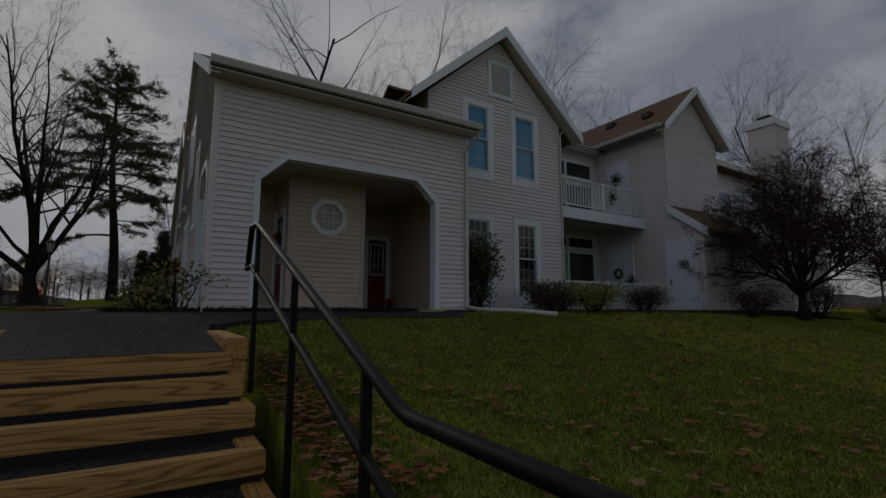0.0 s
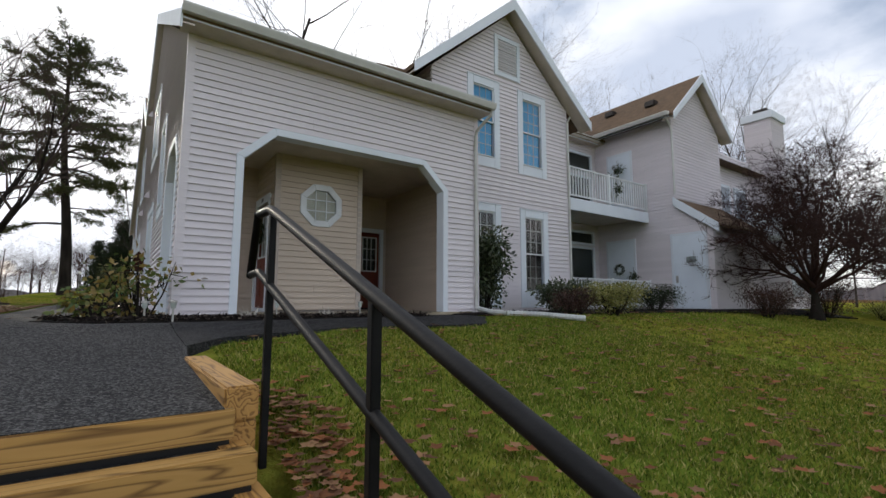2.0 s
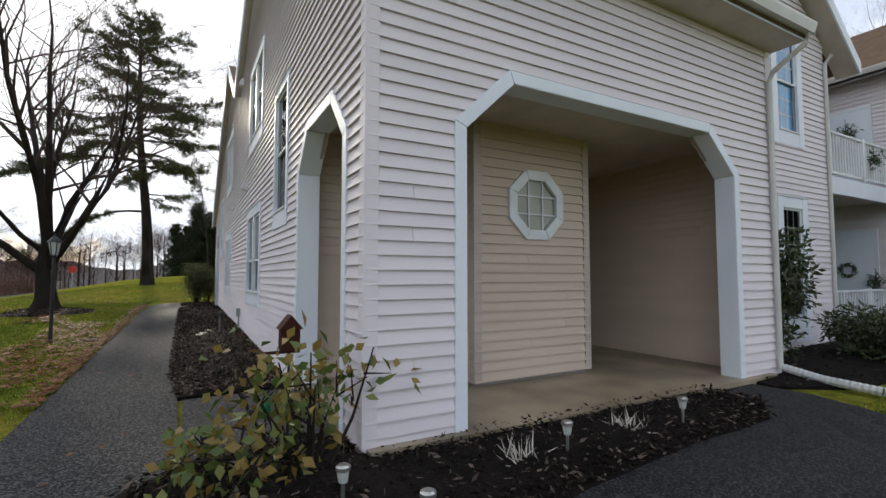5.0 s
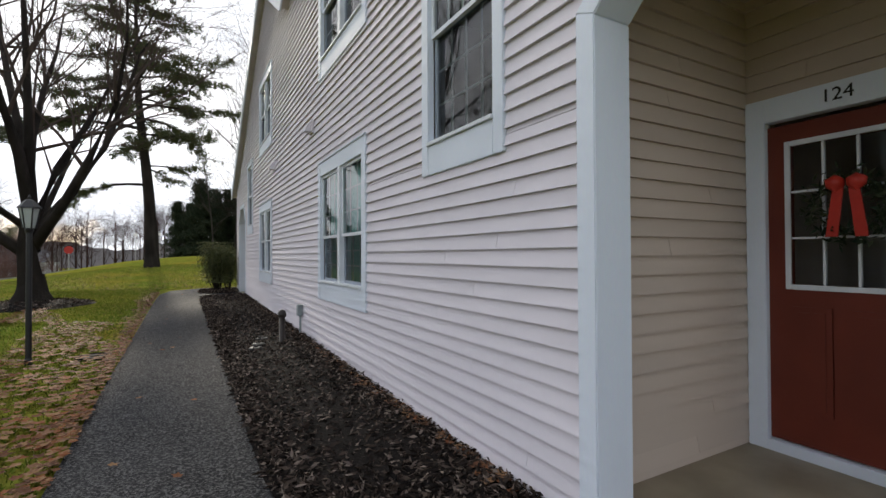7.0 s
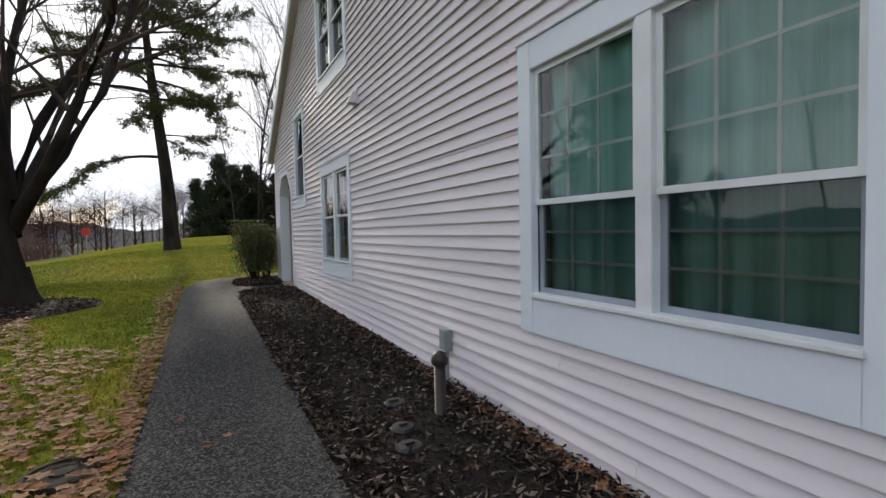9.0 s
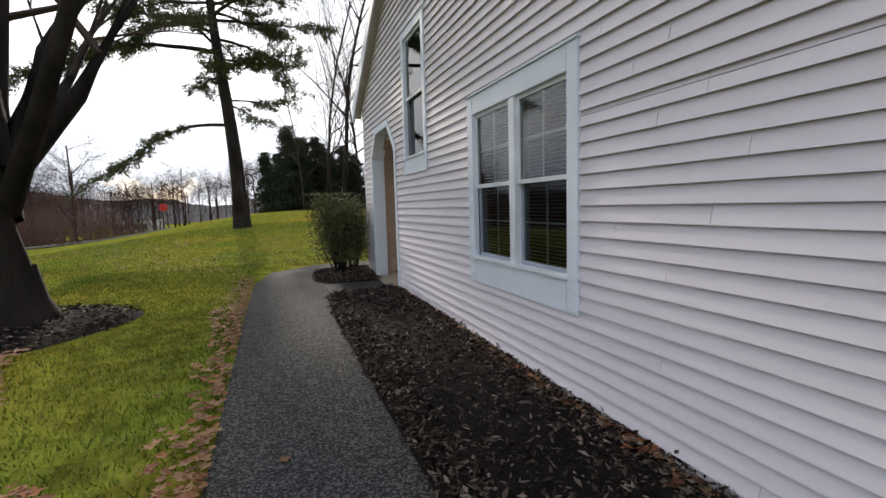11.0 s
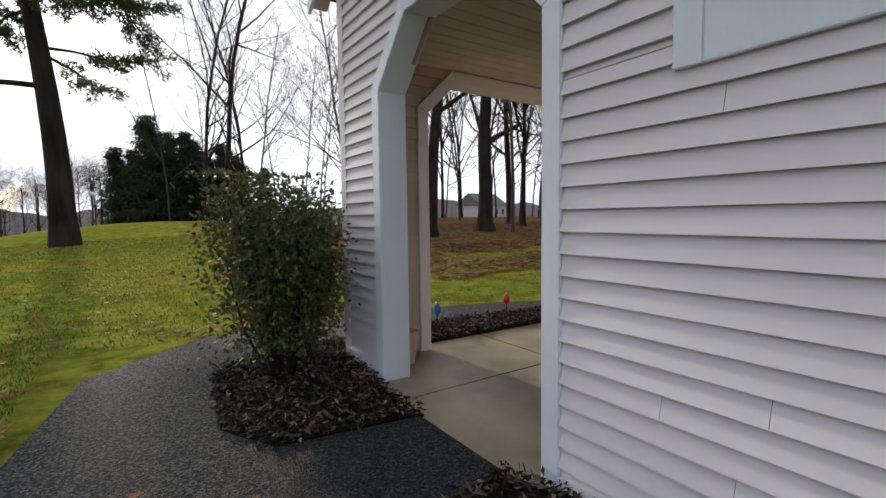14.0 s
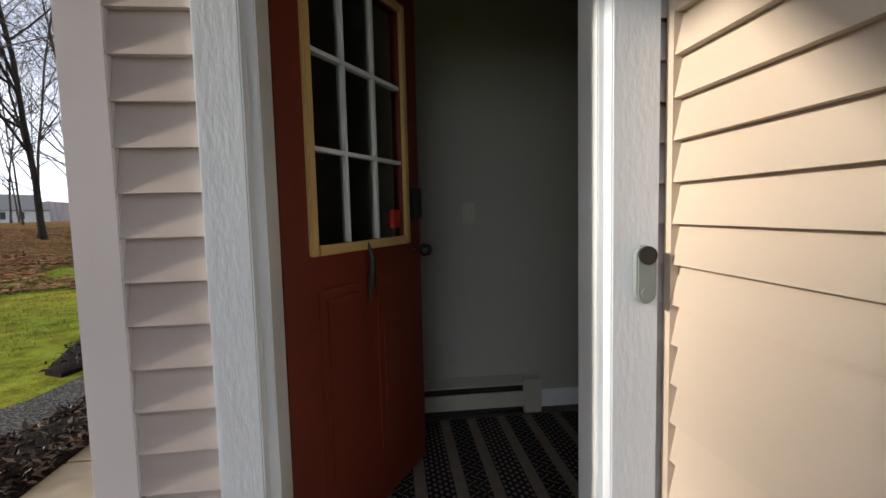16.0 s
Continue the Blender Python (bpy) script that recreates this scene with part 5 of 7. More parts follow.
for z0, z1, nm in ((0.1, 2.35, "window_11"), (3.45, 5.1, "window_12"), (5.25, 6.0, "window_13"), (2.4, 2.95, "window_14")):
    w = thing(nm, (13.6, 12.66, z0), "dark sliding glass door in a white frame" if z0 < 4 else "dark transom window in a white frame", "window", kind="structure")
    for a, b in ((11.9, 12.0), (13.35, 13.45), (14.85, 14.95)):
        Mesh().box(a, b, 12.60, 12.70, z0, z1).make("stile", TRIM, w)
    for c in (z0, z1 - 0.09):
        Mesh().box(12.0, 14.85, 12.605, 12.69, c, c + 0.09).make("rail", TRIM, w)
    sheet([(12.0, 12.655, z0 + 0.09), (14.85, 12.655, z0 + 0.09), (14.85, 12.655, z1 - 0.09), (12.0, 12.655, z1 - 0.09)], Vector((0, -1, 0)), GLASS, w)
    # near-black sheet close behind the glass stands for the unlit room
    Mesh().box(12.0, 14.85, 12.672, 12.677, z0 + 0.09, z1 - 0.09).make("dark_lining", UNLITROOM, w)
    if nm == "window_11":
        Mesh().box(12.0, 13.35, 12.664, 12.668, z0 + 0.09, z1 - 0.09).make("curtain", CURTAIN, w)


def plain_door(name, y0, y1, z0, z1, label, handle=True):
    d = thing(name, (X2 - 0.03, (y0 + y1) / 2, z0), label, "door", kind="structure")
    Mesh().box(X2 - 0.05, X2 - 0.02, y0 + 0.08, y1 - 0.08, z0, z1 - 0.08).make("leaf", WHITEDOOR, d, bevel=0.003)
    for a, b, c, e in ((y0, y0 + 0.08, z0, z1), (y1 - 0.08, y1, z0, z1), (y0 + 0.08, y1 - 0.08, z1 - 0.08, z1)):
        Mesh().box(X2 - 0.06, X2 + 0.0, a, b, c, e).make("casing", TRIM, d, bevel=0.003)
    if handle:
        Mesh().lathe((X2 - 0.08, y1 - 0.17, z0 + 0.95), [(0.002, -0.03), (0.03, -0.02), (0.03, 0.02), (0.002, 0.03)], 8).make("knob", CHROME, d, smooth=True)
        Mesh().box(X2 - 0.056, X2 - 0.05, y1 - 0.21, y1 - 0.13, z0 + 0.85, z0 + 1.08).make("lock_plate", CHROME, d)
    return d


plain_door("door_3", 8.62, 9.80, 0.06, 2.55, "pale blue-white utility door with a steel lock")
plain_door("door_4", 11.1, 12.3, 0.06, 2.55, "white patio door with a wreath on it")
plain_door("door_5", 11.1, 12.15, 3.35, 5.85, "white balcony door with greenery on it")
Mesh().box(X2 - 0.056, X2 - 0.05, 9.0, 9.3, 1.55, 1.75).make("notice_plate", GREYP, tagged(bpy.data.objects["door_3"]))
wreath((X2 - 0.07, 11.75, 1.45), 0.16, "small dark wreath on the patio door", bow=False)


def spray(loc, n, label, group, size=0.4):
    s = thing("hanging_plant", loc, label, "plant", group)
    g = np.random.default_rng(int(loc[1] * 7 + loc[2] * 3))
    base = np.array(loc) + g.normal(0, size * 0.25, (n, 3)) * np.array([0.5, 1, 1])
    leaves("foliage", base, unit(n, g), 0.14, 0.03, LEAF_DARK, s)
    Mesh().tube([(loc[0], loc[1], loc[2] + size * 0.9), (loc[0], loc[1], loc[2])], 0.006, 4).make("hook", BLACK, s)
    return s


spray((15.1, 11.6, 5.15), 160, "trailing greenery hanging on the balcony door", "hanging plants", 0.45)
spray((13.4, 10.5, 4.0), 120, "trailing plant hung on the balcony rail", "hanging plants", 0.35)
spray((15.15, 11.15, 1.15), 140, "trailing plant beside the patio door", "hanging plants", 0.4)


# ---- rear porch ----
for (x0, x1, y0, y1) in ((0.50, 2.20, 25.50, 26.945), (0.50, 2.20, 26.955, 28.14), (2.21, 3.70, 26.955, 28.14), (3.71, 6.1, 26.955, 28.14), (6.11, 9.6, 26.955, 28.14)):
    Mesh().box(x0, x1, y0, y1, -0.2, 0.13).make("floor_slab", CONCRETE, None, "damp buff concrete porch slab", bevel=0.008, kind="structure")
AB = (1.32, 9.00, 0.10, 2.53, 2.93, 0.42)
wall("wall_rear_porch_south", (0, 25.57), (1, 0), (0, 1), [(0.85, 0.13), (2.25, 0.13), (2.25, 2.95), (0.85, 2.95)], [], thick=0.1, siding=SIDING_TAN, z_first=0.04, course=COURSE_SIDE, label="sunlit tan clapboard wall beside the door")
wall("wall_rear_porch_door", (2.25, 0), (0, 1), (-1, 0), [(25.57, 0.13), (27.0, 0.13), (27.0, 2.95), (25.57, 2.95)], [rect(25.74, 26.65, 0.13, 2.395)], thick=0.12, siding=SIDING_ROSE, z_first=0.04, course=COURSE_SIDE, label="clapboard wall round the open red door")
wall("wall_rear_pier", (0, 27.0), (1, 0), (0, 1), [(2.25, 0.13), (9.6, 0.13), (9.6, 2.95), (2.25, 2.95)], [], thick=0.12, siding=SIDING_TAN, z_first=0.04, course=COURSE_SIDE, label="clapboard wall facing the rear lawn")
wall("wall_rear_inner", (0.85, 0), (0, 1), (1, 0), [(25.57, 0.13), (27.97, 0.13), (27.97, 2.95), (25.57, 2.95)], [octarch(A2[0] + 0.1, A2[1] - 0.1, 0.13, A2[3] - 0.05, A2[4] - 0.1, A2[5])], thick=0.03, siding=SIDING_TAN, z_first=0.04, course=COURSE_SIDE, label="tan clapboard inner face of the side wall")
wall("wall_north", (0, 28.12), (1, 0), (0, 1), [(0.65, 0.0), (9.6, 0.0), (9.6, 3.72), (0.65, 3.72)], [octarch(*AB)], thick=0.12, limit=60, course=COURSE_SIDE, label="rear porch wall with a wide chamfered opening")
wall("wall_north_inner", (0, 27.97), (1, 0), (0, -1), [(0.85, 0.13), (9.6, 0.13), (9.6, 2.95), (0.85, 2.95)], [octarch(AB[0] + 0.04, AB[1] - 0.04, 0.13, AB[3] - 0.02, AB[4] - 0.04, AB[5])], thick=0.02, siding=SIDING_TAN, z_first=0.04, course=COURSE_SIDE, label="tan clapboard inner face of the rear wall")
tr_r = thing("arch_trim_rear", (3.4, 28.1, 0.12), "pale boards round the wide rear opening", "arch trim", kind="structure")
oq = [(1.32, 0.13), (1.32, 2.53), (1.74, 2.93), (8.58, 2.93), (9.00, 2.53), (9.00, 0.13)]
iq = [(1.44, 0.13), (1.44, 2.48), (1.79, 2.81), (8.53, 2.81), (8.88, 2.48), (8.88, 0.13)]
for i in range(5):
    q = [oq[i], oq[i + 1], iq[i + 1], iq[i]]
    Mesh().prism([(u, 27.925, z) for u, z in q], [(u, 28.16, z) for u, z in q]).make("trim_board", SIDING, tr_r, bevel=0.005)
cp = Mesh()
for k in range(16):
    y = 25.6 + k * 0.15
    cp.box(0.86, 9.6, y, y + 0.144, 2.945, 2.96)
cp.box(0.8, 9.7, 25.5, 28.05, 2.962, 2.99)
cp.make("ceiling_porch_rear", SOFFIT, None, "pale boarded porch ceiling", kind="structure")
pc = thing("trim_rear_pier", (2.25, 27.0, 0.13), "pale corner board of the pier", "corner board", kind="structure")
Mesh().box(2.222, 2.25, 26.925, 27.03, 0.15, 2.94).make("board", SIDING, pc, bevel=0.003)
Mesh().box(2.25, 2.34, 27.0, 27.03, 0.15, 2.94).make("board", SIDING, pc, bevel=0.003)
ic = thing("trim_inside_corner", (2.22, 25.6, 0.13), "slim inside corner strip of the siding", "corner board", kind="structure")
Mesh().box(2.185, 2.215, 25.57, 25.60, 0.13, 2.94).make("strip", SIDING_TAN, ic)

dc3 = thing("door_casing_3", (2.24, 26.2, 0.13), "white painted casing with brushed wood grain", "door casing", kind="structure")
for a, b, c, e in ((26.63, 26.735, 0.13, 2.60), (25.62, 25.748, 0.13, 2.60), (25.748, 26.63, 2.39, 2.60), (25.748, 26.63, 0.13, 0.30)):
    Mesh().box(2.205, 2.262, a, b, c, e).make("board", TRIM, dc3, bevel=0.004)
for a, b in ((26.605, 26.65), (25.742, 25.765)):
    Mesh().box(2.25, 2.38, a, b, 0.30, 2.39).make("jamb", VINYL, dc3, bevel=0.003)
Mesh().box(2.25, 2.38, 25.765, 26.625, 2.365, 2.39).make("head", VINYL, dc3)
Mesh().box(2.20, 2.40, 25.72, 26.66, 0.30, 0.335).make("threshold", GREYP, dc3, "grey metal threshold", bevel=0.006)
words("house_number", "123", 0.13, facing((2.203, 26.2, 2.495), (0, -1, 0), (0, 0, 1)), INK, dc3)

dr3, d3, b3 = panel_door("door_6", (2.375, 0), (0, 1), (-1, 0), 25.765, 0.345, 0.835, 2.01, "open red panelled door with nine yellow-framed panes", REDDOOR, turn=60.0, hinge_at_end=True)
Mesh().tube([d3(0.06, 0.93, 0.0), d3(0.06, 0.93, 0.03), d3(0.06, 0.93, 0.045), d3(0.06, 0.93, 0.075)], [0.012, 0.012, 0.03, 0.022], 10).make("knob", BLACK, dr3, "black door knob", smooth=True)
b3("keypad_lock", 0.03, 0.09, 1.06, 1.19, 0.03, 0.0, BLACK, dr3, "black keypad lock", 0.006)
Mesh().tube([d3(0.43, 0.99, 0.01), d3(0.43, 0.93, 0.03), d3(0.43, 0.84, 0.02), d3(0.43, 0.78, 0.01)], [0.004, 0.011, 0.013, 0.004], 6).make("knocker", BROWNMETAL, dr3, "tarnished brass knocker")
b3("sticker", 0.17, 0.22, 1.03, 1.10, 0.0, -0.017, RED, dr3, "small red sticker on the glass")
for z in (0.22, 0.98, 1.72):
    Mesh().tube([d3(0.866, z, -0.005), d3(0.866, z + 0.1, -0.005)], 0.009, 8).make("hinge", BRASS, dr3, "worn brass hinge")

bell = thing("doorbell", (2.2, 25.67, 1.14), "grey video doorbell with a black lens", "doorbell")
pill = [(25.665 + 0.027 * math.cos(a), 1.308 + 0.027 * math.sin(a)) for a in [math.pi * k / 10 for k in range(11)]] + [(25.665 + 0.027 * math.cos(a), 1.212 + 0.027 * math.sin(a)) for a in [math.pi + math.pi * k / 10 for k in range(11)]]
Mesh().prism([(2.180, y, z) for y, z in pill], [(2.206, y, z) for y, z in pill]).make("body", GREYP, bell, bevel=0.004)
Mesh().prism([(2.174, 25.665 + 0.024 * math.cos(2 * math.pi * k / 16), 1.310 + 0.024 * math.sin(2 * math.pi * k / 16)) for k in range(16)], [(2.182, 25.665 + 0.024 * math.cos(2 * math.pi * k / 16), 1.310 + 0.024 * math.sin(2 * math.pi * k / 16)) for k in range(16)]).make("lens_disc", BLACK, bell)
Mesh().prism([(2.176, 25.665 + 0.016 * math.cos(2 * math.pi * k / 16), 1.214 + 0.016 * math.sin(2 * math.pi * k / 16)) for k in range(16)], [(2.181, 25.665 + 0.016 * math.cos(2 * math.pi * k / 16), 1.214 + 0.016 * math.sin(2 * math.pi * k / 16)) for k in range(16)]).make("button", GREYP, bell)

lan = thing("porch_lantern", (2.0, 26.70, 2.95), "black hanging porch lantern", "lantern")
Mesh().tube([(2.0, 26.70, 2.945), (2.0, 26.70, 2.90)], 0.012, 6).make("stem", BLACK, lan)
Mesh().lathe((2.0, 26.70, 2.62), [(0.02, 0.31), (0.10, 0.25), (0.09, 0.24)], 6).make("cap", BLACK, lan)
Mesh().lathe((2.0, 26.70, 2.62), [(0.055, 0.02), (0.08, 0.24)], 6).make("glass_body", LAMPGLASS, lan)
Mesh().lathe((2.0, 26.70, 2.62), [(0.01, -0.03), (0.06, 0.0), (0.06, 0.02)], 6).make("base", BLACK, lan)
for k in range(6):
    a = 2 * math.pi * k / 6
    Mesh().tube([(2.0 + 0.058 * math.cos(a), 26.70 + 0.058 * math.sin(a), 2.64), (2.0 + 0.083 * math.cos(a), 26.70 + 0.083 * math.sin(a), 2.86)], 0.006, 4).make("bar", BLACK, lan)

# the hall behind the door
Mesh().box(3.62, 3.70, 24.6, 26.87, 0.25, 2.75).make("wall_hall_back", PLASTER, None, "plain grey-green plaster wall", kind="structure")
Mesh().box(2.37, 3.62, 26.80, 26.87, 0.25, 2.75).make("wall_hall_left", PLASTER, None, "plain grey-green plaster wall", kind="structure")
Mesh().box(2.37, 3.62, 24.7, 24.78, 0.25, 2.75).make("wall_hall_right", PLASTER, None, "plain grey-green plaster wall", kind="structure")
Mesh().box(2.372, 2.40, 24.78, 25.73, 0.3, 2.75).make("wall_hall_front", PLASTER, None, "plain grey-green plaster wall", kind="structure")
Mesh().box(2.372, 2.40, 26.66, 26.80, 0.3, 2.75).make("wall_hall_front_left", PLASTER, None, "plain grey-green plaster wall", kind="structure")
Mesh().box(2.30, 3.70, 24.7, 26.87, 2.75, 2.8).make("ceiling_hall", PLASTER, None, "plain pale ceiling", kind="structure")
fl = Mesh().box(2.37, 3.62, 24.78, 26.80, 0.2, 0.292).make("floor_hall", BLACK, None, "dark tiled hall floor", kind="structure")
for i in range(4):
    for j in range(6):
        x, y = 2.40 + i * 0.305, 24.80 + j * 0.305
        Mesh().box(x, x + 0.30, y, y + 0.30, 0.28, 0.30).make("floor_tile", TILE, fl)
ht = thing("baseboard_heater", (3.58, 26.1, 0.30), "cream enamelled baseboard heater with a black-filled shadow gap", "heater")
Mesh().box(3.60, 3.62, 25.52, 26.79, 0.30, 0.49).make("back_plate", CREAM, ht)
Mesh().hexa([(3.545, 25.56, 0.335), (3.545, 26.79, 0.335), (3.555, 26.79, 0.335), (3.555, 25.56, 0.335)], [(3.535, 25.56, 0.425), (3.535, 26.79, 0.425), (3.55, 26.79, 0.425), (3.55, 25.56, 0.425)]).make("front_cover", CREAM, ht, bevel=0.003)
# black block fills the slot to stand for the shade among the fins
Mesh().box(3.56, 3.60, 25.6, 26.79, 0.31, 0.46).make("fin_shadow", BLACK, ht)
Mesh().hexa([(3.54, 25.52, 0.46), (3.54, 26.79, 0.46), (3.62, 26.79, 0.475), (3.62, 25.52, 0.475)], [(3.54, 25.52, 0.47), (3.54, 26.79, 0.47), (3.62, 26.79, 0.495), (3.62, 25.52, 0.495)]).make("top_cover", CREAM, ht)
Mesh().box(3.53, 3.62, 25.50, 25.60, 0.30, 0.49).make("end_cap", CREAM, ht, bevel=0.006)
Mesh().box(3.60, 3.618, 24.79, 25.50, 0.30, 0.40).make("baseboard", VINYL, None, "white painted baseboard", bevel=0.003, kind="structure")
sw = thing("light_switch", (3.61, 25.88, 1.42), "cream light switch plate on the wall", "light switch")
Mesh().box(3.612, 3.622, 25.845, 25.915, 1.365, 1.48).make("plate", CREAM, sw, bevel=0.002)
Mesh().box(3.602, 3.614, 25.872, 25.888, 1.41, 1.435).make("toggle", CREAM, sw, bevel=0.002)
rug = thing("rug", (3.0, 26.0, 0.30), "striped charcoal and pale woven rug on dark tiles", "rug")
y, k = 25.15, 0
while y < 26.75:
    w = (0.115, 0.05, 0.095, 0.05)[k % 4]
    dark = k % 4 in (0, 2)
    Mesh().box(2.50, 3.50, y, y + w - 0.001, 0.301, 0.308).make("stripe", RUG_DARK if dark else RUG_PALE, rug)
    if dark:
        lat = Mesh()
        n_ = 5 if k % 4 == 0 else 4
        sx = w / n_
        for i in range(int(1.0 / (sx * 1.6))):
            for j in range(n_):
                cx, cy = 2.51 + (i + 0.5 + 0.5 * (j % 2)) * sx * 1.6, y + (j + 0.5) * sx
                if k % 4 == 0:
                    lat.prism([(cx - sx * 0.62, cy, 0.3085), (cx - sx * 0.1, cy - sx * 0.4, 0.3085), (cx + sx * 0.42, cy, 0.3085), (cx - sx * 0.1, cy + sx * 0.4, 0.3085)], [(cx - sx * 0.5, cy, 0.3095), (cx - sx * 0.1, cy - sx * 0.28, 0.3095), (cx + sx * 0.3, cy, 0.3095), (cx - sx * 0.1, cy + sx * 0.28, 0.3095)])
                else:
                    s = 1 if (i + j) % 2 else -1
                    lat.hexa([(cx - sx * 0.5, cy - s * sx * 0.4, 0.3085), (cx - sx * 0.2, cy - s * sx * 0.4, 0.3085), (cx + sx * 0.5, cy + s * sx * 0.4, 0.3085), (cx + sx * 0.2, cy + s * sx * 0.4, 0.3085)], [(cx - sx * 0.5, cy - s * sx * 0.4, 0.3095), (cx - sx * 0.2, cy - s * sx * 0.4, 0.3095), (cx + sx * 0.5, cy + s * sx * 0.4, 0.3095), (cx + sx * 0.2, cy + s * sx * 0.4, 0.3095)])
        if lat.v:
            lat.make("weave", RUG_PALE, rug)
    y += w
    k += 1

# doormat with pineapples
dm = thing("doormat", (1.97, 26.12, 0.13), "blue coir doormat with orange pineapples and a word", "doormat")
Mesh().box(1.74, 2.18, 25.72, 26.50, 0.131, 0.146).make("mat", MATBLUE, dm, bevel=0.004)
for px, py, rx, ry in ((1.80, 26.36, 0.075, 0.085), (1.83, 26.02, 0.08, 0.10), (2.10, 26.20, 0.07, 0.095), (2.12, 25.88, 0.065, 0.09), (1.80, 25.82, 0.07, 0.10), (2.12, 26.42, 0.05, 0.06)):
    Mesh().prism([(px + rx * math.cos(2 * math.pi * i / 20), py + ry * math.sin(2 * math.pi * i / 20), 0.1465) for i in range(20)], [(px + rx * math.cos(2 * math.pi * i / 20), py + ry * math.sin(2 * math.pi * i / 20), 0.1485) for i in range(20)]).make("pineapple", MATORANGE, dm)
    g = np.random.default_rng(int(px * 100 + py * 10))
    a = g.uniform(-1.1, 1.1, 26)
    q = np.stack([np.full(26, px), np.full(26, py - ry), np.full(26, 0.148)], 1)
    way = np.stack([np.sin(a), -np.cos(a), np.full(26, 0.02)], 1)
    tuft = Mesh()
    for b_, w_ in zip(q, way):
        e_ = b_ + w_ * 0.085
        n_ = np.array([-w_[1], w_[0], 0]) * 0.006
        tuft.add([b_ - n_, b_ + n_, e_], [(0, 1, 2)])
    tuft.make("crown_leaves", MATGREEN, dm)
words("lettering", "hello", 0.22, facing((1.94, 26.1, 0.150), (0, -1, 0), (1, 0, 0)), INK, dm, "black lettering", 0.001)

pot = thing("planter_pot", (1.02, 27.72, 0.13), "small pale pot in the porch corner", "pot")
Mesh().lathe((1.02, 27.72, 0.13), [(0.09, 0.0), (0.12, 0.26), (0.13, 0.30), (0.115, 0.30), (0.10, 0.24)], 14).make("pot", SIDING_TAN, pot, smooth=False)

# ---- steps and handrail ----
FRONTS = [(4.14, -0.288), (3.95, -0.462), (3.69, -0.642), (3.30, -0.849), (2.91, -1.04), (2.55, -1.225)]
st = thing("steps", (-0.3, 3.4, -1.3), "outdoor steps of new orange pine timbers with asphalt treads", "steps")
for k, (y, z) in enumerate(FRONTS):
    xr = (0.47, 0.54, 0.585, 0.59, 0.595, 0.60)[k]
    depth = 0.145
    Mesh().box(-1.45, xr, y, y + depth, z - 0.15, z).make("timber", TIMBER, st, bevel=0.009)
    # plain black block, set back below the timber's front
    Mesh().box(-1.45, xr - 0.02, y + 0.02, y + depth, z - 0.5, z - 0.152).make("black_under_block", BLACK, st)
    if k:
        y_up = FRONTS[k - 1][0]
        Mesh().box(-1.42, xr - 0.16, y + depth, y_up + 0.02, z - 0.2, z - 0.012).make("tread", ASPHALT_NEW, st, "black asphalt tread")
        Mesh().box(xr - 0.15, xr, y + depth + 0.002, y_up + 0.16, z - 0.15, z - 0.002).make("return_timber", TIMBER_Y, st, bevel=0.009)
Mesh().box(-1.5, 0.40, 4.28, 4.4, -0.9, -0.31).make("fill", ASPHALT, st)
cb = thing("kerb_timber", (0.53, 5.0, -0.35), "orange pine kerb timber along the landing", "kerb", "landing kerbs")
Mesh().box(0.42, 0.592, 4.18, 5.84, -0.36, -0.185).make("timber", TIMBER_Y, cb, bevel=0.012)
Mesh().box(0.425, 0.588, 4.2, 5.8, -0.62, -0.362).make("lower_timber", TIMBER_Y, cb, bevel=0.01)
cb2 = thing("kerb_timber", (-1.33, 5.2, -0.35), "orange pine kerb timber along the landing", "kerb", "landing kerbs")
Mesh().box(-1.44, -1.27, 4.2, 6.2, -0.5, -0.16).make("timber", TIMBER_Y, cb2, bevel=0.012)

hr = thing("handrail", (0.635, 3.0, -1.2), "black painted steel pipe handrail on square posts", "handrail")
RX = 0.635
up_rail = [(RX, 4.56, 0.790), (RX, 4.50, 0.789), (RX, 4.29, 0.782), (RX, 4.23, 0.765), (RX, 1.52, -0.288), (RX, 1.43, -0.309), (RX, 0.2, -0.315), (RX, -0.6, -0.33)]
lo_rail = [(RX, 4.70, 0.420), (RX, 4.64, 0.424), (RX, 4.49, 0.428), (RX, 4.43, 0.410), (RX, 1.60, -0.594), (RX, 1.50, -0.615), (RX, -0.6, -0.66)]
Mesh().tube(up_rail, 0.027, 12).make("upper_rail", STEEL, hr, smooth=True)
Mesh().tube(lo_rail, 0.024, 12).make("lower_rail", STEEL, hr, smooth=True)
Mesh().tube([(RX, 4.55, 0.80), (RX, 4.695, 0.41)], 0.025, 12).make("end_bar", STEEL, hr, smooth=True)
for y, zt in ((4.23, 0.765), (2.955, 0.27), (1.80, -0.18), (0.5, -0.31), (-0.4, -0.32)):
    Mesh().box(RX - 0.019, RX + 0.019, y - 0.019, y + 0.019, ground_z(RX, y) - 0.5, zt).make("post", STEEL, hr, bevel=0.003)

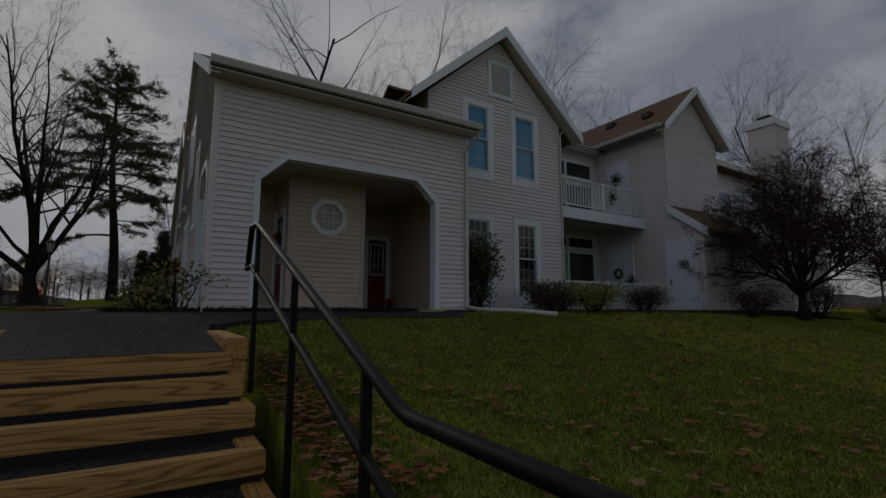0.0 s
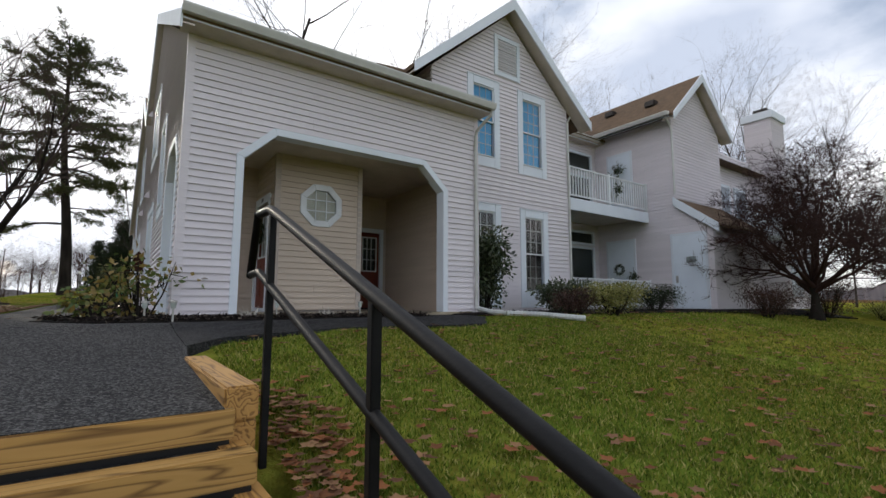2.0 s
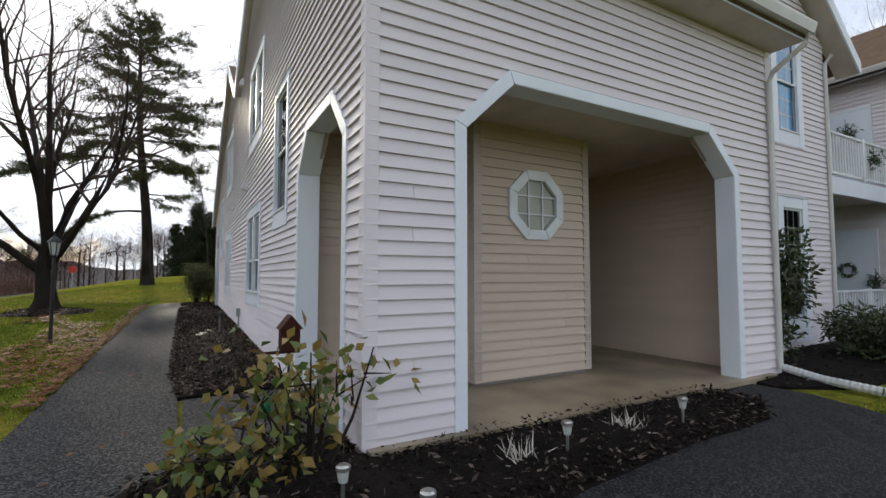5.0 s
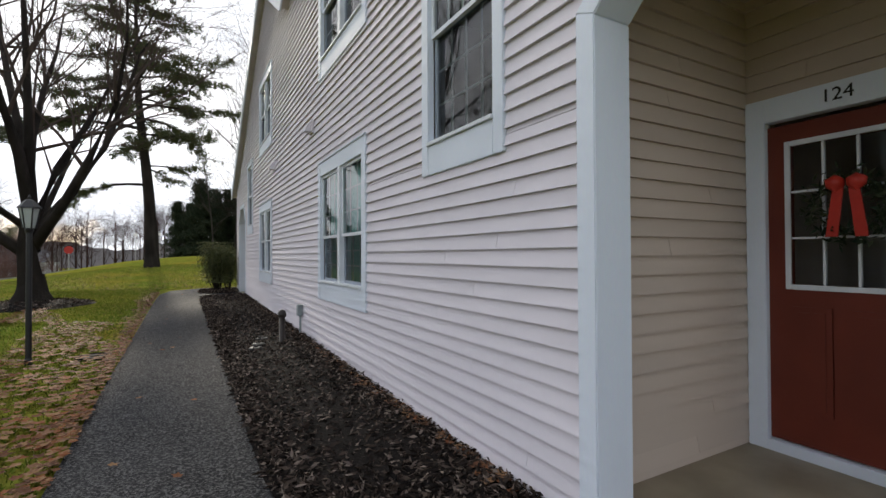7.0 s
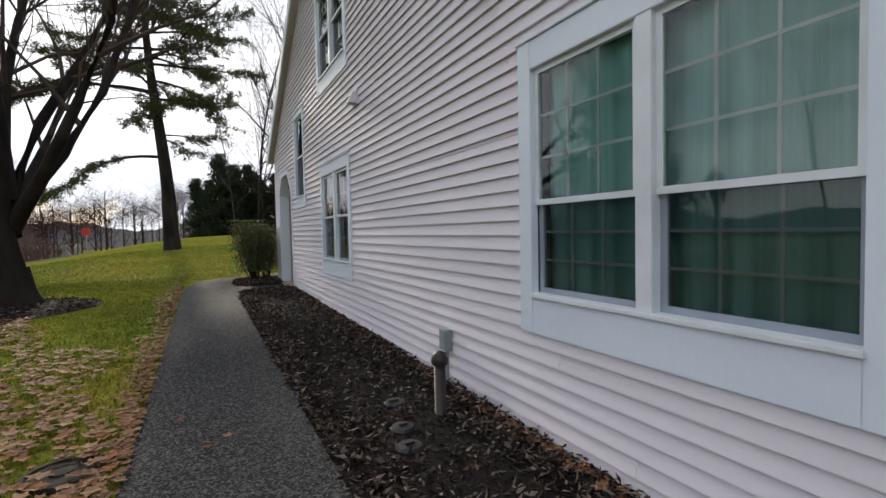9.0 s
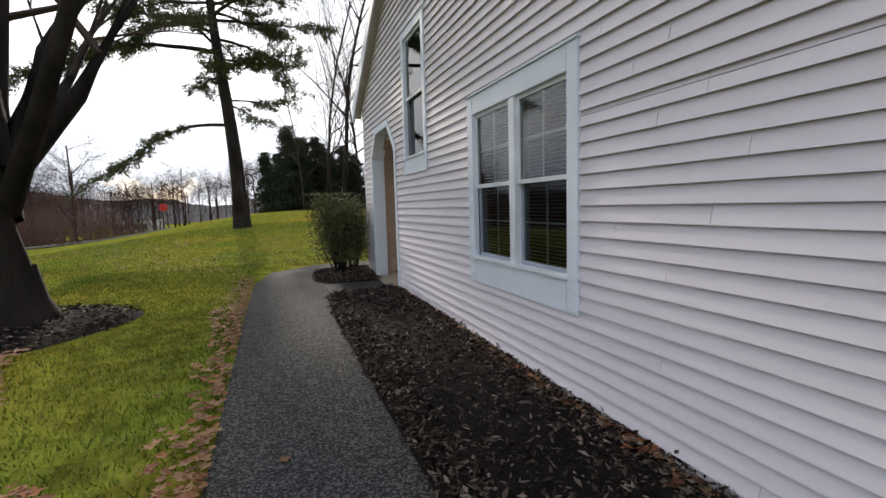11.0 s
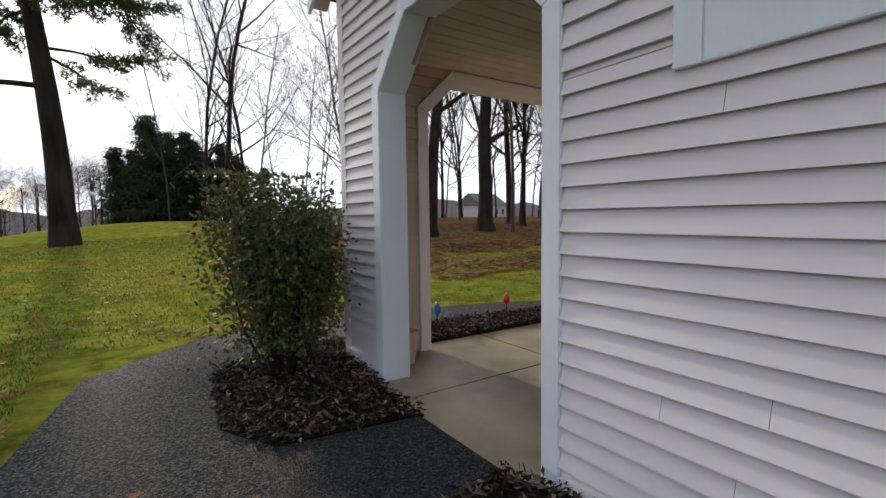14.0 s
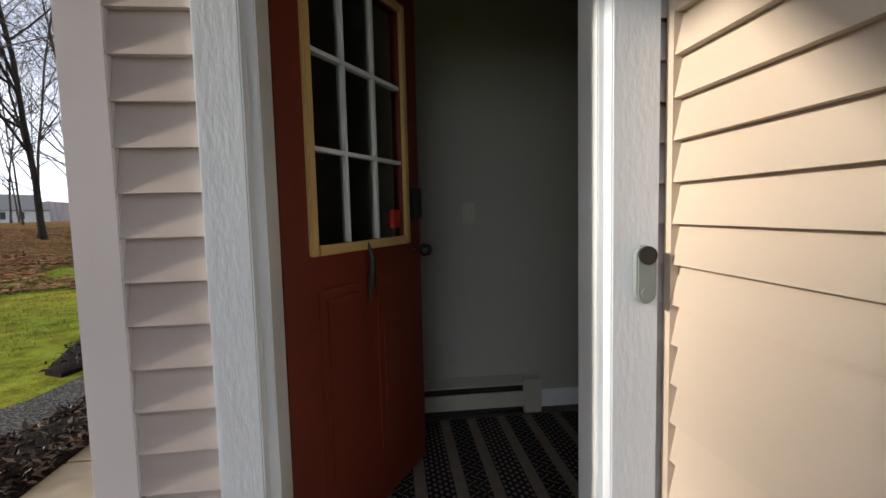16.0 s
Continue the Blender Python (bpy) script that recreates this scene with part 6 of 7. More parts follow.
# ---- small fixtures outside ----
def solar_light(x, y, label="small brushed solar path light in the mulch", head=None):
    z = ground_z(x, y) + 0.03
    s = thing("solar_light", (x, y, z), label, "garden light", "solar path lights")
    Mesh().lathe((x, y, z), [(0.004, -0.06), (0.012, 0.0), (0.012, 0.17)], 8).make("stake", CHROME, s)
    Mesh().lathe((x, y, z), [(0.026, 0.17), (0.034, 0.22), (0.034, 0.24)], 12).make("lens", LAMPGLASS, s)
    Mesh().lathe((x, y, z), [(0.042, 0.235), (0.042, 0.255), (0.030, 0.265), (0.002, 0.268)], 12).make("cap", head or CHROME, s)
    return s


for x, y in ((0.28, 8.60), (1.92, 8.58), (3.26, 8.59), (0.55, 8.1)):
    solar_light(x, y)


def ornament(x, y, material, label, h=0.3):
    z = ground_z(x, y) + 0.05
    s = thing("garden_ornament", (x, y, z), label, "garden light", "coloured garden lights")
    Mesh().tube([(x, y, z - 0.05), (x, y, z + h * 0.6)], 0.008, 6).make("stake", BLACK, s)
    Mesh().lathe((x, y, z + h * 0.6), [(0.015, 0.0), (0.04, 0.03), (0.042, 0.09), (0.02, 0.13), (0.004, 0.16)], 10).make("shade", material, s, smooth=True)
    return s


ornament(0.02, 9.62, GREENP, "green glass garden light on a stake", 0.45)
ornament(1.93, 28.56, BLUE, "blue plastic garden light on a stake", 0.26)
ornament(3.02, 28.56, RED, "red plastic garden light on a stake", 0.26)

bh = thing("birdhouse", (0.22, 9.85, 0.0), "rust-brown wooden birdhouse on a pole", "birdhouse")
Mesh().tube([(0.22, 9.85, 0.0), (0.22, 9.85, 0.72)], 0.012, 6).make("pole", BLACK, bh)
Mesh().box(0.15, 0.29, 9.78, 9.92, 0.72, 0.90).make("box", TERRACOTTA, bh, bevel=0.004)
Mesh().prism([(0.13, 9.76, 0.89), (0.31, 9.76, 0.89), (0.22, 9.76, 1.0)], [(0.13, 9.94, 0.89), (0.31, 9.94, 0.89), (0.22, 9.94, 1.0)]).make("roof", TERRACOTTA, bh)
Mesh().box(0.02, 0.30, 9.83, 9.87, 0.70, 0.72).make("perch", TERRACOTTA, bh)

bo = thing("path_bollard", (0.2, 17.1, 0.05), "dark brown metal path light with a domed cap", "path light")
Mesh().lathe((0.2, 17.1, 0.02), [(0.042, 0.0), (0.042, 0.45)], 12).make("stem", BROWNMETAL, bo, smooth=True)
Mesh().lathe((0.2, 17.1, 0.02), [(0.05, 0.44), (0.062, 0.455), (0.062, 0.49), (0.045, 0.53), (0.01, 0.545)], 14).make("cap", BROWNMETAL, bo, smooth=True)
for x, y in ((-0.02, 17.45), (-0.14, 17.0), (-0.21, 16.72)):
    v = thing("valve_cover", (x, y, 0.08), "black plastic valve cover in the mulch", "valve cover", "valve covers")
    Mesh().lathe((x, y, 0.06), [(0.09, 0.0), (0.09, 0.05), (0.075, 0.065), (0.002, 0.07)], 14).make("lid", BLACK, v)
    Mesh().box(x - 0.03, x + 0.03, y - 0.008, y + 0.008, 0.12, 0.14).make("grip", BLACK, v)
mh = thing("utility_cover", (-2.08, 17.55, 0.05), "round weathered utility cover in the grass", "utility cover")
Mesh().lathe((-2.08, 17.55, ground_z(-2.08, 17.55)), [(0.20, 0.0), (0.20, 0.035), (0.17, 0.04), (0.165, 0.03), (0.002, 0.032)], 24).make("rim", IRON, mh)
Mesh().lathe((-2.08, 17.55, ground_z(-2.08, 17.55)), [(0.06, 0.03), (0.06, 0.04), (0.002, 0.042)], 12).make("lid_boss", IRON, mh)

jb = thing("junction_box", (0.6, 17.72, 0.42), "grey electrical box with a conduit on the wall", "junction box")
Mesh().box(0.55, 0.63, 17.69, 17.80, 0.38, 0.56).make("box", GREYP, jb, bevel=0.006)
Mesh().tube([(0.60, 17.745, 0.38), (0.60, 17.745, 0.05)], 0.018, 8).make("conduit", GREYP, jb)


def dryer_vent(y, z):
    v = thing("wall_vent", (0.6, y, z), "pale louvred vent hood on the side wall", "vent", "wall vents")
    Mesh().box(0.60, 0.635, y - 0.10, y + 0.10, z - 0.10, z + 0.10).make("plate", SIDING, v, bevel=0.004)
    Mesh().hexa([(0.50, y - 0.07, z - 0.08), (0.50, y + 0.07, z - 0.08), (0.60, y + 0.07, z - 0.08), (0.60, y - 0.07, z - 0.08)], [(0.57, y - 0.07, z + 0.07), (0.57, y + 0.07, z + 0.07), (0.60, y + 0.07, z + 0.07), (0.60, y - 0.07, z + 0.07)]).make("hood", SIDING, v)
    return v


dryer_vent(17.05, 3.28)
dryer_vent(20.3, 3.25)
dryer_vent(18.2, 6.05)

lp = thing("lamp_post", (-2.72, 17.5, 0.0), "black lantern lamp post on the lawn", "street lamp")
LZ = ground_z(-2.72, 17.5)
Mesh().lathe((-2.72, 17.5, LZ), [(0.045, -0.05), (0.045, 0.05), (0.032, 0.08), (0.032, 1.62), (0.05, 1.66), (0.03, 1.68)], 12).make("post", BLACK, lp, smooth=False)
Mesh().lathe((-2.72, 17.5, LZ), [(0.05, 1.68), (0.06, 1.70), (0.10, 1.92)], 6).make("glass_body", LAMPGLASS, lp)
Mesh().lathe((-2.72, 17.5, LZ), [(0.125, 1.92), (0.12, 1.94), (0.05, 2.02), (0.012, 2.04), (0.02, 2.06), (0.002, 2.10)], 6).make("roof", BLACK, lp)
for k in range(6):
    a = 2 * math.pi * k / 6
    Mesh().tube([(-2.72 + 0.062 * math.cos(a), 17.5 + 0.062 * math.sin(a), LZ + 1.68), (-2.72 + 0.104 * math.cos(a), 17.5 + 0.104 * math.sin(a), LZ + 1.93)], 0.008, 4).make("bar", BLACK, lp)

# ---- shrubs ----
def shrub(name, loc, rx, ry, h, n, length, width, material, label, seed, stems=9, droop=0.0, hollow=0.35, category="shrub", low=0.12):
    g = np.random.default_rng(seed)
    x, y = loc
    z = ground_z(x, y)
    s = thing(name, (x, y, z), label, category)
    m = Mesh()
    tips = []
    for k in range(stems):
        a = g.uniform(0, 6.28)
        r = g.uniform(0.3, 0.9)
        t = np.array([x + rx * r * math.cos(a), y + ry * r * math.sin(a), z + h * g.uniform(0.55, 0.95)])
        b = np.array([x + 0.12 * rx * math.cos(a), y + 0.12 * ry * math.sin(a), z - 0.03])
        mid = (b + t) / 2 + g.normal(0, 0.05, 3) * np.array([rx, ry, 0.3])
        m.tube([b, mid, t], [0.016, 0.011, 0.005], 5)
        tips.append(t)
        for q in range(3):
            u = g.uniform(0.3, 0.9)
            p0 = b + (t - b) * u
            p1 = p0 + g.normal(0, 0.22, 3) * np.array([rx, ry, 0.6 * h]) + np.array([0, 0, 0.1 * h])
            m.tube([p0, p1], [0.008, 0.003], 4)
            tips.append(p1)
    m.make("stem", BARK, s)
    tips = np.array(tips)
    per = n // len(tips)
    base, way = [], []
    for t in tips:
        off = g.normal(0, 1, (per, 3)) * np.array([rx, ry, h * 0.5]) * hollow * 0.5
        p = t + off
        p[:, 2] = np.clip(p[:, 2], z + low * h, z + h * 1.06)
        base.append(p)
        w = off / np.maximum(1e-6, np.linalg.norm(off, axis=1))[:, None] + g.normal(0, 0.6, (per, 3))
        w[:, 2] += 0.3 - droop
        way.append(w)
    base, way = np.concatenate(base), np.concatenate(way)
    leaves("foliage", base, way, g.uniform(0.7, 1.2, len(base)) * length, width, material, s, lift=0.12, seed=seed)
    return s


shrub("rhododendron", (6.95, 9.75), 0.62, 0.5, 1.85, 4200, 0.11, 0.05, LEAF_DARK, "tall dark rhododendron against the clapboard wall", 11, 12, 0.5)
shrub("rhododendron", (9.0, 9.2), 0.75, 0.6, 0.85, 2600, 0.12, 0.04, LEAF_DARK, "low green rhododendron in the mulch bed", 12, 12, 0.3)
shrub("golden_shrub", (8.95, 7.75), 0.70, 0.6, 0.66, 4500, 0.06, 0.035, LEAF_GOLD, "clipped yellow and green variegated shrub", 13, 18, 0.0, 0.4)
shrub("barberry", (8.2, 8.2), 0.6, 0.5, 0.55, 3000, 0.04, 0.022, LEAF_WINE, "low wine-red barberry in the bed", 14, 16)
shrub("yew", (12.6, 8.9), 0.9, 0.6, 0.75, 6000, 0.05, 0.015, SPRUCE, "low dark clipped yew", 15, 18, 0.0, 0.45)
shrub("barberry", (14.75, 6.9), 0.95, 0.7, 0.9, 5000, 0.045, 0.025, LEAF_WINE, "rounded wine-red barberry before the lean-to", 16, 18)
shrub("barberry", (18.5, 6.6), 1.1, 0.8, 1.2, 5000, 0.05, 0.025, LEAF_WINE, "rounded wine-red barberry under the bare tree", 17, 18)
shrub("golden_shrub", (21.5, 5.8), 0.8, 0.6, 0.6, 1000, 0.07, 0.035, LEAF_GOLD, "pale green shrub far along the bed", 18, 14)
shrub("corner_bush", (0.25, 9.2), 0.62, 0.5, 0.95, 300, 0.11, 0.062, LEAF_LIME, "sparse yellow-green shrub at the house corner", 19, 12, 0.4, 0.3)
shrub("corner_bush", (-0.25, 9.15), 0.5, 0.45, 0.45, 180, 0.10, 0.058, LEAF_LIME, "low sprawling yellow-green shrub in the mulch", 20, 9, 0.4, 0.3)
shrub("hedge_bush", (-0.02, 27.98), 0.60, 0.52, 1.60, 11000, 0.05, 0.028, LEAF_OLIVE, "leafy olive-green bush at the rear corner", 21, 20, 0.2, 0.42, low=0.22)
shrub("hedge_bush", (0.35, 28.45), 0.45, 0.35, 1.5, 4500, 0.05, 0.028, LEAF_OLIVE, "olive-green bush behind the corner", 22, 14, 0.2, 0.42)
for i, (x, y) in enumerate(((1.55, 8.65), (2.75, 8.75))):
    z = ground_z(x, y) + 0.05
    dg = thing("dry_perennial", (x, y, z), "small clump of dead straw-coloured stalks", "plant", "dead perennials")
    g = np.random.default_rng(40 + i)
    leaves("stalks", np.array([(x, y, z)] * 70) + g.normal(0, 0.06, (70, 3)) * np.array([1, 1, 0.1]), unit(70, g) + np.array([0, 0, 0.6]), g.uniform(0.1, 0.24, 70), 0.012, LACE, dg)

# ---- trees ----
def branch(m, tw, p, d, length, r, level, top, g, kids, spread, lift, least=0.004):
    n = (7, 5, 4, 3, 2)[min(level, 4)]
    pts, rad = [p], [r]
    q, w = Vector(p), Vector(d)
    for i in range(n):
        w = (w + Vector(g.normal(0, (0.05, 0.13, 0.18, 0.22, 0.25)[min(level, 4)], 3)) + Vector((0, 0, lift * 0.06 * (level > 0)))).normalized()
        q = q + w * (length / n)
        pts.append(q.copy())
        rad.append(r * (1 - (0.62 if level == 0 else 0.88) * ((i + 1) / n) ** 0.75))
    (m if level < 2 else tw).tube(pts, rad, (12, 7, 4, 3, 3)[min(level, 4)], caps=False)
    if level >= top:
        return
    for k in range(kids[level]):
        u = g.uniform(0.28 if level else 0.16, 1.0)
        i = min(n - 1, int(u * n))
        base = pts[i] + (pts[i + 1] - pts[i]) * (u * n - i)
        ax = (pts[i + 1] - pts[i]).normalized()
        sd = ax.cross(Vector(g.normal(0, 1, 3))).normalized()
        a = radians(g.uniform(*spread))
        dd = (ax * math.cos(a) + sd * math.sin(a)).normalized()
        if level and dd.z < -0.2:
            dd.z *= 0.3
        branch(m, tw, base, dd, length * g.uniform(0.42, 0.68) * (1.15 - 0.5 * u), max(least, rad[i] * g.uniform(0.4, 0.62)), level + 1, top, g, kids, spread, lift, least)


def bare_tree(name, seed, height, r, label, kids=(9, 6, 5, 4), spread=(25, 60), lift=1.0, bark=None, twig=None, top=4, group="", lean=(0, 0, 1), flare=True):
    g = np.random.default_rng(seed)
    t = thing(name, (0, 0, 0), label, "tree", group)
    m, tw = Mesh(), Mesh()
    branch(m, tw, Vector((0, 0, -0.1)), Vector(lean).normalized(), height, r, 0, top, g, kids, spread, lift)
    if flare:
        m.tube([(0, 0, -0.15), (0, 0, 0.1), (0, 0, 0.45), (0, 0, 0.9)], [r * 1.7, r * 1.4, r * 1.12 * (1 - 0.62 * (0.45 / height) ** 0.75), r * 0.97 * (1 - 0.62 * (0.95 / height) ** 0.75)], 12, caps=False)
    m.make("trunk", bark or BARK, t, smooth=True)
    tw.make("crown", twig or TWIG, t, "bare twiggy crown")
    return t


def put(t, x, y, s=1.0, turn=0.0, dz=-0.05):
    t.matrix_basis = pose(x, y, ground_z(x, y) + dz, 0, 0, turn) @ Matrix.Scale(s, 4)


wood_a = bare_tree("bare_tree", 31, 23, 0.18, "tall bare woodland tree with a dark trunk", (24, 7, 5, 3), (25, 60), 1.2, group="woodland trees")
wood_b = bare_tree("bare_tree", 32, 21, 0.11, "tall slim bare woodland tree", (24, 7, 4, 3), (25, 60), 1.2, BARK_GREY, group="woodland trees")
wood_c = bare_tree("bare_tree", 33, 25, 0.28, "tall bare oak at the edge of the wood", (13, 7, 5, 3), (32, 68), 0.9, group="woodland trees")
thick = bare_tree("thicket_tree", 34, 6.5, 0.10, "reddish-brown bare thicket tree beyond the lawn", (14, 8, 5, 3), (25, 70), 0.8, TWIG_RED, TWIG_RED, group="far thicket")
put(wood_c, 9.6, 40.6, 0.95, 20)
put(wood_a, 18.4, 44.2, 0.85, 100)
oak = bare_tree("bare_tree", 37, 16, 0.40, "thick old oak at the edge of the wood", (13, 7, 5, 3), (32, 68), 0.9, group="woodland trees")
put(oak, 13.7, 42.0, 1.0, 60)
put(wood_b, 14.8, 41.2, 0.85, 200)
SPOTS_A = [(17.2, 40.2), (22.5, 41.0), (25, 47), (12, 52), (3.5, 60), (7.5, 66), (20, 55), (31, 44), (33, 55), (16, 64), (27, 62), (40, 50), (46, 44), (52, 52)]
SPOTS_B = [(11.6, 44), (15.9, 44.8), (19.2, 43.5), (20.8, 47), (24.3, 42.3), (28, 43), (9.8, 50), (14.2, 56), (6.3, 56), (1.9, 68), (5.2, 72), (11, 70), (18, 50), (23, 52), (30, 50), (36, 47), (35, 60), (10.5, 60), (28.5, 56), (44, 56), (57, 47), (62, 42), (38, 40), (13, 47.5), (16.8, 52.5), (21.7, 57), (26.2, 50.5), (18.4, 60), (22.9, 66), (31.8, 58.5), (38.5, 54), (42, 47.5), (29.4, 65), (34, 50), (25.5, 55.5), (12.8, 63), (40.5, 62), (47.5, 60), (15.2, 69)]
SPOTS_C = [(19.0, 46.0), (27.5, 39.0), (34, 41), (5.5, 64), (50, 38), (60, 52)]
rt = random.Random(5)
for src, where in ((wood_a, SPOTS_A), (wood_b, SPOTS_B), (wood_c, SPOTS_C)):
    for x, y in where:
        s = rt.uniform(0.72, 0.95)
        copy_thing(src, pose(x, y, ground_z(x, y) - 0.05, 0, 0, rt.uniform(0, 360)) @ Matrix.Scale(s, 4))
for x, y, s in ((11, 27.5, 0.62), (14.5, 31, 0.72), (18, 27, 0.66), (22, 30, 0.74), (26, 27, 0.66), (30, 31, 0.72), (34.5, 27, 0.7), (39, 23, 0.66), (42, 17, 0.62), (45, 12, 0.6), (37, 15, 0.6), (47, 20, 0.7)):
    copy_thing(wood_b if x % 2 else wood_a, pose(x, y, ground_z(x, y) - 0.1, 0, 0, rt.uniform(0, 360)) @ Matrix.Scale(s * (1.1 if x < 18 else 1.3), 4))
put(thick, -17, 66, 1.0)
for k in range(85):
    x, y = rt.uniform(-70, 4), rt.uniform(98, 135)
    copy_thing(thick, pose(x, y, ground_z(x, y) - 0.3, 0, 0, rt.uniform(0, 360)) @ Matrix.Scale(rt.uniform(1.0, 1.6), 4))
for k in range(30):
    x, y = rt.uniform(-58, -16), rt.uniform(66, 92)
    copy_thing(thick, pose(x, y, ground_z(x, y) - 0.3, 0, 0, rt.uniform(0, 360)) @ Matrix.Scale(rt.uniform(0.8, 1.5), 4))
brush = thing("brushwood", (0, 0, 0), "tangled russet-brown leafless brushwood beyond the lawn", "brush", "far brushwood")
g = np.random.default_rng(36)
bm_, bt_ = Mesh(), Mesh()
for k in range(16):
    a, el = g.uniform(0, 360), g.uniform(35, 85)
    d = Vector((math.cos(radians(a)) * math.cos(radians(el)), math.sin(radians(a)) * math.cos(radians(el)), math.sin(radians(el))))
    branch(bm_, bt_, Vector((g.normal(0, 0.7), g.normal(0, 0.7), -0.2)), d, g.uniform(2.6, 4.4), 0.045, 1, 4, g, (0, 9, 7, 5), (25, 75), -0.3)
bm_.make("stem", TWIG_BRUSH, brush, kind="stuff")
bt_.make("twig_crown", TWIG_BRUSH, brush, "dense russet twigs")
put(brush, -16, 62, 1.0)
for k in range(34):
    x, y = rt.uniform(-50, -15), rt.uniform(74, 84)
    if k < 16:
        x, y = -20 - 2.0 * k + rt.uniform(-1, 1), 71 + rt.uniform(-1.5, 1.5)
    copy_thing(brush, pose(x, y, ground_z(x, y) - 0.2, 0, 0, rt.uniform(0, 360)) @ Matrix.Scale(rt.uniform(0.7, 1.25), 4))

maple = bare_tree("maple_tree", 41, 2.4, 0.37, "big spreading maple with dark bark and bare twigs", (0,), top=0)
g = np.random.default_rng(45)
mm, mt = Mesh(), Mesh()
for a, el, ln, r, z in ((100, 62, 8.5, 0.18, 1.5), (195, 40, 7.5, 0.15, 1.3), (30, 60, 7.5, 0.15, 1.9), (300, 48, 7.5, 0.15, 1.6), (75, 42, 6.5, 0.12, 1.9), (250, 66, 9.0, 0.17, 2.2), (225, 30, 5.5, 0.10, 2.0), (150, 72, 9.5, 0.16, 2.3), (40, 68, 8.5, 0.14, 2.2), (280, 75, 9.0, 0.15, 2.3)):
    d = Vector((math.cos(radians(a)) * math.cos(radians(el)), math.sin(radians(a)) * math.cos(radians(el)), math.sin(radians(el))))
    branch(mm, mt, Vector((0, 0, z)), d, ln, r, 1, 4, g, (0, 11, 8, 6), (22, 58), 1.0)
mm.make("limb", BARK, maple, smooth=True)
mt.make("twig_crown", TWIG, maple, "fine bare twigs")
put(maple, -4.35, 25.2, 0.96, 0)

crab = bare_tree("crabapple_tree", 51, 1.2, 0.13, "low spreading crabapple with dense dark twigs", (0,), top=0)
g = np.random.default_rng(52)
cm, ct = Mesh(), Mesh()
for k in range(19):
    a, el = 19 * k * 1.9 + g.uniform(-12, 12), g.uniform(18, 80)
    d = Vector((math.cos(radians(a)) * math.cos(radians(el)), math.sin(radians(a)) * math.cos(radians(el)), math.sin(radians(el))))
    branch(cm, ct, Vector((0, 0, g.uniform(0.6, 1.1))), d, g.uniform(2.3, 3.2), 0.06, 1, 4, g, (0, 12, 9, 7), (25, 78), 0.5, 0.0065)
cm.make("limb", TWIG_RED, crab, smooth=True)
ct.make("twig_crown", TWIG_RED, crab, "dense dark reddish twigs")
put(crab, 16.85, 6.4, 1.14, 0)
copy_thing(crab, pose(23.5, 4.6, ground_z(23.5, 4.6), 0, 0, 130) @ Matrix.Scale(1.1, 4))


def conifer(name, seed, height, r, label, n_needles, bare, spread, material, whorls, length, width, clump, droop=0.0, group=""):
    g = np.random.default_rng(seed)
    t = thing(name, (0, 0, 0), label, "tree", group)
    m = Mesh()
    pts = [Vector((0.012 * height * math.sin(k * 0.7), 0.01 * height * math.cos(k * 0.9), height * k / 8 - 0.1)) for k in range(9)]
    m.tube(pts, [r * (1 - 0.9 * k / 8) * (1.25 if k == 0 else 1) for k in range(9)], 12, caps=False)
    tips = []
    for k in range(whorls):
        u = bare + (1 - bare) * (k / whorls) ** 0.9
        for j in range(int(g.integers(2, 5))):
            a = g.uniform(0, 6.28)
            ln = spread * (1.05 - u) ** 0.65 * g.uniform(0.45, 1.1)
            z = height * u + g.uniform(-0.3, 0.3)
            q = Vector((0, 0, z)) + Vector((pts[min(8, int(u * 8))].x, pts[min(8, int(u * 8))].y, 0))
            w = Vector((math.cos(a), math.sin(a), g.uniform(-0.12, 0.28) - droop))
            line = [q.copy()]
            for i in range(5):
                w = (w + Vector(g.normal(0, 0.16, 3)) + Vector((0, 0, 0.05))).normalized()
                q = q + w * (ln / 5)
                line.append(q.copy())
            m.tube(line, [max(0.012, r * 0.28 * (1 - u) + 0.02) * (1 - 0.8 * i / 5) for i in range(6)], 5, caps=False)
            for i in range(2, 6):
                for b in range(3):
                    e = line[i] + Vector(g.normal(0, 1, 3) * np.array([0.16, 0.16, 0.07]) * ln * 0.8)
                    m.tube([line[i], e], [0.014, 0.006], 3, caps=False)
                    tips.append((e, ln))
                tips.append((line[i], ln))
    m.make("trunk", BARK, t, smooth=True)
    per = max(1, n_needles // len(tips))
    base, way = [], []
    for e, ln in tips:
        off = g.normal(0, 1, (per, 3)) * np.array([1, 1, 0.45]) * clump
        base.append(np.array(e) + off)
        way.append(g.normal(0, 1, (per, 3)) + np.array([0, 0, 0.5]))
    base, way = np.concatenate(base), np.concatenate(way)
    leaves("crown", base, way, length, width, material, t, "clumped evergreen needles", seed=seed)
    return t


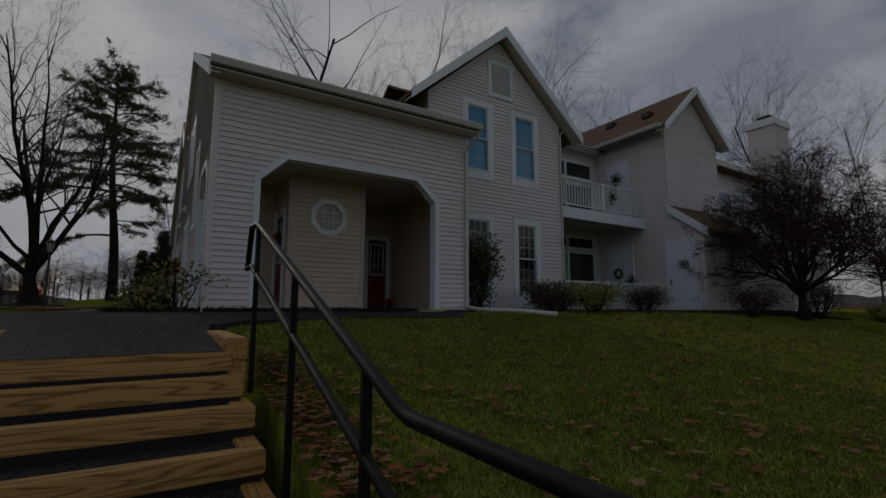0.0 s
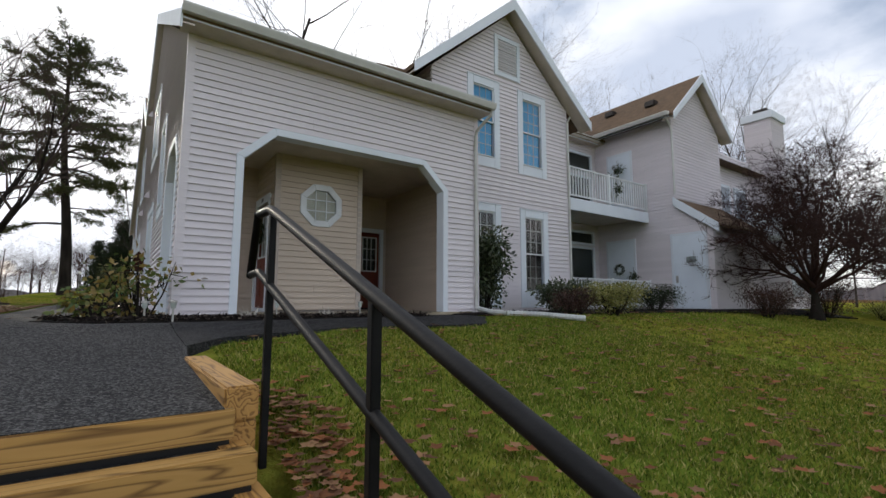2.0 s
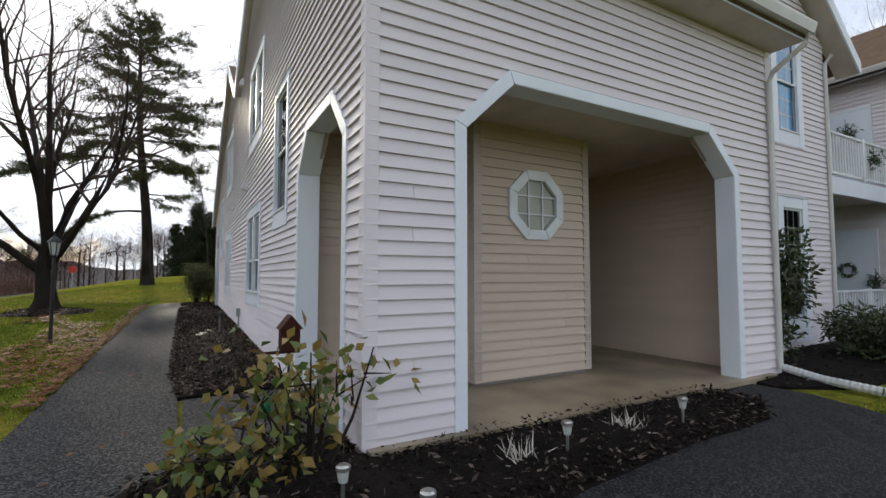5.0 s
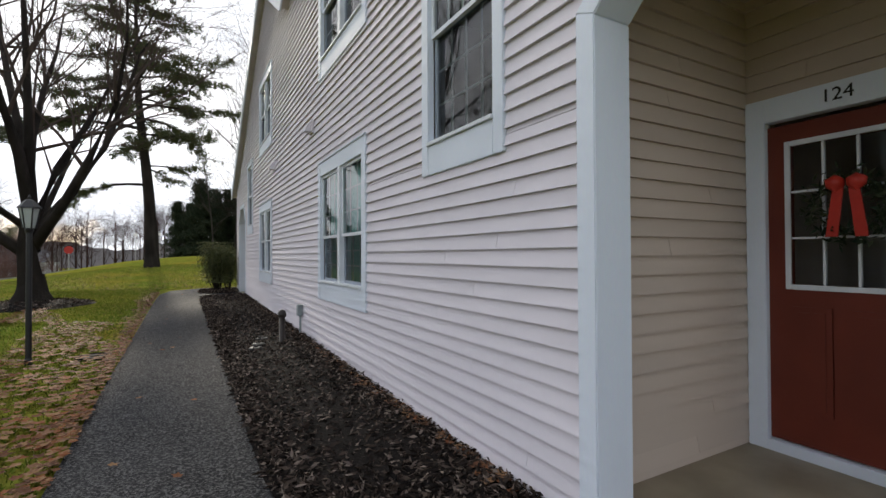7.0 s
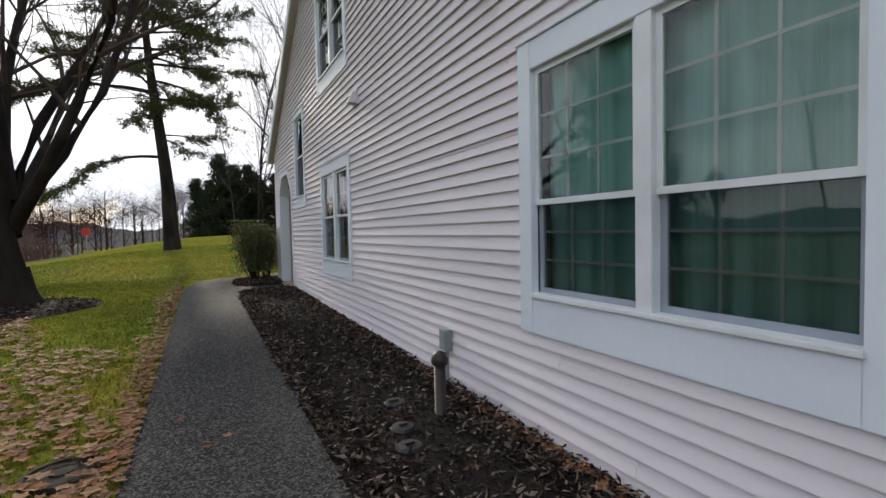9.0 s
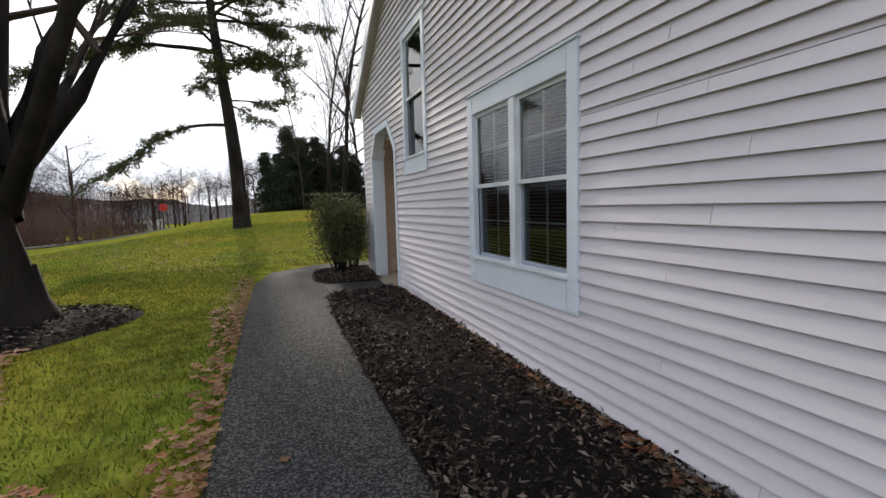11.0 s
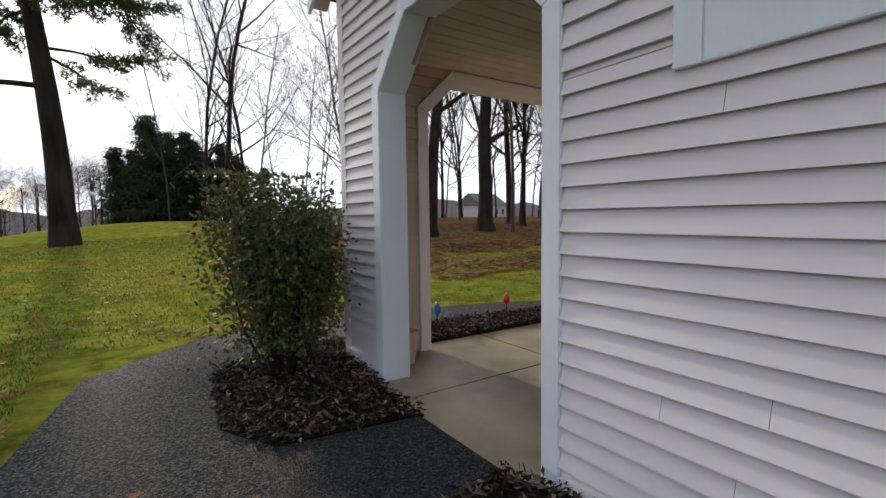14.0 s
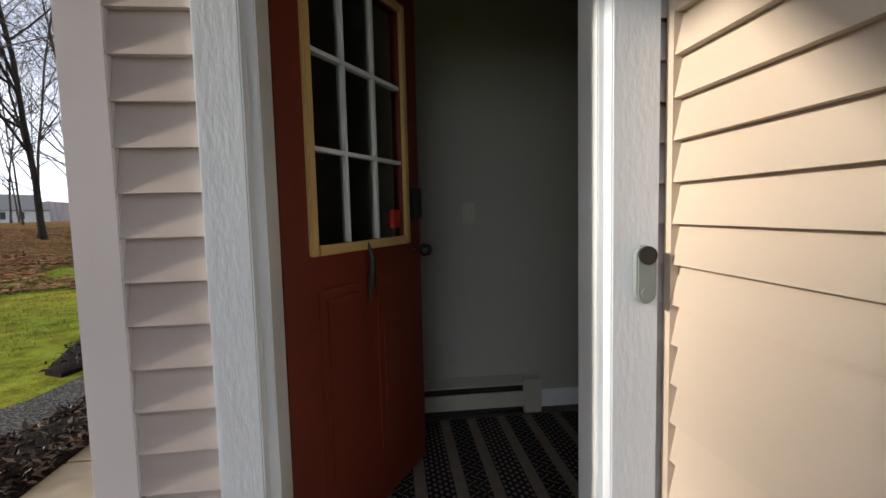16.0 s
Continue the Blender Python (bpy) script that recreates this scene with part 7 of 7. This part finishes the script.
def white_pine():
    """Leaning trunk, long lower boughs, and a crown of whorls whose side twigs carry tufts of needles."""
    g = np.random.default_rng(63)
    t = thing("pine_tree", (0, 0, 0), "tall white pine with layered flat sprays of needles", "tree")
    m = Mesh()
    H = 18.6
    trunk = lambda z: Vector((-0.06 * z + 0.10 * math.sin(z * 0.45), 0.05 * math.sin(z * 0.6), z))
    m.tube([trunk(z) for z in np.linspace(-0.2, H, 16)], [0.47 if k == 0 else 0.36 * (1 - 0.94 * k / 15) + 0.015 for k in range(16)], 12, caps=False)
    boughs = [(5.0, 178, 6.6, -0.10), (6.1, 5, 2.8, 0.05), (6.0, 60, 3.2, -0.1), (8.3, 176, 8.4, -0.06), (8.0, 350, 3.8, 0.0), (7.2, 120, 4.0, 0.0), (9.2, 200, 6.0, -0.04), (9.8, 2, 5.4, 0.0), (9.6, 172, 6.6, 0.0), (8.9, 30, 5.2, 0.02), (7.4, 320, 4.2, 0.0), (7.0, 270, 3.6, -0.02), (8.6, 250, 4.6, 0.0), (9.0, 90, 4.4, 0.0)]
    z = 10.0
    while z < 18.3:
        ln = 4.7 * max(0.05, 1 - (z - 10) / 9.0) ** 0.75 + 0.6
        turn = g.uniform(0, 120)
        for k in range(3 if z < 15 else 4):
            boughs.append((z + g.uniform(-0.2, 0.2), turn + k * 120 + g.uniform(-30, 30), ln * g.uniform(0.65, 1.2), 0.03 + 0.05 * (z - 10)))
        z += 0.62
    base, way = [], []
    for z, a, ln, rise in boughs:
        q = trunk(z)
        w = Vector((math.cos(radians(a)), math.sin(radians(a)), rise + 0.12)).normalized()
        n = max(5, int(ln / 0.3))
        line = [q.copy()]
        for i in range(n):
            w = (w + Vector(g.normal(0, 0.07, 3)) + Vector((0, 0, -0.03 if i < n * 0.6 else 0.035))).normalized()
            q = q + w * (ln / n)
            line.append(q.copy())
        r0 = 0.028 + 0.010 * ln
        m.tube(line, [r0 * (1 - 0.88 * i / n) for i in range(n + 1)], 6, caps=False)
        for i in range(int(n * 0.3), n + 1):
            ax = (line[i] - line[i - 1]).normalized()
            for side in (-1, 1):
                if g.random() < 0.22:
                    continue
                sd = Vector((-ax.y, ax.x, 0)) * side
                reach = g.uniform(0.35, 1.25) * min(1.0, 0.35 + ln / 6)
                d = (ax * g.uniform(0.5, 1.0) + sd * g.uniform(0.4, 1.0) + Vector((0, 0, g.normal(-0.12, 0.22)))).normalized()
                e = line[i] + d * reach
                m.tube([line[i], (line[i] + e) / 2 + Vector((0, 0, 0.04)), e], [0.012, 0.008, 0.004], 3, caps=False)
                for u in np.arange(0.25, 1.05, 0.17 / reach):
                    p = np.array(line[i] + d * (reach * u)) + g.normal(0, 0.05, 3)
                    k = int(g.integers(14, 26))
                    base.append(p + g.normal(0, 0.075, (k, 3)))
                    way.append(g.normal(0, 0.8, (k, 3)) + np.array(d) * 0.7 + np.array([0, 0, 0.15]))
    m.make("trunk", BARK, t, smooth=True)
    base, way = np.concatenate(base), np.concatenate(way)
    leaves("crown", base, way, g.uniform(0.13, 0.26, len(base)), 0.05, NEEDLE, t, "flat sprays of green needles", seed=63)
    return t


pine = white_pine()
put(pine, -2.68, 43.0, 1.0, 0)
spruce = conifer("spruce_tree", 62, 10.5, 0.2, "dense dark spruce behind the crest", 16000, 0.03, 3.1, SPRUCE, 40, 0.45, 0.09, 0.35, 0.25, "dark spruces")
put(spruce, 1.0, 73, 0.86)
for x, y, s in ((4.0, 75, 1.1), (6.8, 73, 0.95), (-1.5, 76, 0.9), (2.5, 78, 1.15), (8.8, 76, 0.85), (5.5, 79, 1.0), (10.8, 74, 0.7), (2.6, 72.5, 0.8), (-0.3, 74.5, 0.85), (5.4, 73.2, 0.85), (8.0, 73, 0.75)):
    copy_thing(spruce, pose(x, y, ground_z(x, y) - 0.2, 0, 0, rt.uniform(0, 360)) @ Matrix.Scale(s * 0.84, 4))
pine2 = copy_thing(spruce, pose(-9.2, 24.5, ground_z(-9.2, 24.5) - 0.1, 0, 0, 70) @ Matrix.Scale(0.9, 4))
tagged(pine2, "dark drooping spruce near the maple")
for x, y, s in ((-17, 11.5, 1.1), (-20, 15.5, 1.3)):
    copy_thing(spruce, pose(x, y, ground_z(x, y) - 0.2, 0, 0, rt.uniform(0, 360)) @ Matrix.Scale(s, 4))
for x, y in ((-15, 19.5), (-21, 24), (-16, 7.0)):
    copy_thing(wood_b, pose(x, y, ground_z(x, y) - 0.1, 0, 0, rt.uniform(0, 360)) @ Matrix.Scale(0.7, 4))

# ---- far things ----
def far_house(x, y, w, d, h, turn, label):
    z = ground_z(x, y) - 0.3
    t = thing("house", (0, 0, 0), label, "house", "far houses")
    Mesh().box(-w / 2, w / 2, -d / 2, d / 2, 0, h).make("wall", FARWALL, t)
    Mesh().prism([(-w / 2 - 0.3, -d / 2 - 0.4, h), (-w / 2 - 0.3, d / 2 + 0.4, h), (-w / 2 - 0.3, 0, h + d * 0.38)], [(w / 2 + 0.3, -d / 2 - 0.4, h), (w / 2 + 0.3, d / 2 + 0.4, h), (w / 2 + 0.3, 0, h + d * 0.38)]).make("roof", FARROOF, t)
    for k in range(4):
        for zz in (0.9, 3.4):
            if zz + 1.3 < h:
                xx = -w / 2 + (k + 0.6) * w / 4.2
                Mesh().box(xx - 0.45, xx + 0.45, -d / 2 - 0.04, -d / 2 + 0.02, zz, zz + 1.3).make("window", UNLITROOM, t)
    t.matrix_basis = pose(x, y, z, 0, 0, turn)
    return t


far_house(-52, 150, 9, 8, 3.4, 20, "pale far house beyond the road")
far_house(-34, 160, 9, 8, 3.4, -10, "grey far house beyond the road")
far_house(-62, 125, 11, 8, 3.6, 35, "pale far house among bare trees")
far_house(96, 99, 13, 8, 2.6, -20, "low grey house behind the wood")
far_house(75, 118, 10, 8, 3.2, 10, "grey house behind the bare trees")
ss = thing("stop_sign", (-12.2, 76, ground_z(-12.2, 76)), "red octagonal road sign on a post", "road sign")
Mesh().tube([(-12.2, 76, ground_z(-12.2, 76) - 0.2), (-12.2, 76, ground_z(-12.2, 76) + 2.9)], 0.04, 6).make("post", CHROME, ss)
Mesh().prism([(-12.2 + 0.45 * math.cos(math.pi / 8 + k * math.pi / 4), 75.93, ground_z(-12.2, 76) + 2.7 + 0.45 * math.sin(math.pi / 8 + k * math.pi / 4)) for k in range(8)], [(-12.2 + 0.45 * math.cos(math.pi / 8 + k * math.pi / 4), 75.96, ground_z(-12.2, 76) + 2.7 + 0.45 * math.sin(math.pi / 8 + k * math.pi / 4)) for k in range(8)]).make("plate", RED, ss)
for x, y in ((-6.4, 82), (-4.0, 90)):
    q = thing("street_lamp", (x, y, ground_z(x, y)), "far white globe street lamp", "street lamp", "far street lamps")
    Mesh().tube([(x, y, ground_z(x, y) - 0.3), (x, y, ground_z(x, y) + 3.4)], 0.05, 6).make("post", CHROME, q)
    Mesh().lathe((x, y, ground_z(x, y) + 3.4), [(0.05, 0), (0.2, 0.12), (0.2, 0.3), (0.03, 0.42)], 8).make("globe", LACE, q)

# wooded ridge on the horizon, its haze painted into the pale colour
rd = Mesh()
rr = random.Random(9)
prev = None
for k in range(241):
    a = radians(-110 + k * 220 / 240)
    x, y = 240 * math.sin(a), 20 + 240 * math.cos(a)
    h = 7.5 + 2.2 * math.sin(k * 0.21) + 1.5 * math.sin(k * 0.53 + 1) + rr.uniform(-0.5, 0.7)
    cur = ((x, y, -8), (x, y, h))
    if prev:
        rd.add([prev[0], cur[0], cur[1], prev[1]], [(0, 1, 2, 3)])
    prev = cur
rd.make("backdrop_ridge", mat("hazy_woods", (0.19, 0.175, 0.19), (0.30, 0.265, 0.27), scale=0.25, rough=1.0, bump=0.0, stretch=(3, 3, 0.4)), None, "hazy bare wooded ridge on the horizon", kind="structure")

# ---- the next building beyond the wing ----
nb = thing("neighbour_building", (24, 10, 0), "further pale clapboard building with a chimney", "house")
Mesh().box(19.3, 30.0, 10.2, 17.0, 0, 6.0).make("wall", SIDING, nb)
Mesh().box(23.0, 26.8, 9.0, 10.2, 0, 5.4).make("bay_wall", SIDING, nb)
Mesh().prism([(19.0, 9.7, 5.9), (19.0, 17.4, 5.9), (19.0, 13.6, 8.6)], [(30.3, 9.7, 5.9), (30.3, 17.4, 5.9), (30.3, 13.6, 8.6)]).make("roof", ROOF, nb)
ch = Mesh().box(23.6, 25.0, 9.4, 10.5, 5.0, 8.55).make("chimney", SIDING, nb)
for k in range(34):
    z = 5.1 + k * COURSE
    Mesh().hexa([(23.575, 9.375, z), (25.025, 9.375, z), (25.025, 10.5, z), (23.575, 10.5, z)], [(23.595, 9.395, z + 0.1), (25.005, 9.395, z + 0.1), (25.005, 10.5, z + 0.1), (23.595, 10.5, z + 0.1)]).make("siding_board", SIDING, ch)
Mesh().box(23.5, 25.1, 9.3, 10.6, 8.55, 8.9).make("chimney_cap", TRIM, ch, bevel=0.02)
Mesh().box(23.95, 24.65, 9.65, 10.2, 8.9, 9.2).make("flue", BROWNMETAL, ch)
for x, z0, z1 in ((19.9, 0.9, 2.6), (20.3, 3.6, 5.0), (21.8, 3.6, 5.0), (23.8, 0.6, 2.6), (25.6, 0.6, 2.6), (24.6, 3.5, 5.0)):
    yy = 8.98 if x > 23 else 10.18
    wd = Mesh().box(x - 0.55, x + 0.55, yy - 0.05, yy + 0.1, z0 - 0.12, z1 + 0.12).make("window", TRIM, nb)
    Mesh().box(x - 0.42, x + 0.42, yy - 0.06, yy, z0, z1).make("pane", GREYV, wd)
Mesh().box(19.5, 22.8, 9.0, 9.08, 3.0, 3.9).make("balcony_front", TRIM, nb)
Mesh().box(19.5, 22.8, 9.08, 10.2, 2.9, 3.05).make("balcony_deck", TRIM, nb)
for k in range(58):
    z = k * COURSE
    for a, b, yy in ((19.3, 23.0, 10.2), (23.0, 26.8, 9.0)):
        Mesh().hexa([(a, yy - 0.025, z), (b, yy - 0.025, z), (b, yy, z), (a, yy, z)], [(a, yy - 0.004, z + 0.1), (b, yy - 0.004, z + 0.1), (b, yy, z + 0.1), (a, yy, z + 0.1)]).make("siding_board", SIDING, nb)

# ---- grass and fallen leaves ----
def scatter(k, x0, x1, y0, y1, keep, seed, zf=ground_z):
    r = random.Random(seed)
    got = []
    while len(got) < k:
        x, y = r.uniform(x0, x1), r.uniform(y0, y1)
        if keep(x, y):
            got.append((x, y, zf(x, y)))
    return np.array(got)


def on_lawn(x, y):
    if y < 4.2 and -1.6 < x < 0.74:
        return False
    if 4.1 <= y < 8.4 and -1.8 < x < 0.62:
        return False
    if 0.5 < x < 5.6 and 6.0 < y < 28.2:
        edge = [(0.5, 6.35), (0.9, 6.78), (2.4, 7.2), (4.1, 7.1), (4.75, 7.15), (5.2, 7.7), (5.6, 8.6)]
        for (xa, ya), (xb, yb) in zip(edge, edge[1:]):
            if xa <= x <= xb:
                return y < ya + (yb - ya) * (x - xa) / (xb - xa)
    if x > 0.4 and 8.4 < y < 28.2:
        return x > 5.6 and y < 8.2
    if -1.78 < x < 0.7 and 8.0 < y < 29.9:
        return False
    if 0 < x < 12 and 28 < y < (30.1 if x < 3 or x > 4.8 else 29.75 - 0.4 * (x - 3)):
        return False
    return (x + 4.35) ** 2 + (y - 25.2) ** 2 > 1.75


g = np.random.default_rng(70)
for nm, k, box, ln in (("grass_front", 130000, (0.75, 7.5, 0.2, 8.0), 0.05), ("grass_front_far", 45000, (3.0, 18.0, 0.5, 8.2), 0.06), ("grass_side", 60000, (-5.5, -1.72, 11.0, 31.0), 0.05), ("grass_hill", 40000, (-12.0, 1.5, 28.0, 44.0), 0.06), ("grass_rear", 30000, (1.0, 16.0, 29.5, 42.0), 0.055)):
    p = scatter(k, *box, on_lawn, len(nm))
    p[:, 2] -= 0.006
    w = g.normal(0, 0.5, (k, 3))
    w[:, 2] = 1.0
    tagged(leaves(nm, p, w, g.uniform(0.5, 1.25, k) * ln, 0.009 if ln < 0.057 else 0.013, BLADE, None, "short green and yellowing lawn grass", "stuff", 0.15, 8), category="grass")


def star_leaves(name, pts, size, label, seed, up=0.022):
    """Curled lobed leaves lying flat on the ground."""
    r = random.Random(seed)
    m = Mesh()
    for x, y, z in pts:
        z += up
        s, a = size * r.uniform(0.55, 1.25), r.uniform(0, 6.28)
        tilt = r.uniform(-0.35, 0.35)
        ring = []
        for k in range(10):
            rad = s * (1.0 if k % 2 == 0 else 0.52) * (0.75 if k in (4, 6) else 1.0)
            b = a + 2 * math.pi * k / 10
            dx, dy = rad * math.cos(b), rad * math.sin(b)
            ring.append((x + dx, y + dy, z + 0.012 + abs(rad) * 0.22 * r.random() + dx * tilt * 0.5))
        m.add([(x, y, z + 0.010)] + ring, [(0, k + 1, (k + 1) % 10 + 1) for k in range(10)])
    return tagged(m.make(name, FALLEN, None, label, kind="stuff"), category="leaves")


star_leaves("fallen_leaves", scatter(1500, 0.8, 12, 0.3, 8.0, on_lawn, 81), 0.06, "brown and orange fallen leaves on the lawn", 1, 0.045)
star_leaves("fallen_leaves_steps", [(x, y, ground_z(x, y) + 0.02) for x, y in [(0.70 + abs(random.Random(k).gauss(0, 0.30)), random.Random(k + 500).uniform(2.4, 5.2)) for k in range(330)]], 0.06, "drift of brown leaves beside the steps", 2, 0.03)
star_leaves("fallen_leaves_walk", [(x, y, ground_z(x, y) + 0.012) for x, y in [(-1.74 - abs(random.Random(k).gauss(0, 0.14)), random.Random(k + 900).uniform(12, 28)) for k in range(1300)]], 0.046, "brown leaves gathered along the path edge", 3, 0.035)
star_leaves("fallen_leaves_side", scatter(1700, -4.2, -1.75, 13, 27, lambda x, y: on_lawn(x, y) and noise.noise((x * 0.6, y * 0.35, 3)) > 0.12, 83), 0.058, "patches of brown leaves in the mossy grass", 4, 0.05)
star_leaves("fallen_leaves_wall", [(x, y, ground_z(x, y) + 0.06) for x, y in [(0.6 - abs(random.Random(k).gauss(0, 0.06)), random.Random(k + 300).uniform(12, 25)) for k in range(420)]], 0.045, "dead leaves caught along the foot of the wall", 5, 0.0)
star_leaves("fallen_leaves_hill", scatter(1500, -10, 3, 28, 42, lambda x, y: on_lawn(x, y) and noise.noise((x * 0.3, y * 0.3, 1)) > 0.0, 84), 0.05, "scattered leaves on the rear lawn", 6, 0.045)
star_leaves("fallen_leaves_wood", scatter(9000, 2, 34, 31, 46, lambda x, y: on_lawn(x, y) and noise.noise((x * 0.2, y * 0.25, 5)) + (y - 35.5) * 0.09 > 0.05, 85), 0.075, "thick russet leaves towards the wood", 7, 0.045)
star_leaves("fallen_leaves_rear", scatter(8000, 1.5, 17, 30.4, 38, lambda x, y: on_lawn(x, y) and noise.noise((x * 0.5, y * 0.5, 9)) + (y - 33.2) * 0.12 > -0.05, 87), 0.08, "russet leaves strewn over the rear lawn", 9, 0.045)
star_leaves("fallen_leaves_path", [(x, y, pave_z(x, y) + 0.004) for x, y in [(random.Random(k).uniform(-1.6, -0.5), random.Random(k + 50).uniform(9, 28)) for k in range(26)]], 0.035, "few stray leaves on the asphalt path", 8, 0.0)
